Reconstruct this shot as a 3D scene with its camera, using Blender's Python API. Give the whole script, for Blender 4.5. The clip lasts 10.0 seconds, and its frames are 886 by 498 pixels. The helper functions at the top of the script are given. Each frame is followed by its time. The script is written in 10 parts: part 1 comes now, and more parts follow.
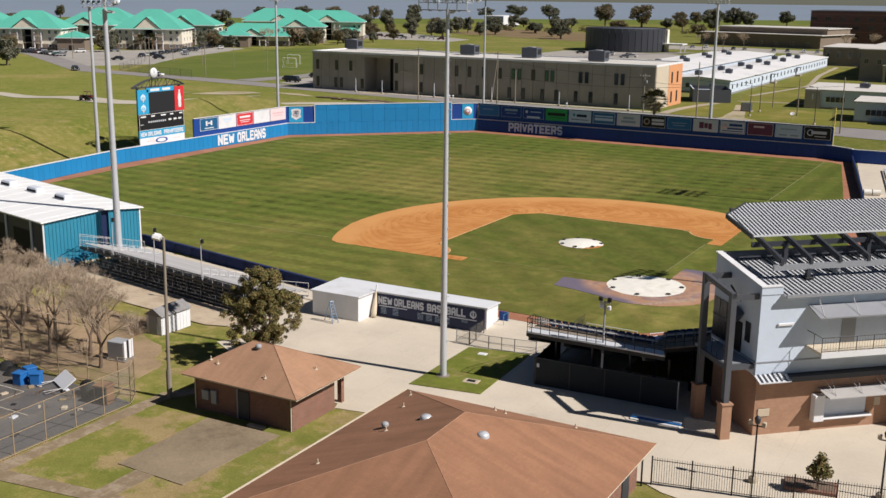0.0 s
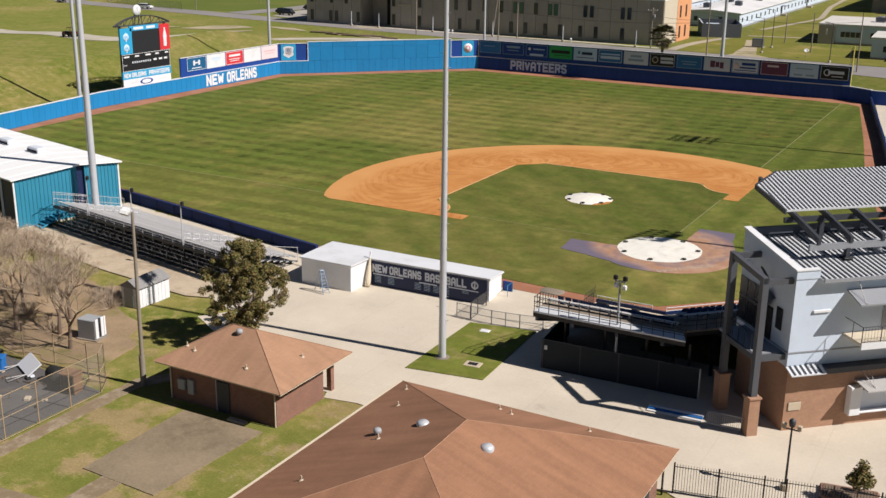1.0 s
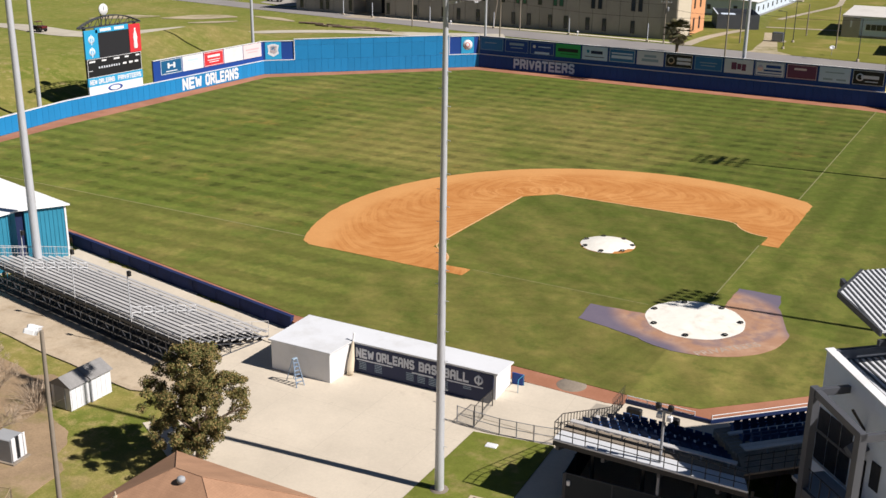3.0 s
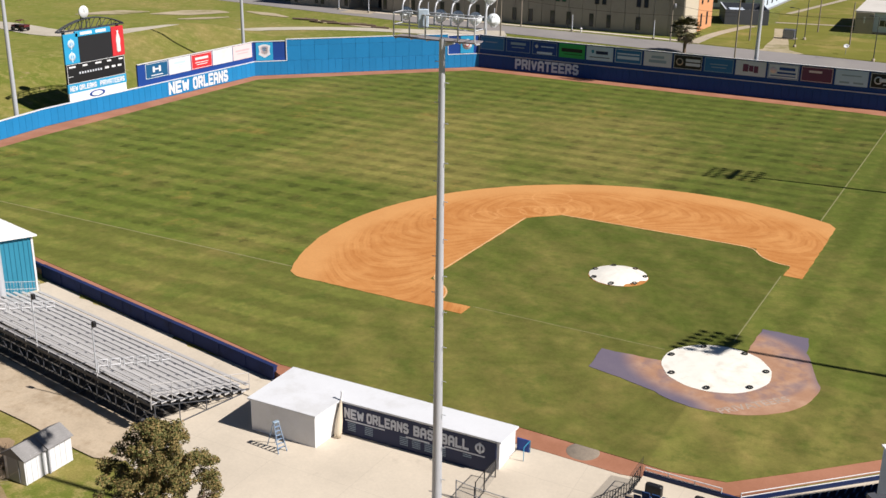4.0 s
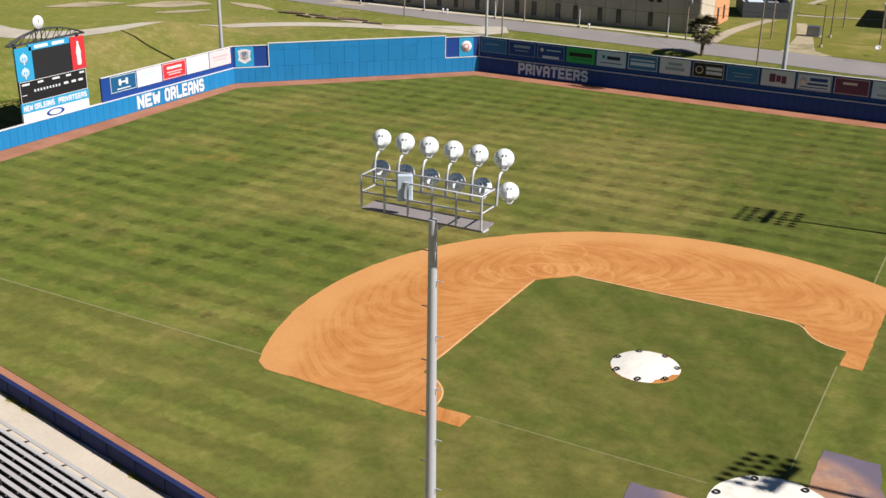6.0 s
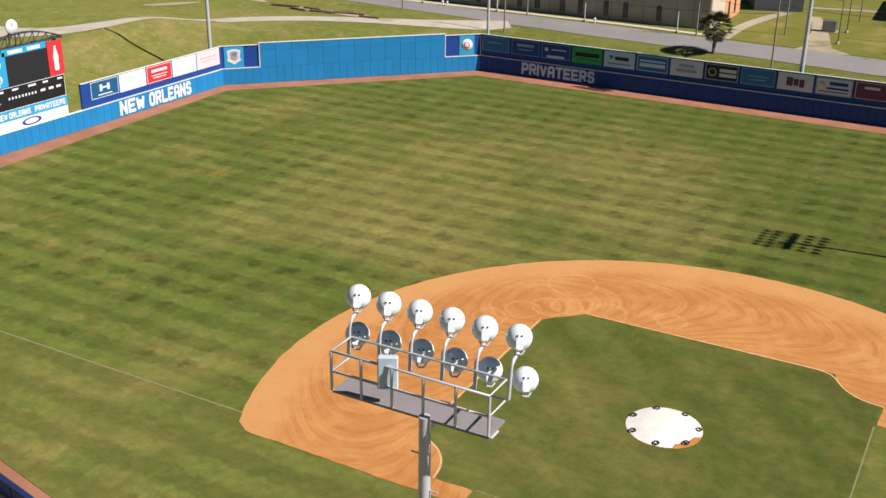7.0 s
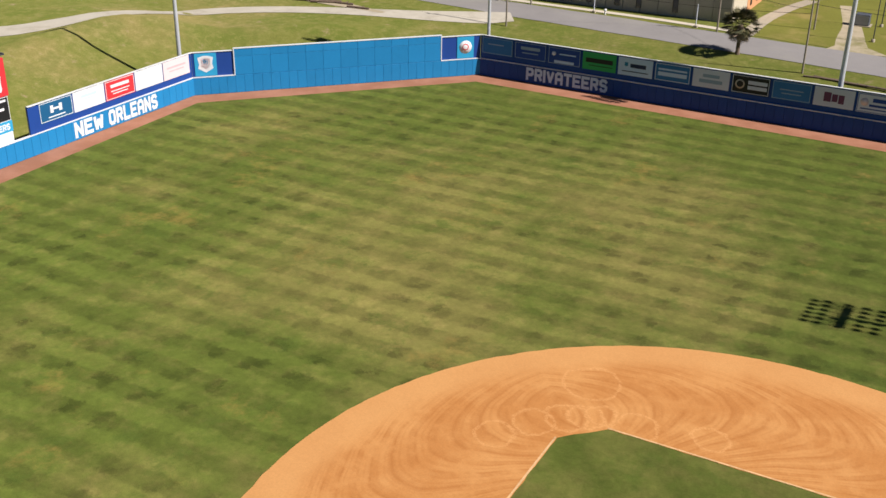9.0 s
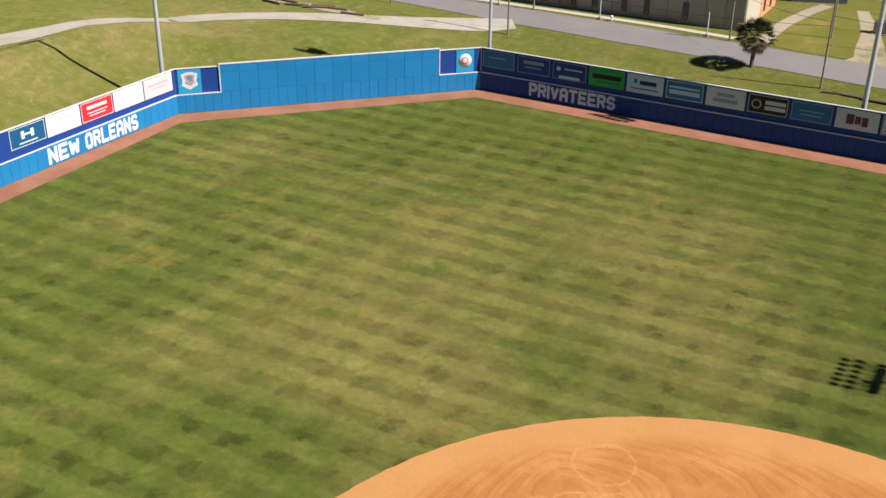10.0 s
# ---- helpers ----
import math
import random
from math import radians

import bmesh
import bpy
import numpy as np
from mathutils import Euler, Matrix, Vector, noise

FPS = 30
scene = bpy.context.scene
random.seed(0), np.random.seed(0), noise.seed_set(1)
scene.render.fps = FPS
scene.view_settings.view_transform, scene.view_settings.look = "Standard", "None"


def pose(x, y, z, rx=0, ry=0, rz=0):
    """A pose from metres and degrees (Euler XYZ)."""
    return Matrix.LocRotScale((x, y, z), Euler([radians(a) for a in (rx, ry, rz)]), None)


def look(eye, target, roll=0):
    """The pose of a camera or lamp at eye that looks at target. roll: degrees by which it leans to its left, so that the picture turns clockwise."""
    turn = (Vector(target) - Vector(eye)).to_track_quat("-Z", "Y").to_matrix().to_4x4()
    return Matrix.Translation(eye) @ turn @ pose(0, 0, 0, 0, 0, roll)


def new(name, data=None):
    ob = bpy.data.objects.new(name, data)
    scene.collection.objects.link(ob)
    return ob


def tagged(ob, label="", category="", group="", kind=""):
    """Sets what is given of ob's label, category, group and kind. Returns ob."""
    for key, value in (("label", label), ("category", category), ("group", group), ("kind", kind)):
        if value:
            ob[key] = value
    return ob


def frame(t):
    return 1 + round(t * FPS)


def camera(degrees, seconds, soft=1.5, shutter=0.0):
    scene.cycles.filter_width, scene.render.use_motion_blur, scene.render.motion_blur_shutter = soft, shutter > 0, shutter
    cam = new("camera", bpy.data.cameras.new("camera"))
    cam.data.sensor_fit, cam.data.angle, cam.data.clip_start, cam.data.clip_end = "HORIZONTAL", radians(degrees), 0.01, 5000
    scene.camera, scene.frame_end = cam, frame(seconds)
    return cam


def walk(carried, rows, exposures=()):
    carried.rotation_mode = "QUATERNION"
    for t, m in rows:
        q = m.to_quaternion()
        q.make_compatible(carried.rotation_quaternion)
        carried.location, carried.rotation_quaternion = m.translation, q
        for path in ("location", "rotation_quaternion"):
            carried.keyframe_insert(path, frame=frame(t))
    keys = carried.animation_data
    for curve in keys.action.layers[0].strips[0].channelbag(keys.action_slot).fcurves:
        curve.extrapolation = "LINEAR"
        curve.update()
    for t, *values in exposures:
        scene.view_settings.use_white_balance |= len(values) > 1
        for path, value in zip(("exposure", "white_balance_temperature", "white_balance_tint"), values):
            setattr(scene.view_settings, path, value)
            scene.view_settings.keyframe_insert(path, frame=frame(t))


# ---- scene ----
cam = camera(45.20, 10.0)
PATH = [
    (0, (32.657, -102.170, 28.485), (23.203, -85.169, 23.838), 0.73),
    (0.5, (30.755, -98.729, 29.067), (21.392, -81.866, 23.780), 0.69),
    (1, (28.792, -95.271, 29.696), (19.537, -78.564, 23.761), 0.72),
    (1.5, (26.781, -91.678, 30.417), (17.579, -75.042, 24.205), 0.77),
    (2, (24.727, -87.983, 31.170), (15.532, -71.347, 24.949), 0.79),
    (2.5, (22.596, -84.248, 31.957), (13.433, -67.630, 25.644), 0.83),
    (4, (16.547, -73.094, 34.345), (7.473, -56.586, 27.627), 0.76),
    (4.5, (14.533, -69.307, 35.167), (5.489, -52.836, 28.318), 0.77),
    (5, (12.448, -65.577, 36.096), (3.447, -49.145, 29.099), 0.75),
    (5.5, (10.392, -61.814, 37.018), (1.427, -45.426, 29.875), 0.76),
    (7, (4.130, -50.187, 39.853), (-4.722, -33.996, 32.141), 0.79),
    (7.5, (1.918, -46.207, 40.828), (-6.883, -30.094, 32.898), 0.78),
    (8, (-0.293, -42.153, 41.896), (-9.022, -26.116, 33.736), 0.78),
    (8.5, (-2.516, -38.074, 42.899), (-11.184, -22.111, 34.530), 0.82),
    (9, (-4.780, -33.949, 43.834), (-13.385, -18.060, 35.262), 0.86),
    (9.5, (-7.030, -29.787, 44.763), (-15.578, -13.976, 35.989), 0.90),
    (10, (-9.270, -25.501, 45.767), (-17.792, -9.732, 36.895), 0.90),
]
walk(cam, [(t, look(eye, target, roll)) for t, eye, target, roll in PATH], [(0, 0.18), (1.5, 0.31), (2.5, 0.39), (5, 0.40), (7.5, 0.43), (10, 0.47)])

# ---- world, sun, exposure ----
SUN_EL, SUN_AZ = 43.5, 5.6          # degrees up; degrees from +x towards +y
sun_dir = Vector((math.cos(radians(SUN_EL)) * math.cos(radians(SUN_AZ)), math.cos(radians(SUN_EL)) * math.sin(radians(SUN_AZ)), math.sin(radians(SUN_EL))))
world = bpy.data.worlds.new("sky")
scene.world = world
world.use_nodes = True
wn = world.node_tree.nodes
sky = wn.new("ShaderNodeTexSky")
sky.sky_type, sky.sun_disc = "NISHITA", False
sky.sun_elevation, sky.sun_rotation = radians(SUN_EL), radians(90 - SUN_AZ)
sky.air_density, sky.dust_density, sky.ozone_density = 1.0, 0.15, 6.0
world.node_tree.links.new(sky.outputs[0], wn["Background"].inputs[0])
wn["Background"].inputs[1].default_value = 0.026
sun = new("sun", bpy.data.lights.new("sun", "SUN"))
sun.data.energy, sun.data.angle, sun.data.color = 5.0, radians(0.53), (1.0, 0.93, 0.86)
sun.matrix_world = look(sun_dir * 300, (0, 0, 0))


# ---- materials ----
def tree_of(name):
    m = bpy.data.materials.new(name)
    m.use_nodes = True
    return m, m.node_tree.nodes, m.node_tree.links, m.node_tree.nodes["Principled BSDF"]


def math_node(n, l, op, a, b=None, c=None, clamp=False):
    q = n.new("ShaderNodeMath")
    q.operation, q.use_clamp = op, clamp
    for i, v in enumerate((a, b, c)):
        if v is None:
            continue
        if isinstance(v, (int, float)):
            q.inputs[i].default_value = v
        else:
            l.new(v, q.inputs[i])
    return q.outputs[0]


def noise_node(n, l, vec, scale, detail=4.0, rough=0.6):
    q = n.new("ShaderNodeTexNoise")
    q.inputs["Scale"].default_value, q.inputs["Detail"].default_value, q.inputs["Roughness"].default_value = scale, detail, rough
    l.new(vec, q.inputs["Vector"])
    return q.outputs["Fac"]


def mix_node(n, l, fac, a, b):
    q = n.new("ShaderNodeMix")
    q.data_type = "RGBA"
    for sock, v in ((q.inputs[0], fac), (q.inputs[6], a), (q.inputs[7], b)):
        if isinstance(v, (int, float)):
            sock.default_value = v
        elif isinstance(v, tuple):
            sock.default_value = (*v, 1)
        else:
            l.new(v, sock)
    return q.outputs[2]


def ramp(n, l, v, lo, hi):
    """0 below lo, 1 above hi, smooth between."""
    q = n.new("ShaderNodeMapRange")
    q.interpolation_type = "SMOOTHSTEP"
    l.new(v, q.inputs[0])
    q.inputs[1].default_value, q.inputs[2].default_value = lo, hi
    return q.outputs[0]


def value_shift(n, l, col, fac, low, high):
    """col made darker or lighter by fac (0 to 1) between the factors low and high."""
    q = n.new("ShaderNodeHueSaturation")
    mr = n.new("ShaderNodeMapRange")
    l.new(fac, mr.inputs[0])
    mr.inputs[3].default_value, mr.inputs[4].default_value = low, high
    l.new(mr.outputs[0], q.inputs["Value"])
    if isinstance(col, tuple):
        q.inputs["Color"].default_value = (*col, 1)
    else:
        l.new(col, q.inputs["Color"])
    return q.outputs[0]


def bump_to(n, l, b, height, strength, dist):
    q = n.new("ShaderNodeBump")
    q.inputs["Strength"].default_value, q.inputs["Distance"].default_value = strength, dist
    l.new(height, q.inputs["Height"])
    l.new(q.outputs[0], b.inputs["Normal"])


def mat(name, col, rough=0.8, metal=0.0, var=0.12, scale=0.6, fine=9.0, bump=0.15, stain=None, spec=0.35, piece=0.0):
    """A surface with broad blotches and fine grain; stain: a second colour in patches; piece: how far alike pieces differ."""
    m, n, l, b = tree_of(name)
    pos = n.new("ShaderNodeNewGeometry").outputs["Position"]
    broad, grain = noise_node(n, l, pos, scale), noise_node(n, l, pos, fine, 3.0)
    c = col
    if stain:
        c = mix_node(n, l, ramp(n, l, noise_node(n, l, pos, scale * 0.7, 6.0, 0.7), 0.48, 0.72), col, stain)
    both = math_node(n, l, "ADD", math_node(n, l, "MULTIPLY", broad, 0.6), math_node(n, l, "MULTIPLY", grain, 0.4))
    if piece:
        rnd = n.new("ShaderNodeObjectInfo").outputs["Random"]
        both = math_node(n, l, "ADD", math_node(n, l, "MULTIPLY", both, 1 - piece), math_node(n, l, "MULTIPLY", rnd, piece))
    c = value_shift(n, l, c, both, 1 - 2 * var, 1 + 2 * var)
    l.new(c, b.inputs["Base Color"])
    b.inputs["Roughness"].default_value, b.inputs["Metallic"].default_value = rough, metal
    b.inputs["Specular IOR Level"].default_value = spec
    if bump:
        bump_to(n, l, b, grain, bump, 0.02)
    return m


def plane_xy(n):
    pos = n.new("ShaderNodeNewGeometry").outputs["Position"]
    sep = n.new("ShaderNodeSeparateXYZ")
    n.id_data.links.new(pos, sep.inputs[0])
    return pos, sep.outputs[0], sep.outputs[1], sep.outputs[2]


def field_grass():
    """Mown turf: passes parallel to the third-base line, fainter ones across, worn straw-coloured patches, a greener infield."""
    m, n, l, b = tree_of("mown_turf")
    pos, x, y, _ = plane_xy(n)
    wob = math_node(n, l, "ADD", math_node(n, l, "MULTIPLY", math_node(n, l, "SUBTRACT", noise_node(n, l, pos, 0.07, 2.0), 0.5), 1.2), math_node(n, l, "MULTIPLY", math_node(n, l, "SUBTRACT", noise_node(n, l, pos, 0.55, 5.0, 0.75), 0.5), 2.6))
    yw, xw = math_node(n, l, "ADD", y, wob), math_node(n, l, "ADD", x, wob)
    sy = math_node(n, l, "SINE", math_node(n, l, "MULTIPLY", yw, 2 * math.pi / 3.7))
    sx = math_node(n, l, "SINE", math_node(n, l, "MULTIPLY", xw, 2 * math.pi / 4.2))
    sd = math_node(n, l, "SINE", math_node(n, l, "MULTIPLY", math_node(n, l, "ADD", math_node(n, l, "ADD", x, y), wob), 2 * math.pi / 7.5))
    sy, sx, sd = ramp(n, l, sy, -0.5, 0.5), ramp(n, l, sx, -0.6, 0.6), ramp(n, l, sd, -0.7, 0.7)
    # one chance value for each crossing of two passes
    cell = n.new("ShaderNodeCombineXYZ")
    l.new(math_node(n, l, "FLOOR", math_node(n, l, "ADD", math_node(n, l, "DIVIDE", xw, 4.2), 0.25)), cell.inputs[0])
    l.new(math_node(n, l, "FLOOR", math_node(n, l, "ADD", math_node(n, l, "DIVIDE", yw, 3.7), 0.25)), cell.inputs[1])
    chance = n.new("ShaderNodeTexWhiteNoise")
    chance.noise_dimensions = "2D"
    l.new(cell.outputs[0], chance.inputs["Vector"])
    chance = chance.outputs["Value"]
    right = ramp(n, l, math_node(n, l, "ADD", x, 0.0), -0.15, 0.15)          # beyond the first-base line the passes turn
    minus_y = math_node(n, l, "MULTIPLY", y, -1.0)
    near = math_node(n, l, "MULTIPLY", ramp(n, l, x, -28.0, -26.6), ramp(n, l, minus_y, -28.0, -26.6))
    foul = ramp(n, l, minus_y, -0.2, 0.2)
    patchy = ramp(n, l, noise_node(n, l, pos, 0.13, 4.0, 0.65), 0.36, 0.60)
    amt_y = math_node(n, l, "MULTIPLY", math_node(n, l, "SUBTRACT", 1.0, right), math_node(n, l, "SUBTRACT", 1.0, math_node(n, l, "MULTIPLY", near, 0.8)))
    stripe = math_node(n, l, "MULTIPLY", math_node(n, l, "MULTIPLY", sy, amt_y), math_node(n, l, "ADD", 0.30, math_node(n, l, "MULTIPLY", patchy, 0.70)))
    # dark tufts where two passes of the mower meet
    spot = math_node(n, l, "MULTIPLY", math_node(n, l, "SUBTRACT", 1.0, sx), math_node(n, l, "SUBTRACT", 1.0, sy))
    spot = math_node(n, l, "MULTIPLY", spot, math_node(n, l, "MULTIPLY", ramp(n, l, chance, 0.25, 1.0), ramp(n, l, noise_node(n, l, pos, 0.06, 4.0, 0.65), 0.38, 0.56)))
    fair = math_node(n, l, "MULTIPLY", math_node(n, l, "SUBTRACT", 1.0, math_node(n, l, "MAXIMUM", right, foul)), math_node(n, l, "SUBTRACT", 1.0, near))
    spot = math_node(n, l, "MULTIPLY", math_node(n, l, "MULTIPLY", spot, fair), ramp(n, l, noise_node(n, l, pos, 0.8, 5.0, 0.7), 0.25, 0.55))
    cross = math_node(n, l, "MULTIPLY", sx, math_node(n, l, "ADD", math_node(n, l, "MULTIPLY", fair, 0.20), math_node(n, l, "MULTIPLY", right, 0.55)))
    tone = math_node(n, l, "ADD", math_node(n, l, "ADD", stripe, cross), math_node(n, l, "MULTIPLY", math_node(n, l, "MULTIPLY", sd, near), 0.35))
    middle = n.new("ShaderNodeVectorMath")
    middle.operation = "DISTANCE"
    l.new(pos, middle.inputs[0])
    middle.inputs[1].default_value = (-46.0, 52.0, 0.0)
    heart = math_node(n, l, "MULTIPLY", math_node(n, l, "SUBTRACT", 1.0, ramp(n, l, middle.outputs["Value"], 10.0, 42.0)), 0.16)
    dry = ramp(n, l, math_node(n, l, "ADD", noise_node(n, l, pos, 0.05, 6.0, 0.66), heart), 0.48, 0.74)
    dry2 = ramp(n, l, noise_node(n, l, pos, 0.42, 5.0, 0.68), 0.46, 0.74)
    strawness = math_node(n, l, "ADD", math_node(n, l, "MULTIPLY", dry, 0.62), math_node(n, l, "MULTIPLY", dry2, 0.34), clamp=True)
    strawness = math_node(n, l, "MULTIPLY", strawness, math_node(n, l, "SUBTRACT", 1.0, math_node(n, l, "MULTIPLY", near, 0.25)))
    strawness = math_node(n, l, "ADD", strawness, math_node(n, l, "MULTIPLY", foul, 0.22), clamp=True)
    strawness = math_node(n, l, "ADD", strawness, math_node(n, l, "MULTIPLY", near, math_node(n, l, "MULTIPLY", ramp(n, l, noise_node(n, l, pos, 0.24, 5.0, 0.68), 0.36, 0.64), 0.30)), clamp=True)
    c = mix_node(n, l, strawness, (0.096, 0.122, 0.022), (0.232, 0.194, 0.062))
    c = value_shift(n, l, c, math_node(n, l, "MULTIPLY", tone, 0.80), 0.82, 1.20)
    c = value_shift(n, l, c, spot, 1.0, 0.62)
    c = value_shift(n, l, c, right, 1.0, 1.14)
    lush = math_node(n, l, "MULTIPLY", ramp(n, l, noise_node(n, l, pos, 0.26, 6.0, 0.72), 0.52, 0.66), 0.50)
    c = mix_node(n, l, lush, c, (0.070, 0.105, 0.018))
    rust = math_node(n, l, "MULTIPLY", ramp(n, l, noise_node(n, l, pos, 0.11, 7.0, 0.74), 0.56, 0.70), 0.42)
    c = mix_node(n, l, math_node(n, l, "MULTIPLY", rust, fair), c, (0.29, 0.195, 0.055))
    wear = noise_node(n, l, pos, 1.0, 6.0, 0.72)
    c = value_shift(n, l, c, wear, 0.55, 1.45)
    grain = noise_node(n, l, pos, 12.0, 5.0, 0.75)
    c = value_shift(n, l, c, grain, 0.68, 1.32)
    l.new(c, b.inputs["Base Color"])
    b.inputs["Roughness"].default_value, b.inputs["Specular IOR Level"].default_value = 0.95, 0.1
    b.inputs["Diffuse Roughness"].default_value = 0.5
    bump_to(n, l, b, grain, 0.6, 0.05)
    return m


def rough_grass():
    """Uncut winter grass: vivid green patches, straw, bare soil, at several scales."""
    m, n, l, b = tree_of("rough_grass")
    pos = n.new("ShaderNodeNewGeometry").outputs["Position"]
    big = noise_node(n, l, pos, 0.035, 6.0, 0.62)
    mid = noise_node(n, l, pos, 0.20, 7.0, 0.68)
    small = noise_node(n, l, pos, 0.75, 7.0, 0.70)
    fine = noise_node(n, l, pos, 6.0, 4.0, 0.72)
    c = mix_node(n, l, ramp(n, l, mid, 0.40, 0.60), (0.118, 0.145, 0.024), (0.215, 0.190, 0.055))
    c = mix_node(n, l, math_node(n, l, "MULTIPLY", ramp(n, l, small, 0.46, 0.66), 0.75), c, (0.285, 0.225, 0.095))
    c = mix_node(n, l, math_node(n, l, "MULTIPLY", ramp(n, l, big, 0.42, 0.64), 0.50), c, (0.260, 0.215, 0.085))
    split = n.new("ShaderNodeSeparateXYZ")
    l.new(pos, split.inputs[0])
    mown = math_node(n, l, "MULTIPLY", ramp(n, l, math_node(n, l, "ADD", split.outputs["Y"], math_node(n, l, "MULTIPLY", mid, 40.0)), 35.0, 75.0), math_node(n, l, "SUBTRACT", 1.0, ramp(n, l, big, 0.50, 0.66)))
    c = mix_node(n, l, math_node(n, l, "MULTIPLY", mown, 0.62), c, (0.138, 0.162, 0.032))
    yard = math_node(n, l, "SUBTRACT", 1.0, ramp(n, l, split.outputs["Y"], -48.0, -36.0))
    c = mix_node(n, l, math_node(n, l, "MULTIPLY", yard, math_node(n, l, "SUBTRACT", 1.0, ramp(n, l, noise_node(n, l, pos, 0.24, 5.0, 0.65), 0.40, 0.58))), c, (0.158, 0.162, 0.040))
    c = mix_node(n, l, math_node(n, l, "MULTIPLY", yard, ramp(n, l, noise_node(n, l, pos, 0.24, 5.0, 0.65), 0.50, 0.62)), c, (0.265, 0.200, 0.100))
    soil = math_node(n, l, "ADD", math_node(n, l, "MULTIPLY", noise_node(n, l, pos, 0.33, 7.0, 0.72), 0.65), math_node(n, l, "MULTIPLY", small, 0.35))
    c = mix_node(n, l, math_node(n, l, "MULTIPLY", ramp(n, l, soil, 0.56, 0.66), 0.75), c, (0.29, 0.215, 0.135))
    c = value_shift(n, l, c, small, 0.72, 1.28)
    c = value_shift(n, l, c, fine, 0.62, 1.38)
    l.new(c, b.inputs["Base Color"])
    b.inputs["Roughness"].default_value, b.inputs["Specular IOR Level"].default_value = 0.95, 0.1
    b.inputs["Diffuse Roughness"].default_value = 0.5
    bump_to(n, l, b, fine, 0.6, 0.06)
    return m


def clay(name, col, light, rings, loops=()):
    """Clay: paler rim, darker curved marks of the drag round several centres, thin pale loops of a turning machine."""
    m, n, l, b = tree_of(name)
    pos, x, y, _ = plane_xy(n)
    grain = noise_node(n, l, pos, 7.0, 5.0, 0.72)
    blot = noise_node(n, l, pos, 0.22, 5.0, 0.62)
    c = mix_node(n, l, ramp(n, l, blot, 0.36, 0.66), col, light)

    def away(cx, cy):
        mp = n.new("ShaderNodeMapping")
        mp.inputs["Location"].default_value = (-cx, -cy, 0)
        l.new(pos, mp.inputs["Vector"])
        dist = n.new("ShaderNodeVectorMath")
        dist.operation = "LENGTH"
        l.new(mp.outputs[0], dist.inputs[0])
        return mp.outputs[0], dist.outputs["Value"]

    if rings:
        # overlapping sweeps of the drag, bowed away from second base on both sides
        cx, cy, radius, gap, bow = rings
        _, rim = away(cx, cy)
        dx, dy = math_node(n, l, "SUBTRACT", x, cx), math_node(n, l, "SUBTRACT", y, cy)
        turn = math_node(n, l, "ARCTAN2", math_node(n, l, "ADD", dx, dy), math_node(n, l, "SUBTRACT", dy, dx))
        run = math_node(n, l, "MULTIPLY", math_node(n, l, "ABSOLUTE", turn), radius)
        off = math_node(n, l, "SUBTRACT", rim, radius)
        run = math_node(n, l, "ADD", run, math_node(n, l, "MULTIPLY", math_node(n, l, "MULTIPLY", off, off), bow))
        run = math_node(n, l, "ADD", run, math_node(n, l, "MULTIPLY", noise_node(n, l, pos, 0.16, 2.0), 2.6))
        wide = ramp(n, l, math_node(n, l, "SINE", math_node(n, l, "MULTIPLY", run, 2 * math.pi / gap)), -0.5, 1.0)
        thin = ramp(n, l, math_node(n, l, "SINE", math_node(n, l, "MULTIPLY", run, 2 * math.pi / (gap * 0.37))), -0.2, 1.0)
        total = math_node(n, l, "ADD", math_node(n, l, "MULTIPLY", wide, 0.40), math_node(n, l, "MULTIPLY", thin, 0.24))
        breakup = ramp(n, l, noise_node(n, l, pos, 0.5, 4.0), 0.32, 0.58)
        inside = math_node(n, l, "SUBTRACT", 1.0, ramp(n, l, rim, 24.8, 27.2))
        marks = math_node(n, l, "MULTIPLY", math_node(n, l, "MULTIPLY", total, breakup), inside)
        c = mix_node(n, l, math_node(n, l, "MULTIPLY", ramp(n, l, rim, 25.0, 27.6), 0.7), c, (light[0] * 1.03, light[1] * 1.10, light[2] * 1.20))
        c = mix_node(n, l, marks, c, (col[0] * 0.80, col[1] * 0.70, col[2] * 0.60))
    if loops:
        pale = None
        for cx, cy, r in loops:
            _, dist = away(cx, cy)
            off = math_node(n, l, "ABSOLUTE", math_node(n, l, "SUBTRACT", math_node(n, l, "ADD", dist, math_node(n, l, "MULTIPLY", noise_node(n, l, pos, 0.5, 2.0), 1.3)), r + 0.65))
            e = math_node(n, l, "SUBTRACT", 1.0, ramp(n, l, off, 0.06, 0.20))
            pale = e if pale is None else math_node(n, l, "MAXIMUM", pale, e)
        c = mix_node(n, l, math_node(n, l, "MULTIPLY", math_node(n, l, "MULTIPLY", pale, ramp(n, l, grain, 0.35, 0.6)), 0.50), c, (light[0] * 1.2, light[1] * 1.3, light[2] * 1.5))
    c = value_shift(n, l, c, grain, 0.80, 1.20)
    l.new(c, b.inputs["Base Color"])
    b.inputs["Roughness"].default_value, b.inputs["Specular IOR Level"].default_value = 0.95, 0.15
    bump_to(n, l, b, grain, 0.4, 0.03)
    return m


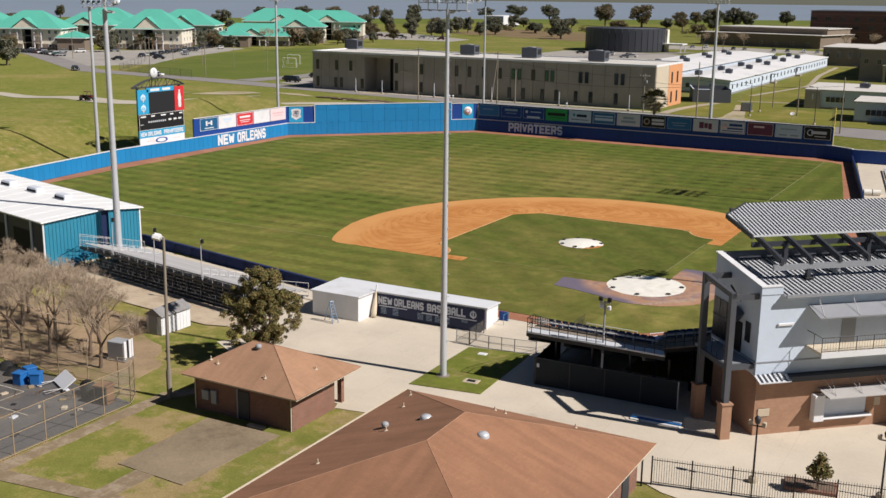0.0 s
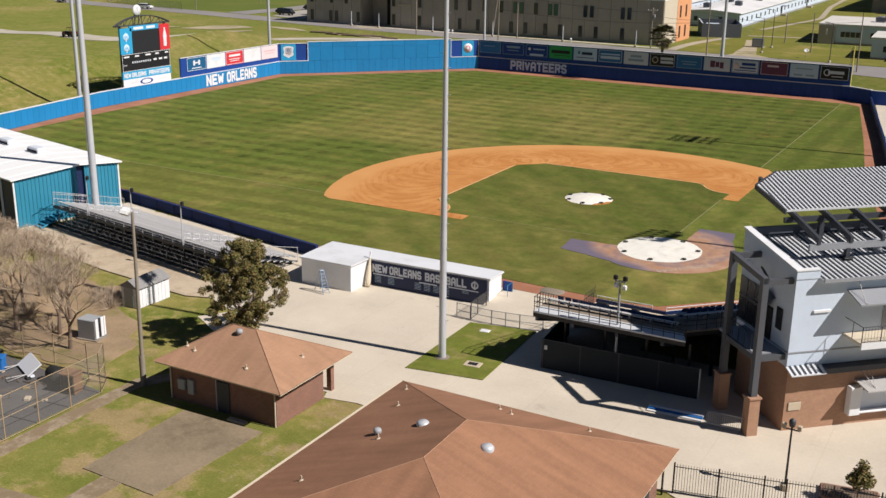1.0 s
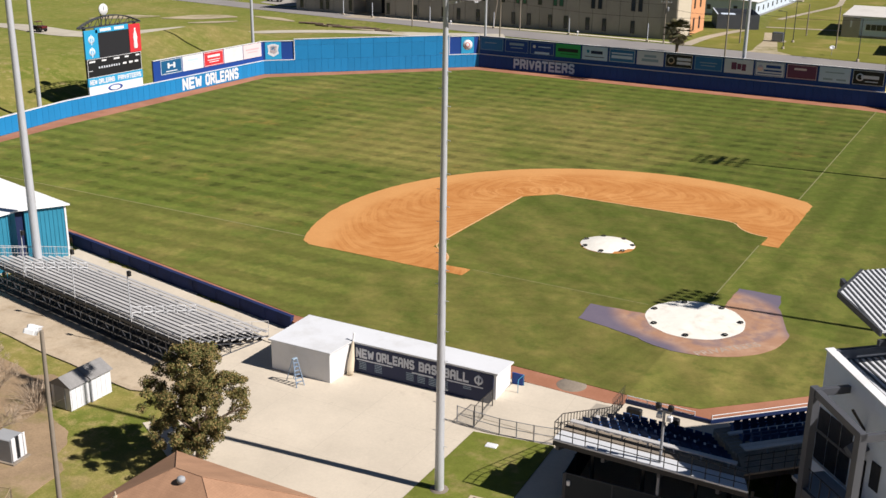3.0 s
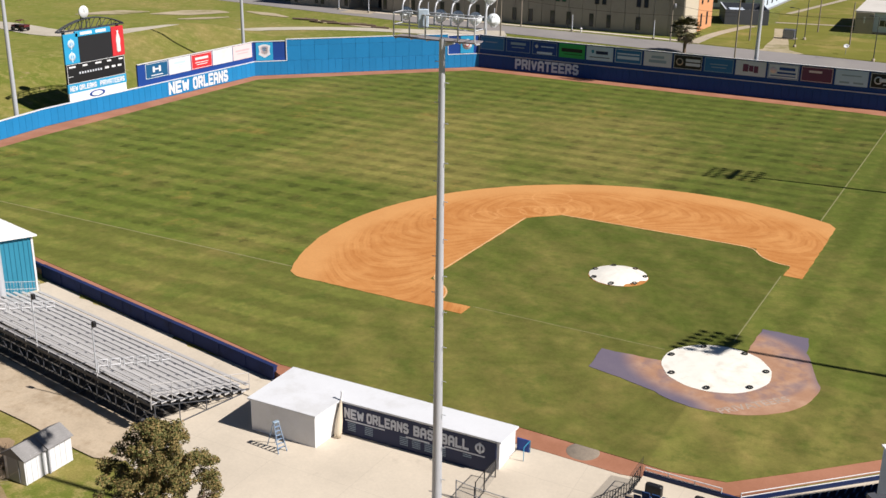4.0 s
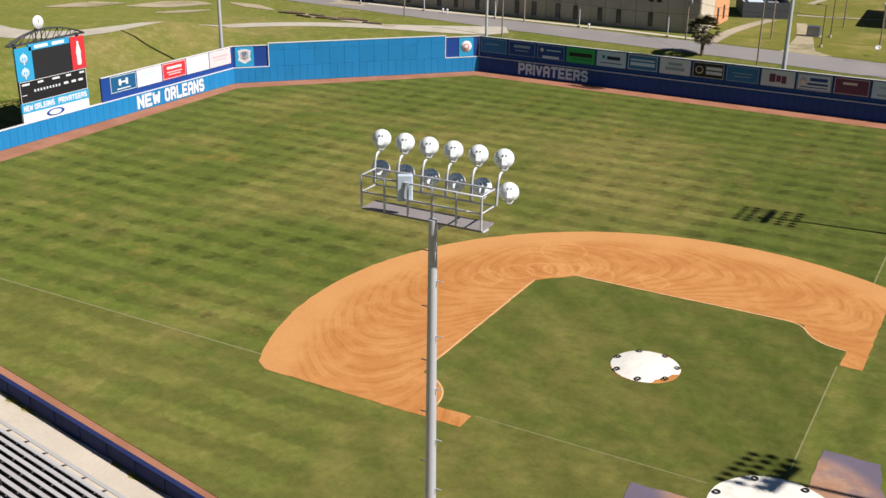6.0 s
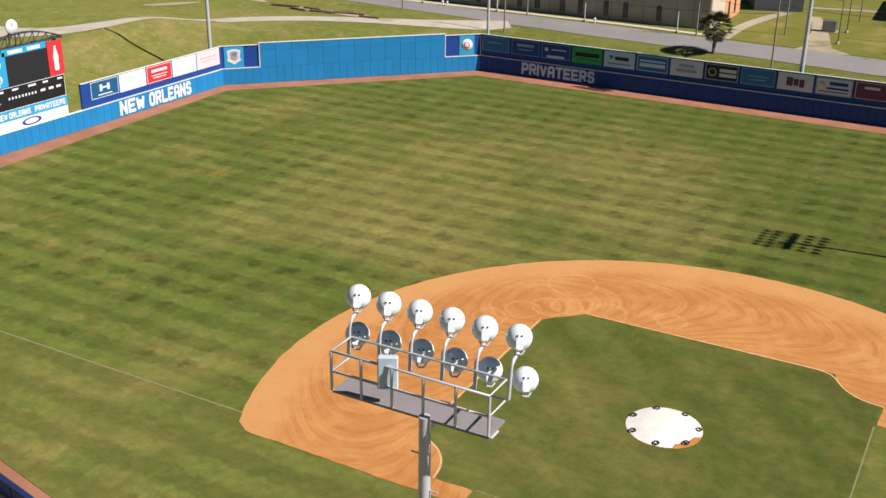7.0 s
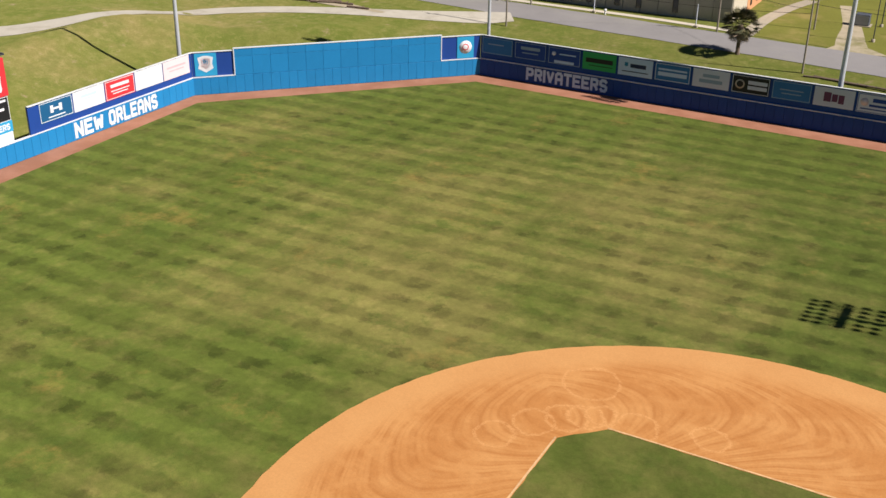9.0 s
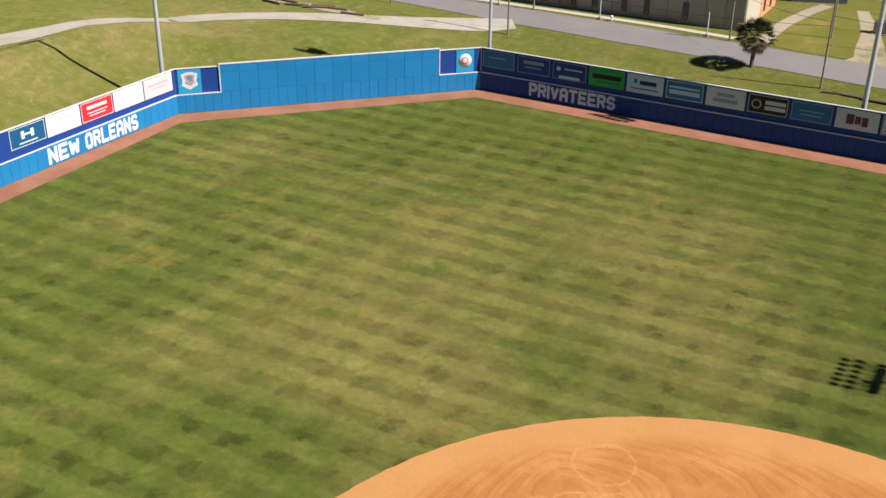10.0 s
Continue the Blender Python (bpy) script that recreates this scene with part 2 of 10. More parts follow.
def home_clay():
    """Clay round the plate, with the blue-purple drying agent strewn over its outer parts."""
    m, n, l, b = tree_of("home_clay")
    pos, x, y, _ = plane_xy(n)
    grain = noise_node(n, l, pos, 7.0, 5.0, 0.7)
    c = mix_node(n, l, ramp(n, l, noise_node(n, l, pos, 0.5, 4.0), 0.4, 0.65), (0.36, 0.20, 0.125), (0.44, 0.27, 0.18))
    ln = n.new("ShaderNodeVectorMath")
    ln.operation = "LENGTH"
    l.new(pos, ln.inputs[0])
    wing = ramp(n, l, ln.outputs["Value"], 5.6, 7.6)
    ring = math_node(n, l, "MULTIPLY", ramp(n, l, ln.outputs["Value"], 4.0, 4.8), ramp(n, l, noise_node(n, l, pos, 0.45, 3.0), 0.40, 0.62))
    ring = math_node(n, l, "MULTIPLY", ring, math_node(n, l, "SUBTRACT", 1.0, ramp(n, l, ln.outputs["Value"], 6.2, 6.9)))
    side = ramp(n, l, math_node(n, l, "ABSOLUTE", math_node(n, l, "ADD", x, y)), 5.0, 8.0)
    purple = math_node(n, l, "MULTIPLY", math_node(n, l, "MAXIMUM", math_node(n, l, "MULTIPLY", wing, side), math_node(n, l, "MULTIPLY", ring, 0.55)), 0.88)
    c = mix_node(n, l, purple, c, (0.098, 0.096, 0.160))
    c = value_shift(n, l, c, grain, 0.86, 1.14)
    l.new(c, b.inputs["Base Color"])
    b.inputs["Roughness"].default_value = 0.95
    bump_to(n, l, b, grain, 0.4, 0.03)
    return m


def concrete(name, col, joint, dark=0.45, soil=None):
    """Poured concrete with saw-cut joints every joint metres, streaks and stains."""
    m, n, l, b = tree_of(name)
    pos, x, y, _ = plane_xy(n)
    lines = None
    for v in (x, y):
        f = math_node(n, l, "FRACT", math_node(n, l, "DIVIDE", v, joint))
        e = math_node(n, l, "LESS_THAN", math_node(n, l, "ABSOLUTE", math_node(n, l, "SUBTRACT", f, 0.5)), 0.025 / joint)
        lines = e if lines is None else math_node(n, l, "MAXIMUM", lines, e)
    big, fine = noise_node(n, l, pos, 0.18, 6.0, 0.65), noise_node(n, l, pos, 5.0, 4.0, 0.7)
    c = value_shift(n, l, col, big, 0.74, 1.22)
    c = mix_node(n, l, math_node(n, l, "MULTIPLY", ramp(n, l, noise_node(n, l, pos, 0.5, 5.0, 0.7), 0.60, 0.75), 0.35), c, (col[0] * 0.55, col[1] * 0.52, col[2] * 0.5))
    c = value_shift(n, l, c, fine, 0.88, 1.12)
    c = mix_node(n, l, math_node(n, l, "MULTIPLY", lines, dark), c, (col[0] * 0.45, col[1] * 0.45, col[2] * 0.45))
    if soil:
        c = mix_node(n, l, math_node(n, l, "MULTIPLY", ramp(n, l, noise_node(n, l, pos, 0.9, 6.0, 0.72), 0.38, 0.58), 0.85), c, soil)
    l.new(c, b.inputs["Base Color"])
    b.inputs["Roughness"].default_value = 0.9
    bump_to(n, l, b, fine, 0.15, 0.01)
    return m


def brick_wall(name, a, c2, mortar):
    m, n, l, b = tree_of(name)
    tc = n.new("ShaderNodeTexCoord").outputs["UV"]
    q = n.new("ShaderNodeTexBrick")
    q.inputs["Scale"].default_value = 1.0
    q.inputs["Brick Width"].default_value, q.inputs["Row Height"].default_value = 0.215, 0.075
    q.inputs["Mortar Size"].default_value, q.inputs["Mortar Smooth"].default_value = 0.006, 0.2
    q.inputs["Color1"].default_value, q.inputs["Color2"].default_value, q.inputs["Mortar"].default_value = (*a, 1), (*c2, 1), (*mortar, 1)
    l.new(tc, q.inputs["Vector"])
    pos = n.new("ShaderNodeNewGeometry").outputs["Position"]
    c = value_shift(n, l, q.outputs["Color"], noise_node(n, l, pos, 0.7, 5.0, 0.65), 0.72, 1.28)
    l.new(c, b.inputs["Base Color"])
    b.inputs["Roughness"].default_value = 0.9
    bump_to(n, l, b, q.outputs["Fac"], -0.4, 0.01)
    return m


def shingle(name, col):
    """Asphalt shingles: courses, single tabs, streaks."""
    m, n, l, b = tree_of(name)
    tc = n.new("ShaderNodeTexCoord").outputs["UV"]
    q = n.new("ShaderNodeTexBrick")
    q.inputs["Scale"].default_value = 1.0
    q.inputs["Brick Width"].default_value, q.inputs["Row Height"].default_value = 0.33, 0.14
    q.inputs["Mortar Size"].default_value = 0.008
    dark, light = tuple(v * 0.96 for v in col), tuple(v * 1.04 for v in col)
    q.inputs["Color1"].default_value, q.inputs["Color2"].default_value = (*dark, 1), (*light, 1)
    q.inputs["Mortar"].default_value = (*[v * 0.88 for v in col], 1)
    l.new(tc, q.inputs["Vector"])
    pos = n.new("ShaderNodeNewGeometry").outputs["Position"]
    mp = n.new("ShaderNodeMapping")
    mp.inputs["Scale"].default_value = (0.9, 0.10, 1.0)
    l.new(tc, mp.inputs["Vector"])
    c = value_shift(n, l, q.outputs["Color"], noise_node(n, l, mp.outputs[0], 1.0, 5.0, 0.6), 0.62, 1.38)
    c = value_shift(n, l, c, noise_node(n, l, pos, 0.30, 5.0, 0.6), 0.74, 1.26)
    c = value_shift(n, l, c, noise_node(n, l, pos, 14.0, 3.0), 0.88, 1.12)
    l.new(c, b.inputs["Base Color"])
    b.inputs["Roughness"].default_value, b.inputs["Specular IOR Level"].default_value = 0.92, 0.25
    bump_to(n, l, b, q.outputs["Fac"], -0.3, 0.01)
    return m


def foliage(name, a, c2):
    m, n, l, b = tree_of(name)
    rnd = n.new("ShaderNodeNewGeometry").outputs["Random Per Island"]
    c = mix_node(n, l, rnd, a, c2)
    pos = n.new("ShaderNodeNewGeometry").outputs["Position"]
    c = value_shift(n, l, c, noise_node(n, l, pos, 1.3, 3.0), 0.7, 1.3)
    l.new(c, b.inputs["Base Color"])
    b.inputs["Roughness"].default_value = 0.7
    b.inputs["Specular IOR Level"].default_value = 0.25
    return m


def mesh_fabric(name, col, cover):
    """Woven wire or netting: partly open."""
    m, n, l, b = tree_of(name)
    b.inputs["Base Color"].default_value = (*col, 1)
    b.inputs["Roughness"].default_value = 0.6
    b.inputs["Alpha"].default_value = cover
    return m


def water():
    m, n, l, b = tree_of("lake_water")
    pos = n.new("ShaderNodeNewGeometry").outputs["Position"]
    w = noise_node(n, l, pos, 0.15, 5.0, 0.6)
    l.new(value_shift(n, l, (0.26, 0.31, 0.38), noise_node(n, l, pos, 0.004, 4.0), 0.85, 1.15), b.inputs["Base Color"])
    b.inputs["Roughness"].default_value = 0.35
    bump_to(n, l, b, w, 0.3, 0.3)
    return m


M_TURF, M_ROUGH = field_grass(), rough_grass()
M_TURF2 = mat("green_far_grass", (0.115, 0.145, 0.032), 0.95, var=0.16, scale=0.05, fine=1.2, stain=(0.17, 0.165, 0.05), spec=0.1)
M_CLAY = clay("infield_clay", (0.475, 0.205, 0.062), (0.555, 0.268, 0.092), (-13.04, 13.04, 20.5, 1.9, 0.22), ((-29.2, 25.2, 1.5), (-27.3, 26.9, 1.6), (-26.2, 27.6, 1.4), (-22.6, 28.2, 1.6), (-27.4, 32.0, 2.2), (-25.2, 28.4, 1.2), (-31.0, 22.5, 1.5), (-17.5, 29.4, 1.3)))
M_TRACK = clay("warning_track_clay", (0.315, 0.142, 0.086), (0.385, 0.182, 0.118), ())
M_HOME = home_clay()
M_TRACK2 = mat("scuffed_chalk", (0.40, 0.32, 0.27), 0.95, var=0.35, scale=1.2, fine=8, stain=(0.30, 0.20, 0.16))
M_PLAZA = concrete("plaza_concrete", (0.57, 0.505, 0.415), 6.0, 0.18)
M_PATH = concrete("dirty_path_concrete", (0.33, 0.262, 0.185), 1.5, 0.4, (0.20, 0.145, 0.085))
M_DIM = mat("shade_dark_ground", (0.085, 0.078, 0.07), 0.95, var=0.3, scale=0.5, fine=5, stain=(0.05, 0.046, 0.04))
M_WALK = concrete("sidewalk_concrete", (0.38, 0.325, 0.25), 1.5, 0.3)
M_PAD = mat("stained_concrete", (0.250, 0.208, 0.165), 0.92, var=0.30, scale=0.40, fine=6, stain=(0.135, 0.118, 0.105))
M_ASPH = mat("road_asphalt", (0.245, 0.23, 0.228), 0.92, var=0.14, scale=0.15, fine=5, stain=(0.26, 0.245, 0.23))
M_COURT = mat("court_asphalt", (0.105, 0.100, 0.100), 0.9, var=0.28, scale=0.55, fine=6, stain=(0.175, 0.142, 0.105))
M_GRAVEL = mat("pale_gravel", (0.47, 0.43, 0.36), 0.95, var=0.16, scale=0.3, fine=4, stain=(0.36, 0.32, 0.25))
M_BARE = mat("bare_pale_soil", (0.40, 0.335, 0.235), 0.95, var=0.2, scale=0.2, fine=3, stain=(0.20, 0.185, 0.07))
M_LOT = mat("pale_lot_asphalt", (0.33, 0.31, 0.285), 0.92, var=0.14, scale=0.1, fine=2, stain=(0.40, 0.375, 0.34))
M_TANP = mat("tan_precast_panel", (0.36, 0.325, 0.275), 0.85, var=0.09, scale=0.3, fine=5, stain=(0.30, 0.27, 0.23), piece=0.45)
M_TANLIT = mat("tan_masonry", (0.25, 0.215, 0.185), 0.88, var=0.1, scale=0.2, fine=3)
M_GREENGLASS = mat("green_tinted_glass", (0.03, 0.13, 0.085), 0.15, var=0.1, spec=0.6, bump=0.0)
M_ROOFP = mat("pale_roof_membrane", (0.58, 0.56, 0.53), 0.85, var=0.1, scale=0.12, fine=2, stain=(0.46, 0.44, 0.41))
M_ROOFW2 = mat("white_roof_membrane", (0.70, 0.70, 0.71), 0.7, var=0.08, scale=0.12, fine=2, stain=(0.58, 0.58, 0.59))
M_LAWN = mat("patchy_lawn", (0.165, 0.165, 0.034), 0.95, var=0.22, scale=0.12, fine=2.5, stain=(0.27, 0.215, 0.075), spec=0.1)
M_FALLOW = mat("brown_fallow", (0.20, 0.145, 0.085), 0.95, var=0.25, scale=0.06, fine=0.8, stain=(0.13, 0.12, 0.05), spec=0.1)
M_SIGNDULL = mat("dull_blue_sign", (0.030, 0.16, 0.38), 0.55, var=0.1)
M_ROOFB = mat("bright_white_roof", (0.82, 0.83, 0.84), 0.5, 0.0, var=0.03, scale=0.5)
M_DEEPBLUE = mat("deep_blue_sign", (0.012, 0.10, 0.23), 0.5, var=0.05)
M_ROSE = mat("pale_maroon_band", (0.24, 0.135, 0.125), 0.9, var=0.1)
M_SLATEBLUE = mat("blue_grey_panel", (0.20, 0.28, 0.40), 0.7, var=0.08)
M_POLE = mat("grey_timber_pole", (0.25, 0.215, 0.175), 0.9, var=0.18, scale=1.5, fine=9)
M_LEAF2 = foliage("rusty_thin_leaves", (0.075, 0.070, 0.030), (0.20, 0.150, 0.085))
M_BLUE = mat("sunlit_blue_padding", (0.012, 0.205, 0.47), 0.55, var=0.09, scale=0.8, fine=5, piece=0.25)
M_NAVY = mat("navy_padding", (0.008, 0.022, 0.090), 0.6, var=0.12, scale=0.8, fine=5, piece=0.3)
M_SIDE = mat("faded_dark_screen", (0.011, 0.023, 0.098), 0.8, var=0.3, scale=0.7, fine=5, stain=(0.009, 0.016, 0.060))
# right field padding: bluish shade is put into this navy
M_NAVY2 = mat("shaded_blue_padding", (0.007, 0.052, 0.235), 0.6, var=0.12, scale=0.8, fine=5, piece=0.25)
M_RIDGE = mat("tan_ridge_shingles", (0.38, 0.225, 0.145), 0.92, var=0.15, scale=1.0, fine=8)
M_BAND = mat("royal_blue_board", (0.012, 0.055, 0.27), 0.55, var=0.08, scale=0.6)
M_WHITE = mat("white_paint", (0.71, 0.72, 0.75), 0.6, var=0.05, scale=0.7, stain=(0.62, 0.63, 0.64))
M_GREYW = mat("grey_white_stucco", (0.56, 0.64, 0.76), 0.8, var=0.06, scale=0.5, fine=12, stain=(0.51, 0.57, 0.66))
M_TARP = mat("white_tarpaulin", (0.80, 0.78, 0.72), 0.5, var=0.07, scale=1.2, fine=4, bump=0.5, stain=(0.68, 0.64, 0.56))
M_LINE = mat("chalk_line", (0.22, 0.215, 0.095), 0.95, var=0.25, scale=1.0, fine=10)
M_GALV = mat("galvanised_steel", (0.52, 0.54, 0.58), 0.45, 0.2, var=0.08, scale=0.8, fine=8, bump=0.05)
M_ALU = mat("bleacher_aluminium", (0.52, 0.51, 0.51), 0.55, 0.15, var=0.10, scale=1.5, fine=10, bump=0.05, piece=0.4)
M_STEEL = mat("grey_painted_steel", (0.30, 0.31, 0.34), 0.5, 0.1, var=0.08, scale=1.0)
M_DSTEEL = mat("charcoal_steel", (0.050, 0.054, 0.066), 0.5, 0.15, var=0.1, scale=1.0)
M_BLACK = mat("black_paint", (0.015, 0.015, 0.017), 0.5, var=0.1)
M_DARK = mat("dark_opening", (0.012, 0.013, 0.016), 0.8, var=0.1)
M_GLASS = mat("dark_window_glass", (0.03, 0.035, 0.045), 0.12, var=0.1, spec=0.6, bump=0.0)
M_TEAL = mat("teal_metal_siding", (0.035, 0.235, 0.36), 0.45, 0.1, var=0.08, scale=0.7)
M_ROOFW = mat("white_metal_roof", (0.68, 0.70, 0.74), 0.5, 0.0, var=0.05, scale=0.5, stain=(0.60, 0.61, 0.63))
M_ROOFG = mat("standing_seam_roof", (0.62, 0.64, 0.68), 0.45, 0.1, var=0.06, scale=0.8)
M_SEAM = mat("dark_roof_seam", (0.06, 0.065, 0.075), 0.5, 0.2, var=0.1)
M_BRICK = brick_wall("red_brown_brick", (0.185, 0.080, 0.055), (0.245, 0.112, 0.076), (0.27, 0.215, 0.175))
M_BRICK2 = brick_wall("orange_brown_brick", (0.315, 0.165, 0.10), (0.375, 0.205, 0.128), (0.38, 0.29, 0.21))
M_SHING = shingle("tan_shingles", (0.37, 0.215, 0.135))
M_SHING2 = shingle("brown_shingles", (0.285, 0.147, 0.088))
M_SHINGG = shingle("grey_shingles", (0.24, 0.235, 0.235))
M_FASCIA = mat("cream_fascia", (0.62, 0.54, 0.42), 0.7, var=0.1)
M_TAN = mat("tan_precast_wall", (0.40, 0.36, 0.31), 0.85, var=0.08, scale=0.3, fine=6, stain=(0.33, 0.295, 0.255))
M_ORANGE = mat("orange_painted_wall", (0.62, 0.30, 0.15), 0.8, var=0.06)
M_ENDTAN = mat("sunlit_tan_end_wall", (0.52, 0.46, 0.365), 0.85, var=0.08, scale=0.3)
M_CREAM = mat("cream_wall", (0.74, 0.68, 0.57), 0.85, var=0.08, scale=0.3)
M_TURQ = mat("turquoise_metal_roof", (0.10, 0.42, 0.33), 0.55, 0.0, var=0.10, scale=0.15, fine=1.5)
M_MAROON = mat("maroon_brick", (0.165, 0.088, 0.084), 0.9, var=0.14, scale=0.2, fine=3)
M_BROWNW = mat("brown_masonry", (0.21, 0.165, 0.13), 0.9, var=0.12, scale=0.2, fine=3)
M_SLATE = mat("slate_grey_metal", (0.09, 0.10, 0.125), 0.6, 0.1, var=0.1, scale=0.3)
M_LBLUE = mat("pale_blue_white_siding", (0.56, 0.64, 0.75), 0.75, var=0.06, scale=0.3)
M_BARK = mat("bark", (0.16, 0.115, 0.085), 0.9, var=0.2, scale=2.0, fine=12, bump=0.6)
M_LITTER = mat("leaf_litter", (0.315, 0.225, 0.140), 0.95, var=0.35, scale=0.35, fine=7, stain=(0.18, 0.165, 0.05), bump=0.5)
M_ISLAND = mat("island_grass", (0.140, 0.160, 0.030), 0.95, var=0.30, scale=0.9, fine=8, stain=(0.24, 0.205, 0.075), bump=0.6, spec=0.1)
M_SIDEGLASS = mat("blue_grey_glazing", (0.014, 0.017, 0.024), 0.25, var=0.12, spec=0.35)
M_GREYCAB = mat("grey_cabinet_paint", (0.33, 0.345, 0.37), 0.6, var=0.1)
M_FRAME = mat("navy_grey_frame", (0.085, 0.09, 0.105), 0.5, 0.1, var=0.1, scale=1.0)
M_TWIG = mat("bare_twigs", (0.40, 0.315, 0.235), 0.9, var=0.2, scale=1.0, fine=8)
M_LEAF = foliage("autumn_green_leaves", (0.072, 0.102, 0.028), (0.285, 0.195, 0.080))
# far oaks: leaf colour lightened to carry the haze of distance
M_OAK = foliage("hazed_oak_leaves", (0.082, 0.096, 0.062), (0.19, 0.175, 0.125))
M_PALM = foliage("palm_leaves", (0.045, 0.055, 0.022), (0.15, 0.125, 0.06))
M_LINK = mesh_fabric("chain_link_mesh", (0.30, 0.29, 0.27), 0.16)
M_SCREEN = mat("dark_windscreen_fabric", (0.016, 0.021, 0.026), 0.85, var=0.12, scale=1.2, fine=14)
M_NET = mesh_fabric("backstop_net", (0.03, 0.03, 0.03), 0.22)
M_RED = mat("red_sign", (0.60, 0.035, 0.045), 0.5, var=0.05)
M_SIGNBLUE = mat("teal_blue_sign", (0.015, 0.20, 0.34), 0.5, var=0.06)
M_SIGNCYAN = mat("bright_blue_sign", (0.03, 0.33, 0.60), 0.5, var=0.06)
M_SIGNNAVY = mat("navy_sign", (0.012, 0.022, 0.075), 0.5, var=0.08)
M_GREEN = mat("green_sign", (0.03, 0.38, 0.10), 0.5, var=0.06)
M_PALESIGN = mat("pale_blue_sign", (0.52, 0.65, 0.80), 0.55, var=0.06)
M_GREYSIGN = mat("grey_white_sign", (0.62, 0.66, 0.74), 0.55, var=0.06)
M_PINK = mat("pale_pink_sign", (0.74, 0.60, 0.62), 0.55, var=0.06)
M_PLUM = mat("plum_sign", (0.15, 0.045, 0.10), 0.55, var=0.06)
M_TAUPE = mat("sandy_board", (0.50, 0.42, 0.32), 0.7, var=0.1)
M_YEL = mat("foul_pole_yellow", (0.72, 0.60, 0.16), 0.5, var=0.06)
M_PLUMBLUE = mat("blue_plastic_seat", (0.02, 0.055, 0.16), 0.5, var=0.1, piece=0.3)
M_BIN = mat("blue_bin_plastic", (0.02, 0.14, 0.42), 0.45, var=0.1)
M_CAR = [mat("car_black", (0.012, 0.012, 0.014), 0.3, var=0.1, spec=0.5), mat("car_white", (0.75, 0.75, 0.75), 0.3, var=0.03, spec=0.5), mat("car_silver", (0.35, 0.36, 0.38), 0.3, 0.4, var=0.03), mat("car_dark_red", (0.10, 0.012, 0.016), 0.3, var=0.05, spec=0.5)]
M_RUBBER = mat("black_rubber", (0.02, 0.02, 0.02), 0.8, var=0.15)
M_GREYBOX = mat("blue_grey_box", (0.28, 0.38, 0.48), 0.5, var=0.06)
M_GRATE = mat("grating_steel", (0.27, 0.245, 0.25), 0.6, 0.1, var=0.12, scale=2.0, fine=14)
M_RUST = mat("rusty_tan_steel", (0.36, 0.265, 0.165), 0.7, var=0.2, scale=3.0, fine=10)
M_BOX = mat("pale_blue_enamel", (0.50, 0.60, 0.70), 0.5, var=0.05)
M_SLAB = mat("olive_slab_concrete", (0.250, 0.195, 0.130), 0.92, var=0.34, scale=0.30, fine=6, stain=(0.130, 0.098, 0.066))
M_CUPB = mat("brown_board", (0.22, 0.125, 0.070), 0.75, var=0.2, scale=2.0)
M_EDGE = mat("pale_edge_clay", (0.64, 0.40, 0.20), 0.95, var=0.3, scale=1.5, fine=8, stain=(0.50, 0.27, 0.11))
M_DIRTWALK = mat("tan_dirt_walk", (0.47, 0.385, 0.285), 0.95, var=0.22, scale=0.5, fine=6, stain=(0.34, 0.26, 0.175))
M_REFL = mat("white_lamp_housing", (0.74, 0.79, 0.82), 0.4, var=0.04)
M_LENS = mat("blue_lamp_glass", (0.055, 0.10, 0.17), 0.25, var=0.1, spec=0.6)


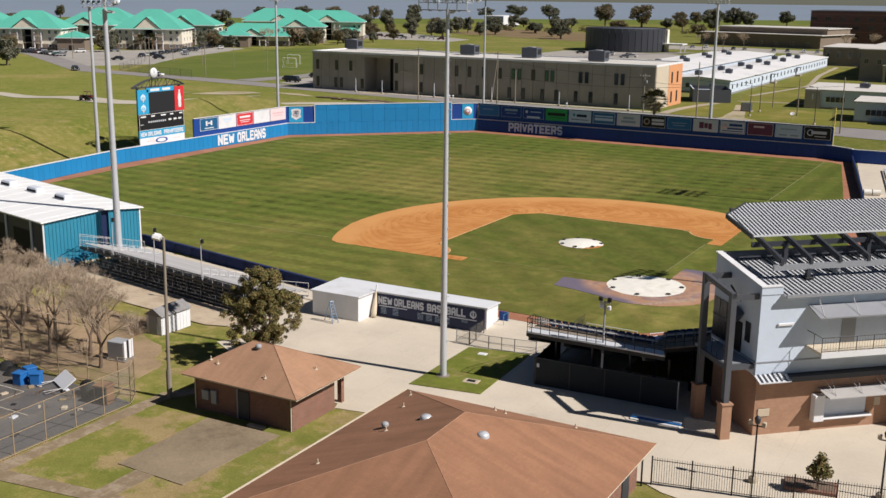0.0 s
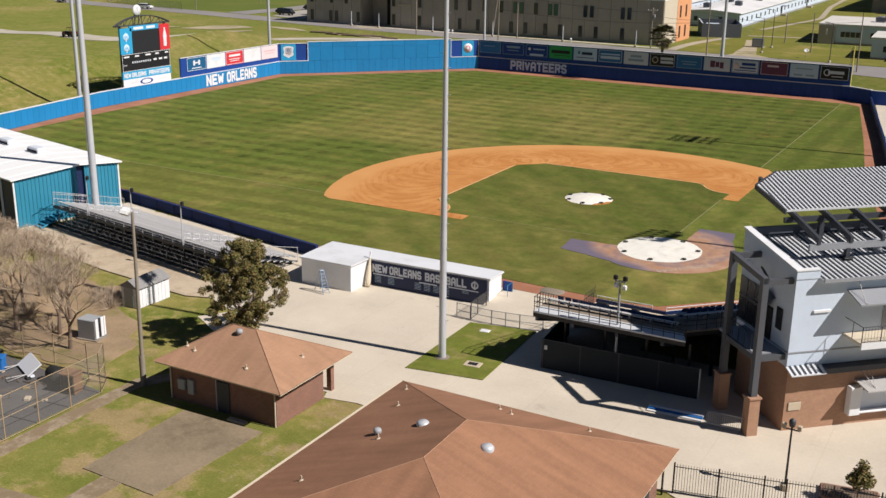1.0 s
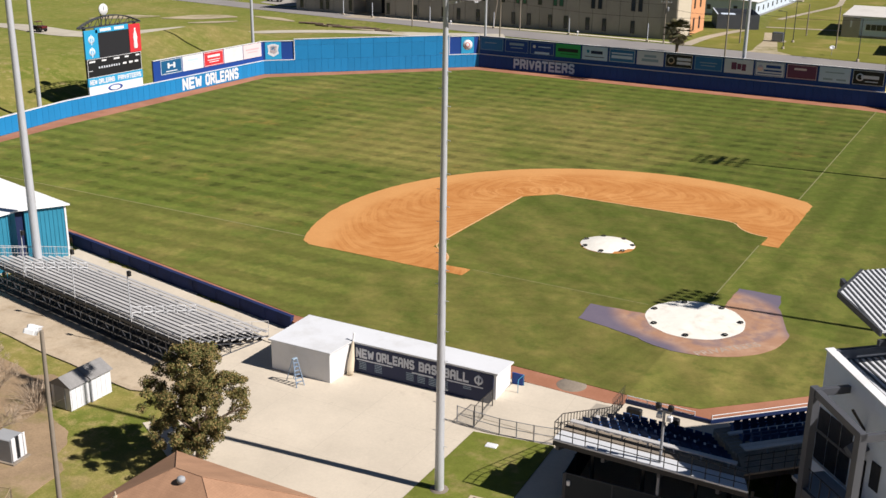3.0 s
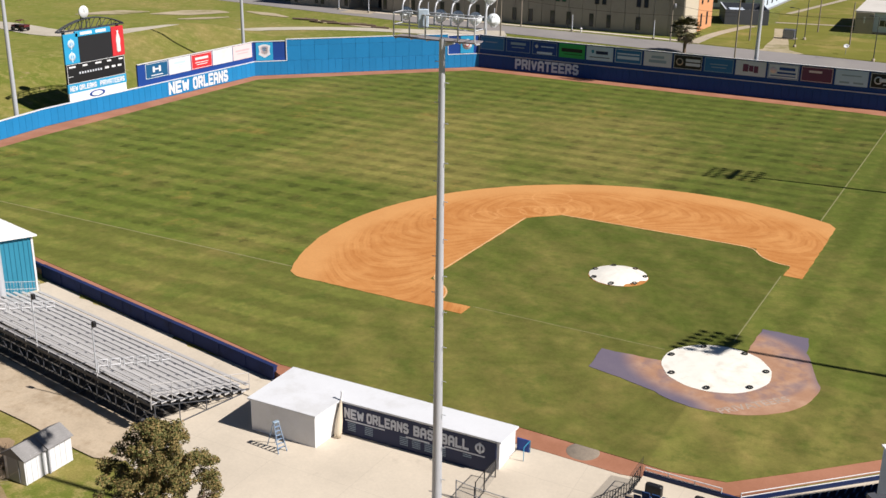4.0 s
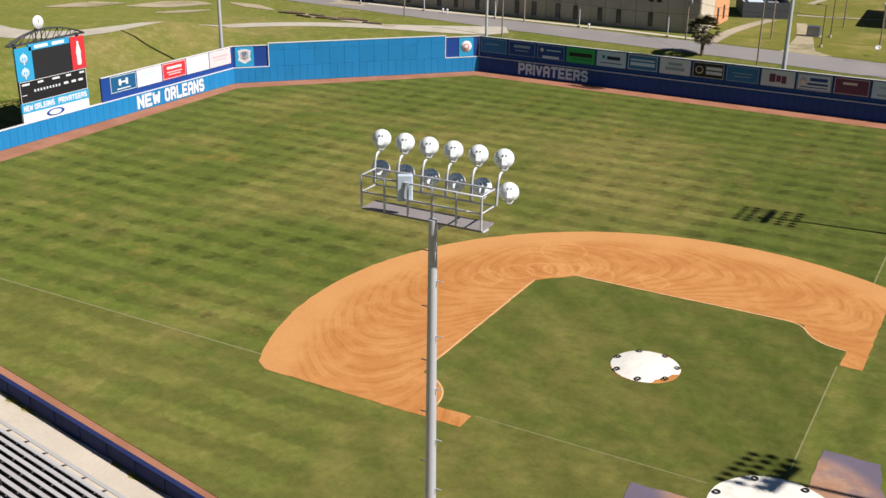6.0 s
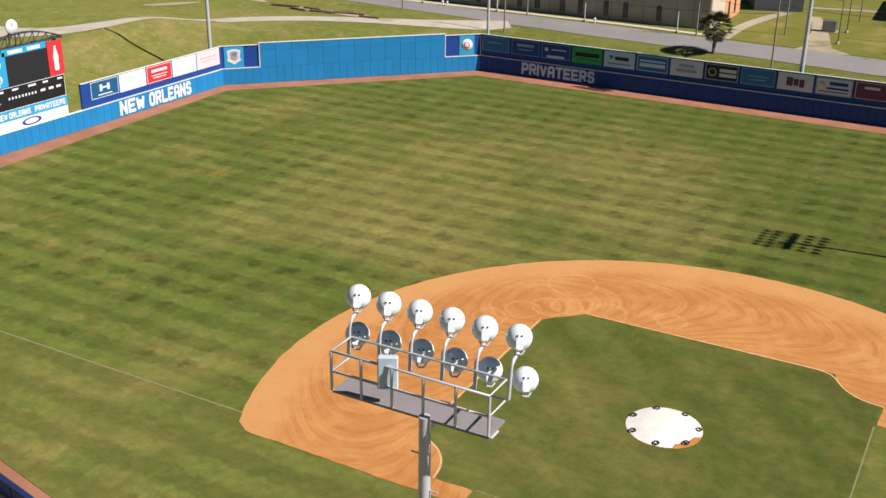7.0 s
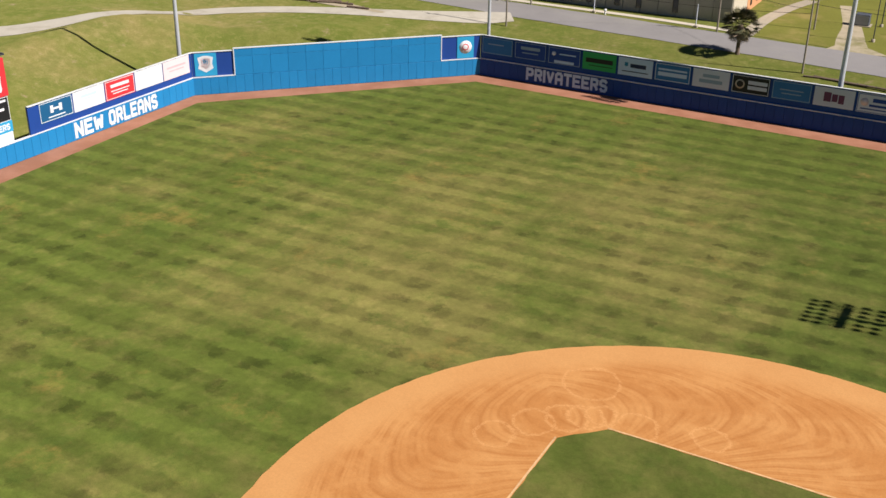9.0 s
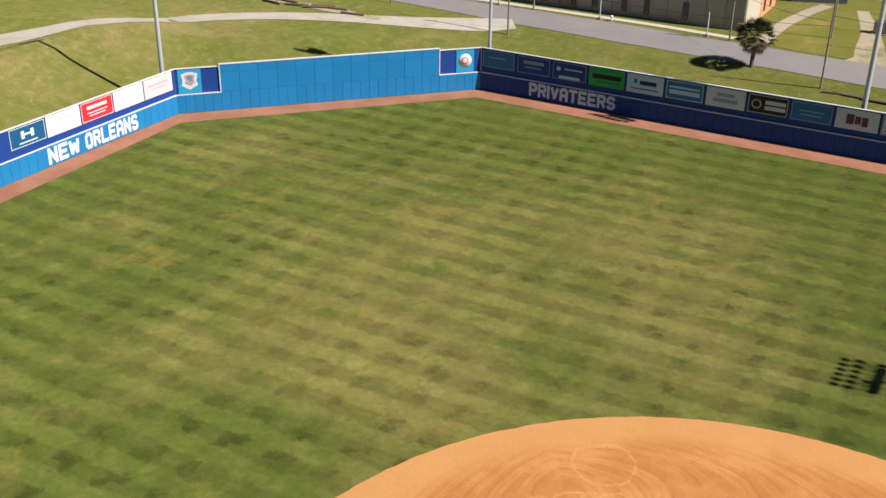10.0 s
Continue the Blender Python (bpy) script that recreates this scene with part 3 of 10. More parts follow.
# ---- building blocks ----
class Build:
    """Collects the faces of one mesh."""

    def __init__(self):
        self.v, self.f, self.soft = [], [], []

    def face(self, pts, soft=False):
        k = len(self.v)
        self.v += [tuple(p) for p in pts]
        self.f.append(tuple(range(k, k + len(pts))))
        self.soft.append(soft)

    def solid(self, verts, faces, soft=False):
        k = len(self.v)
        self.v += [tuple(p) for p in verts]
        self.f += [tuple(i + k for i in q) for q in faces]
        self.soft += [soft] * len(faces)

    def box(self, x0, x1, y0, y1, z0, z1, m=None):
        p = [(x, y, z) for z in (z0, z1) for x, y in ((x0, y0), (x1, y0), (x1, y1), (x0, y1))]
        if m is not None:
            p = [m @ Vector(q) for q in p]
        self.solid(p, ((3, 2, 1, 0), (4, 5, 6, 7), (0, 1, 5, 4), (1, 2, 6, 5), (2, 3, 7, 6), (3, 0, 4, 7)))
        return self

    def chamfer(self, x0, x1, y0, y1, z0, z1, c):
        """A box with its upright and top edges taken off by c."""
        def ring(d, z):
            return [(x0 + d + c, y0 + d, z), (x1 - d - c, y0 + d, z), (x1 - d, y0 + d + c, z), (x1 - d, y1 - d - c, z), (x1 - d - c, y1 - d, z), (x0 + d + c, y1 - d, z), (x0 + d, y1 - d - c, z), (x0 + d, y0 + d + c, z)]
        p = ring(0, z0) + ring(0, z1 - c) + ring(c, z1)
        q = [tuple(range(7, -1, -1)), tuple(range(16, 24))]
        for r in (0, 8):
            q += [(r + i, r + (i + 1) % 8, r + 8 + (i + 1) % 8, r + 8 + i) for i in range(8)]
        self.solid(p, q)
        return self

    def prism(self, poly, z0, z1):
        n = len(poly)
        if sum(poly[i - 1][0] * poly[i][1] - poly[i][0] * poly[i - 1][1] for i in range(n)) < 0:
            poly = poly[::-1]
        p = [(x, y, z0) for x, y in poly] + [(x, y, z1) for x, y in poly]
        self.solid(p, [tuple(range(n - 1, -1, -1)), tuple(range(n, 2 * n))] + [(i, (i + 1) % n, n + (i + 1) % n, n + i) for i in range(n)])
        return self

    def tube(self, a, b, r0, r1=None, n=8, caps=True):
        a, b = Vector(a), Vector(b)
        r1 = r0 if r1 is None else r1
        d = (b - a).normalized()
        s = d.cross(Vector((0, 0, 1)) if abs(d.z) < 0.9 else Vector((1, 0, 0))).normalized()
        t = d.cross(s)
        ring = [(math.cos(2 * math.pi * i / n), math.sin(2 * math.pi * i / n)) for i in range(n)]
        p = [a + (s * c + t * e) * r0 for c, e in ring] + [b + (s * c + t * e) * r1 for c, e in ring]
        self.solid(p, [(i, (i + 1) % n, n + (i + 1) % n, n + i) for i in range(n)], n > 4)
        if caps:
            self.solid(p, [tuple(range(n - 1, -1, -1)), tuple(range(n, 2 * n))])
        return self

    def pipe(self, pts, r, n=6):
        return self.sweep(pts, r, n)

    def sweep(self, pts, r, n=5):
        """One unbroken round bar through the points."""
        pts = [Vector(p) for p in pts]
        ring = []
        for i, p in enumerate(pts):
            d = (pts[min(i + 1, len(pts) - 1)] - pts[max(i - 1, 0)]).normalized()
            s = d.cross(Vector((0, 0, 1)) if abs(d.z) < 0.9 else Vector((1, 0, 0))).normalized()
            t = d.cross(s)
            ring += [p + (s * math.cos(2 * math.pi * k / n) + t * math.sin(2 * math.pi * k / n)) * r for k in range(n)]
        self.solid(ring, [(i * n + k, i * n + (k + 1) % n, (i + 1) * n + (k + 1) % n, (i + 1) * n + k) for i in range(len(pts) - 1) for k in range(n)], True)
        return self

    def lathe(self, profile, n=16, m=None):
        """profile: rows of radius and height, turned about z."""
        p = [(r * math.cos(2 * math.pi * i / n), r * math.sin(2 * math.pi * i / n), z) for r, z in profile for i in range(n)]
        if m is not None:
            p = [m @ Vector(q) for q in p]
        q = [(j * n + i, j * n + (i + 1) % n, (j + 1) * n + (i + 1) % n, (j + 1) * n + i) for j in range(len(profile) - 1) for i in range(n)]
        self.solid(p, q, True)
        return self

    def mesh(self, name, material):
        me = bpy.data.meshes.new(name)
        me.from_pydata(self.v, [], self.f)
        me.materials.append(material)
        me.polygons.foreach_set("use_smooth", self.soft)
        uv = me.uv_layers.new(name="metres")
        # flat metric mapping: along the face and up its slope
        for poly in me.polygons:
            nx, ny, nz = poly.normal
            h = math.hypot(nx, ny)
            ax = (-ny / h, nx / h, 0) if h > 0.05 else (1, 0, 0)
            up = (ny * ax[2] - nz * ax[1], nz * ax[0] - nx * ax[2], nx * ax[1] - ny * ax[0])
            for li in poly.loop_indices:
                co = me.vertices[me.loops[li].vertex_index].co
                uv.data[li].uv = (co.x * ax[0] + co.y * ax[1], co.x * up[0] + co.y * up[1] + co.z * up[2])
        me.update()
        return me


def part(name, b, material, parent=None, label="", m=None):
    """Links a Build (or a ready mesh) as one mesh object under a thing or a part."""
    me = b.mesh(name, material) if isinstance(b, Build) else b
    ob = new(name, me)
    if parent is not None:
        ob.parent = parent
    if m is not None:
        ob.matrix_basis = m
    if label:
        ob["label"] = label
    return ob


def thing(name, m, label, category, group="", kind=""):
    """An Empty at a thing's base."""
    ob = new(name)
    ob.empty_display_size = 0.3
    ob.matrix_basis = m
    return tagged(ob, label, category, group, kind)


def word_mesh(text, size, depth, bold, material, squeeze=1.0):
    """Letters standing in the xz plane, facing -y, centred on the origin."""
    cu = bpy.data.curves.new("letters", "FONT")
    cu.body, cu.size, cu.extrude, cu.offset = text, size, depth, bold
    cu.space_character = 1.0 + bold * 1.6 / size
    cu.align_x, cu.align_y = "CENTER", "CENTER"
    tmp = bpy.data.objects.new("letters", cu)
    scene.collection.objects.link(tmp)
    dg = bpy.context.evaluated_depsgraph_get()
    me = bpy.data.meshes.new_from_object(tmp.evaluated_get(dg))
    bpy.data.objects.remove(tmp)
    me.transform(Matrix.Rotation(radians(90), 4, "X") @ Matrix.Diagonal((squeeze, 1, 1, 1)))
    me.materials.clear()
    me.materials.append(material)
    return me


STROKES = {
    "A": (((0, 0), (0, 1.2), (0.3, 1.5), (0.7, 1.5), (1, 1.2), (1, 0)), ((0, 0.6), (1, 0.6))),
    "B": (((0, 0), (0, 1.5), (0.75, 1.5), (0.95, 1.3), (0.95, 0.95), (0.75, 0.78), (0, 0.78)), ((0.75, 0.78), (1, 0.6), (1, 0.2), (0.8, 0), (0, 0))),
    "E": (((1, 1.5), (0, 1.5), (0, 0), (1, 0)), ((0, 0.75), (0.8, 0.75))),
    "I": (((0.5, 0), (0.5, 1.5)),),
    "L": (((0, 1.5), (0, 0), (1, 0)),),
    "N": (((0, 0), (0, 1.5), (1, 0), (1, 1.5)),),
    "O": (((0.25, 0), (0, 0.25), (0, 1.25), (0.25, 1.5), (0.75, 1.5), (1, 1.25), (1, 0.25), (0.75, 0), (0.25, 0)),),
    "P": (((0, 0), (0, 1.5), (0.75, 1.5), (1, 1.3), (1, 0.85), (0.75, 0.65), (0, 0.65)),),
    "R": (((0, 0), (0, 1.5), (0.75, 1.5), (1, 1.3), (1, 0.9), (0.75, 0.7), (0, 0.7)), ((0.6, 0.7), (1, 0))),
    "S": (((1, 1.25), (0.75, 1.5), (0.25, 1.5), (0, 1.25), (0, 0.95), (0.2, 0.78), (0.8, 0.72), (1, 0.5), (1, 0.25), (0.75, 0), (0.25, 0), (0, 0.25)),),
    "T": (((0, 1.5), (1, 1.5)), ((0.5, 0), (0.5, 1.5))),
    "V": (((0, 1.5), (0.5, 0), (1, 1.5)),),
    "W": (((0, 1.5), (0.22, 0), (0.62, 1.1), (1.02, 0), (1.24, 1.5)),)}


def block_word(text, width, height, weight, material):
    """Heavy block letters in the xz plane, facing -y, centred on the origin; weight is the stroke in parts of a letter's width."""
    b, pen, n = Build(), 0.0, 0
    hw = weight / 2
    for ch in text:
        if ch == " ":
            pen += 0.75
            continue
        wide = 1.24 if ch == "W" else 1.0 if ch != "I" else 0.0
        off = 0.5 if ch == "I" else 0.0
        for line in STROKES[ch]:
            for (xa, za), (xb, zb) in zip(line, line[1:]):
                d = Vector((xb - xa, zb - za)).normalized()
                q = Vector((-d.y, d.x)) * hw
                d = d * hw * (1.0 if abs(d.x) < 0.01 or abs(d.y) < 0.01 else 0.35)
                pts = [(xa - d.x - q.x, za - d.y - q.y), (xb + d.x - q.x, zb + d.y - q.y), (xb + d.x + q.x, zb + d.y + q.y), (xa - d.x + q.x, za - d.y + q.y)]
                y = -0.012 - 0.0012 * (n % 9)
                n += 1
                b.solid([(pen - off + x, yy, z) for yy in (0.0, y) for x, z in pts], ((3, 2, 1, 0), (4, 5, 6, 7), (0, 1, 5, 4), (1, 2, 6, 5), (2, 3, 7, 6), (3, 0, 4, 7)))
        pen += wide + weight + 0.16
    x0, x1, z0, z1 = min(v[0] for v in b.v), max(v[0] for v in b.v), min(v[2] for v in b.v), max(v[2] for v in b.v)
    sx, sz = width / (x1 - x0), height / (z1 - z0)
    b.v = [((x - (x0 + x1) / 2) * sx, y, (z - (z0 + z1) / 2) * sz) for x, y, z in b.v]
    return b.mesh("letters", material)


def ground_z(x, y):
    """Height of the land: level field, lower plaza behind the stands, bank and gentle rise beyond the fence."""
    def step(a, b, v):
        u = min(max((v - a) / (b - a), 0), 1)
        return u * u * (3 - 2 * u)
    d = max(-102.5 - x, y - 103.5, (-x + y - 175.8) / 1.4142)
    edge = -18.3 + 0.19 * min(max(-27.4 - x, 0), 40)
    back = -102.5 - x
    bank = 1 - step(84, 118, y)          # a grassy bank behind left field
    high = max(2.5 * step(3, 30, d), 2.4 * step(1, 13, back) * (1 - bank), (5.0 - 2.5 * step(48, 92, back)) * step(2, 23, back) * bank)
    high += 1.3 * step(16, 22.5, d) * (1 - step(22.5, 28, d)) * step(52, 68, y) * (1 - step(104, 115, y))    # crest before the path
    return high - 0.8 * step(-3.0, -0.3, edge - y) * (1 - step(0, 25, -102 - x))


def strip(name, pts, widths, lift, material, label, category, step=3.0):
    """A road or path laid over the land along a line, one sheet."""
    line, wid = [], []
    for (a, b), (wa, wb) in zip(zip(pts, pts[1:]), zip(widths, widths[1:])):
        k = max(1, int(math.dist(a, b) / step))
        for i in range(k):
            u = i / k
            line.append((a[0] + (b[0] - a[0]) * u, a[1] + (b[1] - a[1]) * u))
            wid.append(wa + (wb - wa) * u)
    line.append(pts[-1]), wid.append(widths[-1])
    for _ in range(3):
        line = [line[0]] + [((p[0] + 2 * q[0] + r[0]) / 4, (p[1] + 2 * q[1] + r[1]) / 4) for p, q, r in zip(line, line[1:], line[2:])] + [line[-1]]
    b, rows, cols = Build(), [], 5
    for i, p in enumerate(line):
        q, r = line[max(i - 1, 0)], line[min(i + 1, len(line) - 1)]
        t = Vector((r[0] - q[0], r[1] - q[1])).normalized()
        n = Vector((-t.y, t.x))
        w = wid[i] * (1 + 0.06 * noise.noise(Vector((p[0] * 0.2, p[1] * 0.2, 0))))
        rows.append([(p[0] + n.x * w * s, p[1] + n.y * w * s) for s in (-0.5, -0.25, 0, 0.25, 0.5)])
    verts = [(x, y, ground_z(x, y) + lift) for row in rows for x, y in row]
    b.solid(verts, [(i * cols + j + 1, i * cols + j, (i + 1) * cols + j, (i + 1) * cols + j + 1) for i in range(len(rows) - 1) for j in range(cols - 1)])
    return tagged(part(name, b, material), label, category, kind="structure")


def sheet(name, poly, z, material, label, category, thick=0.05):
    """A flat paved or planted area with a small edge."""
    b = Build().prism(poly, z - thick, z)
    return tagged(part(name, b, material), label, category, kind="structure")


# ---- land ----
def axis(fine0, fine1, step, lo, hi):
    mid = list(np.arange(fine0, fine1 + 0.01, step))
    out, d = [], step
    x = mid[-1]
    while x < hi:
        d *= 1.35
        x = min(x + d, hi)
        out.append(x)
    left, d, x = [], step, mid[0]
    while x > lo:
        d *= 1.35
        x = max(x - d, lo)
        left.append(x)
    return left[::-1] + mid + out


gx, gy = axis(-190, 40, 2.5, -4500, 3000), axis(-70, 170, 2.5, -600, 4700)
land = Build()
land.solid([(x, y, ground_z(x, y) - 0.03) for y in gy for x in gx], [(j * len(gx) + i, j * len(gx) + i + 1, (j + 1) * len(gx) + i + 1, (j + 1) * len(gx) + i) for j in range(len(gy) - 1) for i in range(len(gx) - 1)], True)
tagged(part("ground", land, M_ROUGH), "rough winter grass with straw and bare soil patches", "ground", kind="structure")
SHORE = Matrix.Rotation(radians(49.3), 4, "Z")          # local x runs along the shore, local y out into the lake
lake = Build()
lake.face([SHORE @ Vector(p) for p in ((-4500, 955, 2.75), (4500, 955, 2.75), (4500, 5200, 2.75), (-4500, 5200, 2.75))])
tagged(part("water", lake, water()), "grey-blue lake beyond the grassy levee", "lake", kind="structure")
levee = Build()
prof = ((838, 2.4), (852, 3.2), (884, 5.6), (897, 5.9), (908, 5.7), (940, 3.4), (962, 2.4))
for a_, b_ in zip(range(-1500, 2500, 100), range(-1400, 2600, 100)):
    for (p_, z_), (q_, y_) in zip(prof, prof[1:]):
        levee.face([SHORE @ Vector(v) for v in ((a_, p_, z_), (b_, p_, z_), (b_, q_, y_), (a_, q_, y_))])
tagged(part("levee", levee, M_TURF2), "long low grassy levee along the lake shore", "levee", kind="structure")

# ---- playing field ----
LF0, LF1, LF2, CF, RF1 = (-97.6, -3.2), (-101.9, 27.0), (-101.7, 73.0), (-73.0, 102.6), (0.3, 102.2)
RC, RS1, RS2, RS3 = (4.3, 99.8), (10.9, 65.0), (15.3, 40.0), (19.6, 22.0)
TF0, TF1 = (-58.0, -12.0), (-27.4, -18.0)
track_poly = [LF0, LF1, LF2, CF, RF1, RC, RS1, RS2, RS3, (21, 6), (13.2, -10.0), (5.6, -17.6), (-0.9, -18.6), (-8.0, -18.45), (-24.7, -19.2), TF1, TF0]
sheet("warning_track", track_poly, 0.0, M_TRACK, "red-brown clay warning track along the fence", "track", 0.95)
grass_poly = [(-96.0, -1.6), (-97.9, 23.0), (-99.0, 70.6), (-71.8, 98.9), (-5.4, 98.3), (1.2, 97.6), (3.2, 96.0), (8.5, 65.0), (12.4, 40.0), (16.5, 22.0), (18.2, 6.0), (12.9, -8.5), (8.7, -12.7), (4.9, -16.3), (1.5, -16.9), (-1.5, -16.75), (-9.2, -16.5), (-20.0, -16.9), (-27.8, -16.9), (-37.4, -14.9), (-48.8, -12.6), (-60.4, -10.3)]
tagged(part("playing_field_turf", Build().prism(grass_poly, 0.0, 0.035), M_TURF), "mown striped turf of the baseball field, partly straw-coloured", "turf", kind="structure")


def arc(cx, cy, r, a0, a1, n):
    return [(cx + r * math.cos(radians(a0 + (a1 - a0) * i / n)), cy + r * math.sin(radians(a0 + (a1 - a0) * i / n))) for i in range(n + 1)]


def uneven(poly, amount, scale, gap=0.6):
    """The outline cut into short steps and made a little ragged."""
    out = []
    for a, b in zip(poly, poly[1:] + poly[:1]):
        k = max(1, int(math.dist(a, b) / gap))
        for i in range(k):
            x, y = a[0] + (b[0] - a[0]) * i / k, a[1] + (b[1] - a[1]) * i / k
            out.append((x + amount * noise.noise(Vector((x * scale, y * scale, 3))), y + amount * noise.noise(Vector((x * scale, y * scale, 9)))))
    return out


def swap(p):
    return (-p[1], -p[0])


third_side = [(-20.85, -0.15), (-20.85, -1.86), (-37.5, -1.82)]
mound_c = (-13.04, 13.04)
a0 = math.degrees(math.atan2(-1.82 - mound_c[1], -37.5 - mound_c[0])) % 360
a1 = 90 - (a0 - 180)
outer_arc = arc(*mound_c, 29.3, a0, a1 - 0.0 if a1 < a0 else a1, 60)
cut3 = arc(-27.43, 0, 3.75, -3, 82, 10)
inner3 = cut3 + [(-27.0, 4.6), (-27.0, 24.25)]
dirt = third_side + outer_arc[1:-1] + [swap(p) for p in third_side[::-1]] + [swap(p) for p in inner3] + inner3[::-1]
tagged(part("infield_dirt", Build().prism(uneven(dirt, 0.10, 0.9), 0.0, 0.055), M_CLAY), "orange infield clay with curved drag marks", "infield dirt", kind="structure")
edge_in = cut3 + [(-27.1, 4.6), (-27.1, 24.3)]
for line_ in (edge_in, [swap(p) for p in edge_in]):
    strip("clay_edge", line_, [0.15] * len(line_), 0.062, M_EDGE, "pale scuffed rim of the infield clay", "infield dirt", 0.7)
home_poly = [(-8.45, -2.35), (-8.1, -5.75), (-5.4, -6.35)] + arc(0.8, -1.5, 6.62, 238, 368, 24) + [(6.1, 2.9), (5.4, 4.9), (5.0, 7.7), (1.4, 7.7), (1.35, 1.6), (-1.0, -1.9)]
tagged(part("home_plate_dirt", Build().prism(uneven(home_poly, 0.12, 0.9), 0.0, 0.06), M_HOME), "clay round home plate strewn with blue-purple drying agent", "infield dirt", kind="structure")
tagged(part("mound_dirt", Build().prism(uneven(arc(-12.75, 13.1, 2.66, 0, 354, 40), 0.1, 1.1), 0.0, 0.06), M_CLAY), "orange clay edge of the pitching mound", "infield dirt", kind="structure")
lines = Build()
for a, b, w in (((-4.2, 0), (-20.7, 0), 0.09), ((-38.2, 0), (-96.6, 0), 0.15), ((0, 4.2), (0, 20.6), 0.11), ((0, 38.4), (0, 98.2), 0.13)):
    k = 40
    d = (Vector(b) - Vector(a)) / k
    nrm = Vector((-d.y, d.x)).normalized() * w / 2
    for i in range(k):
        p, q = Vector(a) + d * i, Vector(a) + d * (i + 1)
        lines.face([(p.x - nrm.x, p.y - nrm.y, 0.041), (q.x - nrm.x, q.y - nrm.y, 0.041), (q.x + nrm.x, q.y + nrm.y, 0.041), (p.x + nrm.x, p.y + nrm.y, 0.041)])
tagged(part("foul_line", lines, M_LINE), "thin worn chalk foul lines on turf", "foul line", kind="structure")


def tarp_cover(name, x, y, rx, ry, height, label, bags, gap_at=None):
    t = thing(name, pose(x, y, 0.06), label, "field cover", "tarpaulin covers on the clay")
    b = Build()
    rings, n = 9, 48
    pts = [(0, 0, height)]
    for j in range(1, rings + 1):
        u = j / rings
        for i in range(n):
            a = 2 * math.pi * i / n
            edge = 1 + 0.03 * noise.noise(Vector((math.cos(a) * 3 + x, math.sin(a) * 3, 0)))
            if gap_at is not None and abs((math.degrees(a) - gap_at + 180) % 360 - 180) < 24:
                edge -= 0.17
            wr = 0.05 * noise.noise(Vector((math.cos(a) * u * 4, math.sin(a) * u * 4, x))) + 0.03 * noise.noise(Vector((math.cos(a) * u * 11, math.sin(a) * u * 11, y)))
            pts.append((math.cos(a) * rx * u * edge, math.sin(a) * ry * u * edge, max(0.012, height * (1 - u ** 2) + wr * (1 - u * 0.6))))
    fs = [(0, 1 + i, 1 + (i + 1) % n) for i in range(n)]
    fs += [(1 + j * n + i, 1 + (j + 1) * n + i, 1 + (j + 1) * n + (i + 1) % n, 1 + j * n + (i + 1) % n) for j in range(rings - 1) for i in range(n)]
    b.solid(pts, fs, True)
    part("tarpaulin", b, M_TARP, t)
    for k in range(bags):
        a = 2 * math.pi * (k + 0.35) / bags
        tyre = Build().lathe([(0.15, 0.01), (0.22, 0.0), (0.25, 0.04), (0.22, 0.08), (0.16, 0.08), (0.14, 0.05), (0.15, 0.01)], 14)
        part("weight_tyre", tyre, M_RUBBER, t, m=pose(math.cos(a) * rx * 0.90, math.sin(a) * ry * 0.90, 0.03 + height * 0.19))
    return t


tarp_cover("mound_cover", -12.75, 13.1, 2.62, 2.62, 0.32, "white tarpaulin over the pitching mound held by black tyres", 7, 330)
tarp_cover("home_plate_cover", 0.1, -1.25, 3.95, 4.05, 0.12, "large white tarpaulin over home plate held by black tyres", 7)
w = word_mesh("PRIVATEERS", 1.05, 0.002, 0.02, M_TRACK2)
ob = part("painted_lettering", w, None, m=Matrix.Translation((3.95, -5.7, 0.066)) @ Matrix.Rotation(radians(49), 4, "Z") @ Matrix.Rotation(radians(-90), 4, "X"))
tagged(ob, "faint pale team name painted on the clay", "lettering")
ondeck = thing("on_deck_mat", pose(-3.9, -17.3, 0.0), "round grey on-deck mat on the clay track", "mat")
part("rubber_disc", Build().lathe([(0, 0.03), (1.0, 0.03), (1.06, 0.0)], 28), M_PAD, ondeck)


# ---- outfield fence ----
PANEL = 1.22


def padded_wall(name, p, q, z1, material, rail, label, h0=0.0, panel_h=None, depth=0.14):
    """A backing wall from p to q with one padded panel after another on its field side (left of the way from p to q is outside)."""
    L = math.dist(p, q)
    ang = math.degrees(math.atan2(q[1] - p[1], q[0] - p[0]))
    wall = part(name, Build().box(0, L, 0.0, 0.16, h0, z1 - 0.02), material, m=pose(p[0], p[1], 0, 0, 0, ang))
    tagged(wall, label, "fence wall", kind="structure")
    n = max(1, round(L / PANEL))
    step = L / n
    ph = panel_h or z1 - h0 - 0.10
    me = Build().chamfer(0.008, step - 0.008, -depth, -0.002, 0, ph, 0.02).mesh("panel", material)
    for i in range(n):
        part("panel", me, None, wall, m=pose(i * step, 0, h0 + 0.05))
    if rail:
        part("top_rail", Build().box(-0.02, L + 0.02, -depth - 0.03, 0.19, z1 - 0.02, z1 + 0.08), rail, wall, "pale capping rail")
    return wall


WALL_H, BAND_T, EYE_T = 2.45, 5.85, 6.15
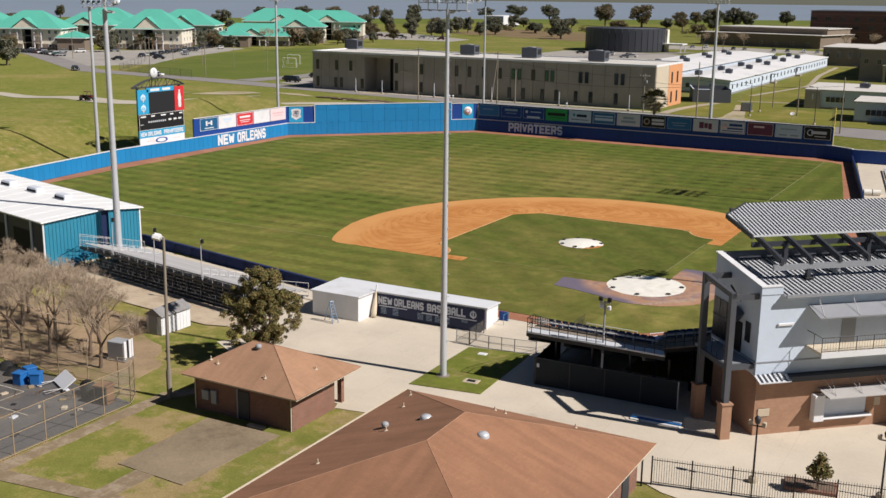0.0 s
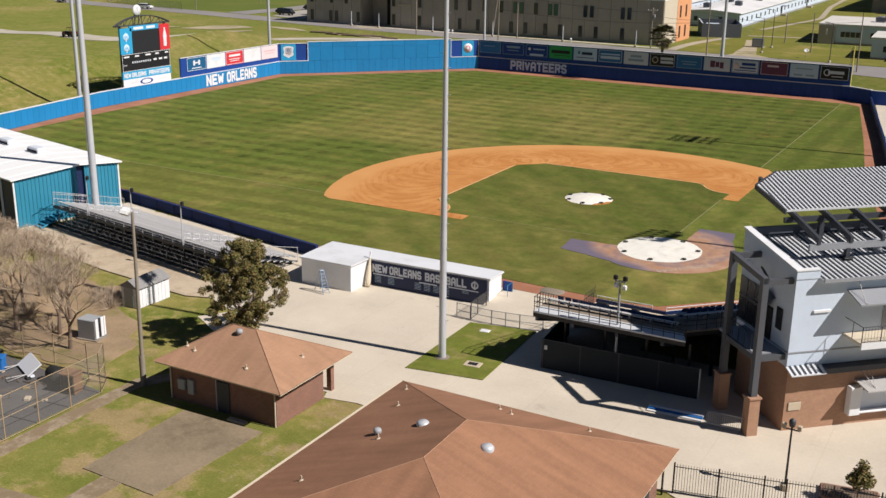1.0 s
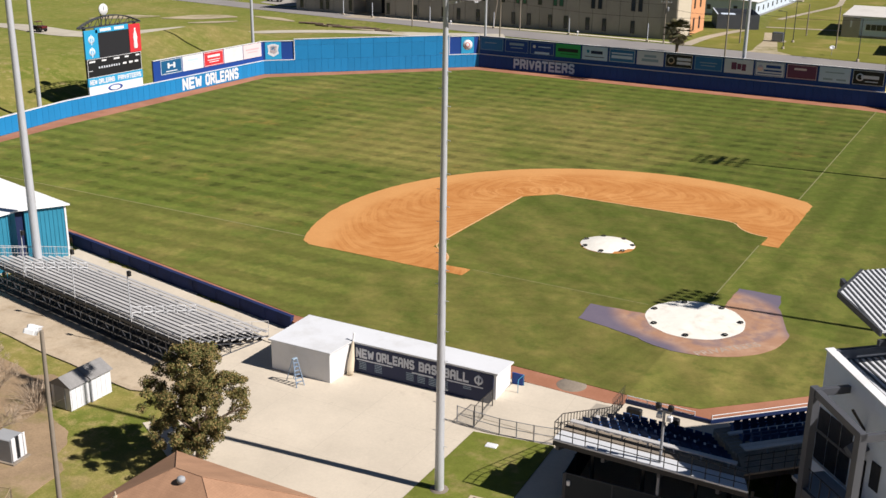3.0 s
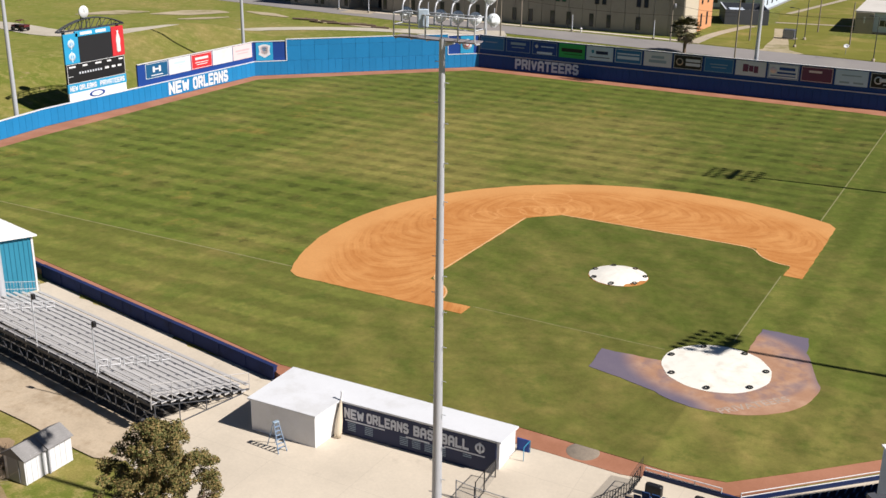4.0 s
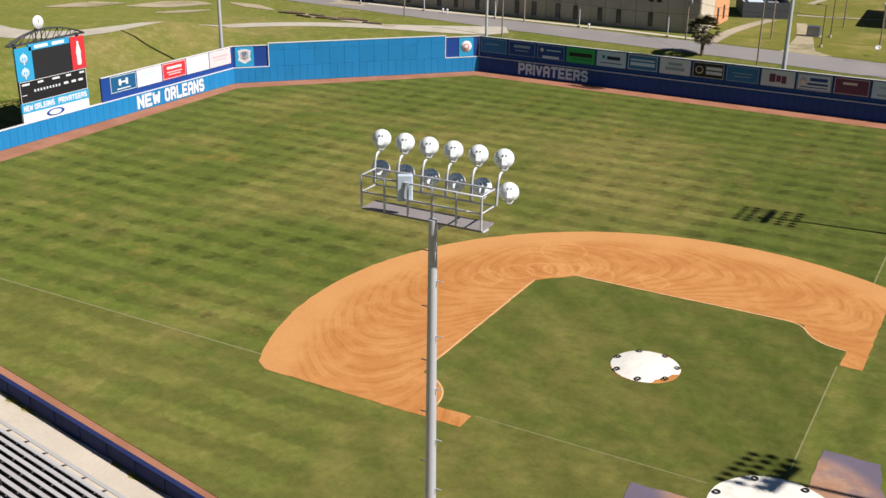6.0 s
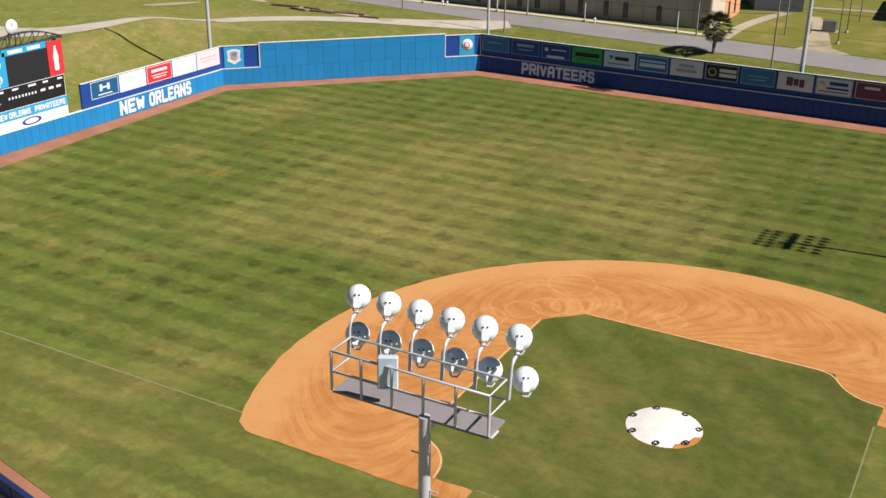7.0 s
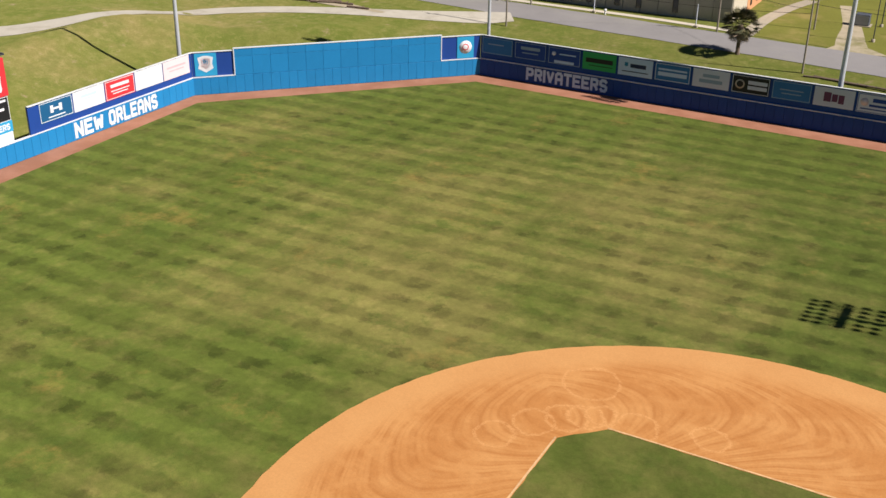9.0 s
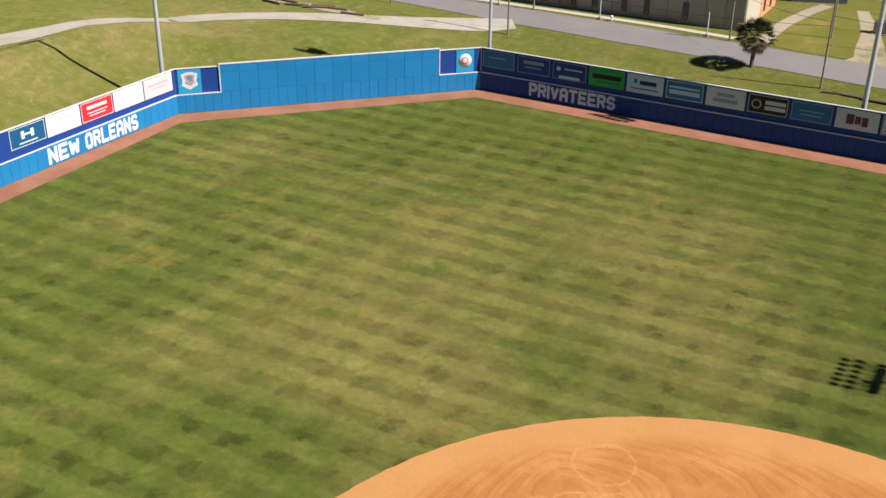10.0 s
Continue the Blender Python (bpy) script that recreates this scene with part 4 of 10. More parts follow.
# the walls run clockwise round the field, so that panels face inwards
padded_wall("wall_left_corner", LF0, LF1, WALL_H, M_BLUE, M_WHITE, "bright blue padded outfield wall with a white cap")
wall_lf = padded_wall("wall_left_field", LF1, LF2, WALL_H, M_BLUE, M_WHITE, "bright blue padded outfield wall with a white cap")
diag = (Vector(CF) - Vector(LF2)).normalized()


def on_diag(s):
    return tuple(Vector(LF2) + diag * s)


E0, E1, DL = 5.7, 35.2, math.dist(LF2, CF)
padded_wall("wall_left_center", LF2, on_diag(E0), WALL_H, M_BLUE, M_WHITE, "bright blue padded wall beside the batter's eye")
padded_wall("wall_right_center", on_diag(E1), CF, WALL_H, M_BLUE, M_WHITE, "bright blue padded wall beside the batter's eye")
eye = padded_wall("wall_batters_eye", on_diag(E0), on_diag(E1), EYE_T, M_BLUE, M_WHITE, "tall bright blue batter's eye wall of padded panels", panel_h=2.4)
n = round((E1 - E0) / PANEL)
step = (E1 - E0) / n
upper = Build().chamfer(0.01, 2 * step - 0.01, -0.11, -0.002, 0, 2.55, 0.02).mesh("upper_panel", M_BLUE)
topp = Build().chamfer(0.01, 2 * step - 0.01, -0.12, -0.002, 0, 1.0, 0.02).mesh("top_panel", M_BLUE)
for i in range(n // 2):
    part("upper_panel", upper, None, eye, m=pose(i * 2 * step, 0, 2.50))
    part("top_panel", topp, None, eye, m=pose(i * 2 * step, 0, 5.08))
for s in (-0.08, E1 - E0 - 0.04):
    part("side_rail", Build().box(s, s + 0.12, -0.16, 0.2, WALL_H, EYE_T + 0.06), M_WHITE, eye, "pale edge rail")
wall_rf = padded_wall("wall_right_field", CF, RF1, WALL_H, M_NAVY2, M_WHITE, "padded right field wall with a pale cap, bluish shade put into its navy")
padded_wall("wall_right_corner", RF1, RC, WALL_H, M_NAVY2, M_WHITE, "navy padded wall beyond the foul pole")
padded_wall("wall_right_side", RC, RS1, 1.35, M_NAVY, None, "navy padded side wall along the right field line")
padded_wall("wall_right_line", RS1, RS2, 1.35, M_NAVY, None, "navy padded side wall along the right field line")
padded_wall("wall_right_infield", RS2, RS3, 1.35, M_NAVY, None, "navy padded side wall along the right field line")
padded_wall("wall_third_corner", TF0, LF0, 0.45, M_NAVY, None, "navy side wall along the left field line")
third = padded_wall("wall_third_side", TF1, TF0, 0.36, M_SIDE, M_SIDE, "navy side wall behind the left field line")
# navy cloth on the outer side of the third-base wall
L3 = math.dist(TF1, TF0)
for i in range(11):
    part("fence_post", Build().tube((i * L3 / 10, 0.20, -0.8), (i * L3 / 10, 0.20, 0.44), 0.04, n=8), M_SIDE, third)
part("outer_screen", Build().box(0.05, L3 - 0.05, 0.16, 0.185, -0.8, 0.34), M_SIDE, third, "navy screen cloth on the outer side")


def lettering(text, size, bold, material, parent, x, z, off, squeeze=1.0, label=""):
    return part("lettering", word_mesh(text, size, 0.012, bold, material, squeeze), None, parent, label, pose(x, off, z))


def wide_letters(text, width, height, material, parent, x, z, off, bold=0.0):
    """Letters stretched to a width and height."""
    me = block_word(text, width, height, 0.44, material)
    return part("lettering", me, None, parent, "white block letters", pose(x, off, z))


def along(wall_p, wall_q, point):
    d = (Vector(wall_q) - Vector(wall_p)).normalized()
    return (Vector(point) - Vector(wall_p)).dot(d)


# lettering on the fence: left field runs from y 52.7 to 66.6, right field from x -65.2 to -52.6
s0 = along(LF1, LF2, (-101.8, 51.55))
for word, x0, x1 in (("NEW", 0.0, 4.7), ("ORLEANS", 5.6, 14.2)):
    wide_letters(word, x1 - x0, 1.95, M_WHITE, wall_lf, s0 + (x0 + x1) / 2, 1.25, -0.165, 0.05)
# white letters in pale blue: the tint of the shade is in their colour
wide_letters("PRIVATEERS", 12.4, 1.85, M_PALESIGN, wall_rf, along(CF, RF1, (-59.3, 102.5)), 1.32, -0.165, 0.042)


# ---- advertising boards on the fence ----
def bars(parent, w, h, material, rows, y, z0=0.0):
    """Unreadable writing: bars of its size. rows: x centre, z centre, width, height, as parts of the board."""
    for cx, cz, bw, bh in rows:
        part("writing_bar", Build().box(cx * w - bw * w / 2, cx * w + bw * w / 2, y - 0.012, y, z0 + cz * h - bh * h / 2, z0 + cz * h + bh * h / 2), material, parent)


def board(name, m, w, h, face, label, rows=(), ink=None, border=None, shapes=()):
    t = thing(name, m, label, "advertising board", "advertising boards on the outfield fence")
    part("board", Build().chamfer(0.03, w - 0.03, -0.07, 0.0, 0.0, h, 0.012), face, t)
    if border:
        for x0, x1, z0, z1 in ((0.10, w - 0.10, 0.08, 0.15), (0.10, w - 0.10, h - 0.15, h - 0.08), (0.10, 0.17, 0.15, h - 0.15), (w - 0.17, w - 0.10, 0.15, h - 0.15)):
            part("border_strip", Build().box(x0, x1, -0.082, -0.07, z0, z1), border, t)
    if ink:
        bars(t, w, h, ink, rows, -0.07)
    for kind, cx, cz, r, material in shapes:
        if kind == "disc":
            part("emblem", Build().lathe([(0, 0.0), (r, 0.0), (r, -0.015)], 24, pose(cx * w, -0.085, cz * h, 90)), material, t)
        elif kind == "ring":
            part("emblem", Build().lathe([(r * 0.7, 0.0), (r, 0.0), (r, -0.015), (r * 0.7, -0.015)], 24, pose(cx * w, -0.088, cz * h, 90)), material, t)
        elif kind == "shield":
            poly = [(-0.9, 0.8), (-0.3, 1.0), (0.3, 1.0), (0.9, 0.8), (0.75, 0.0), (0.9, -0.5), (0.0, -1.0), (-0.9, -0.5), (-0.75, 0.0)]
            part("emblem", Build().solid_plate(poly, r, cx * w, cz * h), material, t)
    return t


def solid_plate(self, poly, r, cx, cz):
    n = len(poly)
    p = [(cx + x * r, -0.085, cz + z * r) for x, z in poly] + [(cx + x * r, -0.07, cz + z * r) for x, z in poly]
    self.solid(p, [tuple(range(n)), tuple(range(2 * n - 1, n - 1, -1))] + [(i + n, (i + 1) % n + n, (i + 1) % n, i) for i in range(n)])
    return self


Build.solid_plate = solid_plate


def band(name, p, q, z0, z1, material, label, back=0.05):
    L, ang = math.dist(p, q), math.degrees(math.atan2(q[1] - p[1], q[0] - p[0]))
    b = part(name, Build().box(0, L, back, back + 0.14, z0, z1), material, m=pose(p[0], p[1], 0, 0, 0, ang))
    tagged(b, label, "sign backing", kind="structure")
    part("top_rail", Build().box(-0.02, L + 0.02, back - 0.12, back + 0.18, z1, z1 + 0.09), M_WHITE, b, "pale capping rail")
    for i in range(int(L / 4.5) + 1):
        part("brace_post", Build().box(i * 4.5, i * 4.5 + 0.1, back + 0.14, back + 0.28, 0, z1), M_STEEL, b)
    return b


def wall_pose(p, q, s, z, off=0.04):
    d = (Vector(q) - Vector(p)).normalized()
    base = Vector(p) + d * s
    ang = math.degrees(math.atan2(d.y, d.x))
    return pose(base.x, base.y, z, 0, 0, ang) @ pose(0, off, 0)


band("sign_wall_left_field", (-101.74, 45.3), LF2, WALL_H + 0.1, BAND_T, M_BAND, "royal blue backing above the left field wall")
band("sign_wall_left_center", LF2, on_diag(E0 - 0.1), WALL_H + 0.1, BAND_T, M_BAND, "royal blue backing beside the batter's eye")
band("sign_wall_right_center", on_diag(E1 + 0.1), CF, WALL_H + 0.1, BAND_T, M_BAND, "navy backing beside the batter's eye")
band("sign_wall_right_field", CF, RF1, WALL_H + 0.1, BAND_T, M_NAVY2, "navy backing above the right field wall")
s = along(LF1, LF2, (-101.8, 46.9))
bw = 5.0
lf_boards = (
    (M_DEEPBLUE, "deep blue board with white border and emblem", [(0.5, 0.20, 0.5, 0.06), (0.5, 0.57, 0.24, 0.10), (0.37, 0.57, 0.09, 0.36), (0.63, 0.57, 0.09, 0.36)], M_WHITE, M_WHITE, []),
    (M_WHITE, "white board with grey writing", [(0.5, 0.68, 0.5, 0.14), (0.5, 0.52, 0.4, 0.05)], M_PALESIGN, None, []),
    (M_RED, "red board with white border and writing", [(0.5, 0.68, 0.62, 0.16), (0.5, 0.42, 0.62, 0.05), (0.5, 0.28, 0.5, 0.05)], M_WHITE, M_WHITE, []),
    (M_WHITE, "plain white weathered board", [], None, None, []),
    (M_PINK, "faded pink board with pale writing", [(0.5, 0.62, 0.7, 0.10), (0.5, 0.42, 0.55, 0.06)], M_RED, None, []))
for i, (face, lab, rows, ink, bor, sh) in enumerate(lf_boards):
    if i == 4:
        ink = mat("faded_red_ink", (0.66, 0.42, 0.45), 0.6)
    board("advertising_board", wall_pose(LF1, LF2, s + i * 5.15, 3.35, 0.04), 5.05, 2.42, face, lab, rows, ink, bor, sh)
board("advertising_board", wall_pose(LF2, CF, 0.35, 2.62, 0.04), 3.0, 3.1, M_SIGNCYAN, "bright blue board with pink and white shield", [], None, None, [("shield", 0.5, 0.52, 1.15, M_WHITE), ("shield", 0.5, 0.55, 0.75, M_PINK), ("shield", 0.5, 0.62, 0.4, M_SIGNCYAN)])
board("advertising_board", wall_pose(LF2, CF, E1 + 2.4, 2.62, 0.04), 2.6, 3.1, M_SIGNCYAN, "bright blue board with white and red disc", [], None, None, [("disc", 0.5, 0.52, 0.95, M_WHITE), ("ring", 0.5, 0.52, 0.5, M_RED)])
three = [(0.5, 0.66, 0.6, 0.12), (0.5, 0.44, 0.7, 0.05), (0.5, 0.28, 0.5, 0.05)]
rf_boards = (
    (M_SIGNDULL, "dull teal board with faint writing", [(0.45, 0.6, 0.5, 0.06)], M_GREYBOX, M_GREYBOX, []),
    (M_BAND, "navy board with pale border and writing", [(0.5, 0.66, 0.6, 0.18), (0.5, 0.38, 0.5, 0.06)], M_GREYBOX, M_GREYBOX, []),
    (M_BAND, "blue board with white emblem and writing", [(0.6, 0.62, 0.5, 0.07), (0.5, 0.16, 0.6, 0.16)], M_PALESIGN, M_GREYBOX, [("disc", 0.18, 0.62, 0.3, M_WHITE)]),
    (M_GREEN, "bright green board with black writing", [(0.5, 0.55, 0.8, 0.26), (0.55, 0.26, 0.7, 0.04)], M_BLACK, None, []),
    (M_PALESIGN, "pale blue board with dark blue writing", [(0.58, 0.58, 0.45, 0.22), (0.5, 0.24, 0.75, 0.05)], M_SIGNNAVY, None, [("shield", 0.24, 0.62, 0.3, M_SIGNBLUE)]),
    (M_SIGNDULL, "mid-blue board with white panel and writing", [(0.5, 0.66, 0.8, 0.10), (0.5, 0.40, 0.8, 0.22)], M_PALESIGN, M_WHITE, []),
    (M_GREYSIGN, "grey-white board with blue-grey writing", [(0.5, 0.66, 0.45, 0.18), (0.5, 0.36, 0.62, 0.2)], M_GREYBOX, None, []),
    (M_BLACK, "black board with white border, ring and letters", [(0.68, 0.64, 0.5, 0.2), (0.68, 0.36, 0.5, 0.2)], M_GREYSIGN, M_GREYSIGN, [("ring", 0.22, 0.5, 0.62, M_TAUPE)]),
    (M_SIGNDULL, "dull blue board with pale rim", [(0.5, 0.55, 0.6, 0.05), (0.5, 0.35, 0.5, 0.05)], M_GREYBOX, M_GREYBOX, []),
    (M_GREYSIGN, "grey-white board with dark red letters", [(0.34, 0.52, 0.18, 0.5), (0.52, 0.5, 0.14, 0.4), (0.68, 0.46, 0.14, 0.46)], M_PLUM, None, []),
    (M_GREYSIGN, "white board with navy drawing and writing", [(0.62, 0.68, 0.5, 0.2), (0.6, 0.4, 0.6, 0.12), (0.5, 0.2, 0.8, 0.06)], M_BAND, M_BAND, [("disc", 0.18, 0.55, 0.5, M_PINK)]),
    (M_PLUM, "plum board with pale writing", [(0.45, 0.68, 0.4, 0.14)], M_PINK, M_PINK, []),
    (M_PALESIGN, "pale blue board with dark writing", [(0.5, 0.66, 0.6, 0.08), (0.3, 0.2, 0.3, 0.12), (0.72, 0.2, 0.3, 0.12)], M_GREYBOX, None, []),
    (M_BLACK, "black board with white border and script", [(0.55, 0.55, 0.55, 0.22), (0.6, 0.26, 0.4, 0.06)], M_GREYSIGN, M_GREYSIGN, [("ring", 0.24, 0.52, 0.6, M_GREYSIGN)]))
LR = math.dist(CF, RF1)
for i, (face, lab, rows, ink, bor, sh) in enumerate(rf_boards):
    board("advertising_board", wall_pose(CF, RF1, 0.25 + i * 5.22, 3.30, 0.04), 4.95, 2.42, face, lab, rows, ink, bor, sh)
fp = thing("foul_pole", pose(0.35, 102.45, 0), "tall slim pale yellow foul pole at the wall", "foul pole")
part("pole", Build().tube((0, 0, 0), (0, 0, 9.4), 0.11, 0.09, 10), M_YEL, fp)
part("screen", Build().box(-0.55, -0.08, -0.02, 0.02, 3.0, 9.2), M_LINK, fp, "wire screen")
for z in (3.0, 9.15):
    part("bracket", Build().box(-0.6, 0.1, -0.03, 0.03, z, z + 0.07), M_YEL, fp)


sheet("corner_concrete", [(4.9, 101.8), (11.3, 65.2), (15.8, 40.2), (44, 40), (44, 101.8)], 0.02, M_PLAZA, "pale concrete apron beside the foul corner", "pavement", 0.1)
padded_wall("wall_foul_corner", RC, (40.0, 101.9), 2.35, M_BAND, M_WHITE, "royal blue wall beyond the foul corner")
cb_ = thing("corner_bleachers", Matrix.Translation((10.6, 92.5, 0.02)) @ Matrix.Rotation(radians(-80.5), 4, "Z"), "small aluminium bleachers on pale concrete beside the wall", "bleachers")
for r in range(7):
    part("seat_plank", Build().chamfer(0, 29, 0.75 * r, 0.75 * r + 0.3, 0.45 + 0.28 * r, 0.5 + 0.28 * r, 0.01), M_ALU, cb_)
    part("foot_plank", Build().chamfer(0, 29, 0.75 * r + 0.36, 0.75 * r + 0.7, 0.2 + 0.28 * r, 0.24 + 0.28 * r, 0.01), M_DSTEEL, cb_)
for i in range(9):
    part("frame_stringer", Build().tube((i * 3.6 + 0.1, 0, 0.2), (i * 3.6 + 0.1, 5.2, 2.1), 0.05, n=6), M_GALV, cb_)
    for y, h in ((0.3, 0.3), (2.6, 1.15), (5.0, 2.05)):
        part("frame_post", Build().tube((i * 3.6 + 0.1, y, 0), (i * 3.6 + 0.1, y, h), 0.04, n=6), M_GALV, cb_)
roll = thing("rolled_tarpaulin", pose(12.3, 66.5, 0.02, 0, 0, 20), "rolled white tarpaulin on the concrete", "tarpaulin")
part("roll", Build().tube((-1.2, 0, 0.45), (1.2, 0, 0.45), 0.45, 0.42, 14), M_TARP, roll)
part("strap", Build().tube((-0.05, 0, 0.45), (0.05, 0, 0.45), 0.465, 0.465, 14), M_DSTEEL, roll)

# ---- scoreboard ----
def scoreboard():
    t = thing("scoreboard", pose(-102.4, 32.15, 0, 0, 0, 90), "large blue and black scoreboard with red bottle panel and clock", "scoreboard")
    W = 11.25
    for x in (0.6, 3.9, 7.5, 10.8):
        part("column", Build().box(x - 0.15, x + 0.15, 0.25, 0.6, -0.2, 12.4), M_DSTEEL, t)
    def panel(name, x0, x1, z0, z1, m_, y=0.0, label=""):
        return part(name, Build().chamfer(x0, x1, y - 0.18, y + 0.12, z0, z1, 0.02), m_, t, label)
    panel("sponsor_panel", 0.1, W - 0.1, 2.3, 3.62, M_WHITE, label="white sponsor panel")
    bars(t, 1, 1, M_PINK, [(2.6, 2.95, 2.0, 0.35), (9.1, 2.95, 1.8, 0.25)], -0.18)
    part("emblem", Build().lathe([(0.55, 0), (0.8, 0), (0.8, -0.02), (0.55, -0.02)], 24, pose(5.3, -0.185, 2.95, 90) @ Matrix.Diagonal((1.9, 0.6, 1, 1))), M_BAND, t)
    name_panel = panel("name_panel", 0.0, W, 3.62, 4.88, M_SIGNCYAN, label="blue name panel with white letters")
    wide_letters("NEW ORLEANS", 5.0, 0.75, M_WHITE, t, 2.8, 4.25, -0.19, 0.03)
    wide_letters("PRIVATEERS", 4.9, 0.75, M_WHITE, t, 8.4, 4.25, -0.19, 0.03)
    panel("score_panel", 0.1, W - 0.1, 4.9, 7.7, M_BLACK, label="black score panel with white figures")
    for x0, x1, z0, z1 in ((0.12, W - 0.12, 4.92, 4.98), (0.12, W - 0.12, 7.62, 7.68), (0.12, 0.18, 4.98, 7.62), (W - 0.18, W - 0.12, 4.98, 7.62)):
        part("border_strip", Build().box(x0, x1, -0.2, -0.18, z0, z1), M_WHITE, t)
    for k in range(9):
        part("digit_bar", Build().box(2.3 + k * 0.5, 2.55 + k * 0.5, -0.2, -0.18, 6.15, 6.45), M_GREYSIGN, t)
    for x in (7.2, 8.5, 9.7):
        part("digit_bar", Build().box(x, x + 0.75, -0.2, -0.18, 6.2, 6.5), M_WHITE, t)
    for x, w_ in ((0.5, 1.2), (3.0, 0.9), (5.4, 1.2), (7.7, 0.8), (10.0, 0.8)):
        part("digit_bar", Build().box(x, x + w_, -0.2, -0.18, 7.15, 7.4), M_WHITE, t)
    part("digit_bar", Build().box(0.3, 1.1, -0.2, -0.18, 5.9, 5.98), M_WHITE, t)
    panel("side_panel", 0.0, 2.65, 7.75, 11.9, M_SIGNCYAN, label="blue side panel with pale emblems")
    for z in (10.5, 8.7):
        part("emblem", Build().lathe([(0.28, 0), (0.62, 0), (0.62, -0.02), (0.28, -0.02)], 20, pose(1.3, -0.185, z, 90)), M_PALESIGN, t)
        part("emblem", Build().box(1.2, 1.4, -0.2, -0.18, z - 0.75, z + 0.75), M_PALESIGN, t)
    panel("video_screen", 2.7, 8.9, 7.75, 11.35, mat("video_screen", (0.022, 0.022, 0.026), 0.5, var=0.05), label="dark grey video screen")
    panel("title_strip", 2.2, 8.9, 11.4, 12.15, M_SIGNCYAN, label="blue title strip")
    bars(t, 1, 1, M_WHITE, [(4.2, 11.78, 2.2, 0.42), (7.0, 11.78, 2.0, 0.42)], -0.18)
    red = panel("bottle_panel", 9.0, W + 0.15, 7.75, 12.0, M_RED, label="red panel with white bottle shape")
    bottle = Build().lathe([(0.30, 0), (0.42, 0.3), (0.36, 1.1), (0.44, 1.7), (0.30, 2.3), (0.15, 2.8), (0.17, 3.1), (0.0, 3.1)], 16, Matrix.Diagonal((1, 0.2, 1, 1)))
    part("bottle_shape", bottle, M_WHITE, t, m=pose(10.2, -0.20, 8.3))
    # arched truss with the clock
    top = [(x, 12.35 + 1.35 * (1 - ((x - W / 2) / (W / 2 + 0.5)) ** 2)) for x in np.linspace(-0.5, W + 0.5, 13)]
    for y in (0.1, 0.6):
        part("truss_arch", Build().pipe([(x, y, z) for x, z in top], 0.09), M_DSTEEL, t)
        part("truss_chord", Build().tube((-0.6, y, 12.25), (W + 0.6, y, 12.25), 0.08), M_DSTEEL, t)
    for i, (x, z) in enumerate(top):
        part("truss_web", Build().tube((x, 0.35, 12.25), (top[min(i + 1, 12)][0], 0.35, top[min(i + 1, 12)][1]), 0.055, n=5), M_DSTEEL, t)
        if i % 2 == 0:
            part("truss_web", Build().tube((x, 0.35, 12.2), (x, 0.35, z), 0.055, n=5), M_DSTEEL, t)
    for x in (4.05, 4.95):
        part("clock_post", Build().tube((x, 0.35, 12.2), (x, 0.35, 14.3), 0.08), M_DSTEEL, t)
    part("clock", Build().lathe([(0, 0.12), (0.82, 0.12), (0.88, 0.0), (0.82, -0.12), (0, -0.12)], 28, pose(4.5, 0.2, 14.65, 90)), M_WHITE, t, "round white clock face")
    part("clock_hand", Build().box(4.46, 4.54, 0.05, 0.07, 14.6, 15.15), M_DSTEEL, t)


scoreboard()


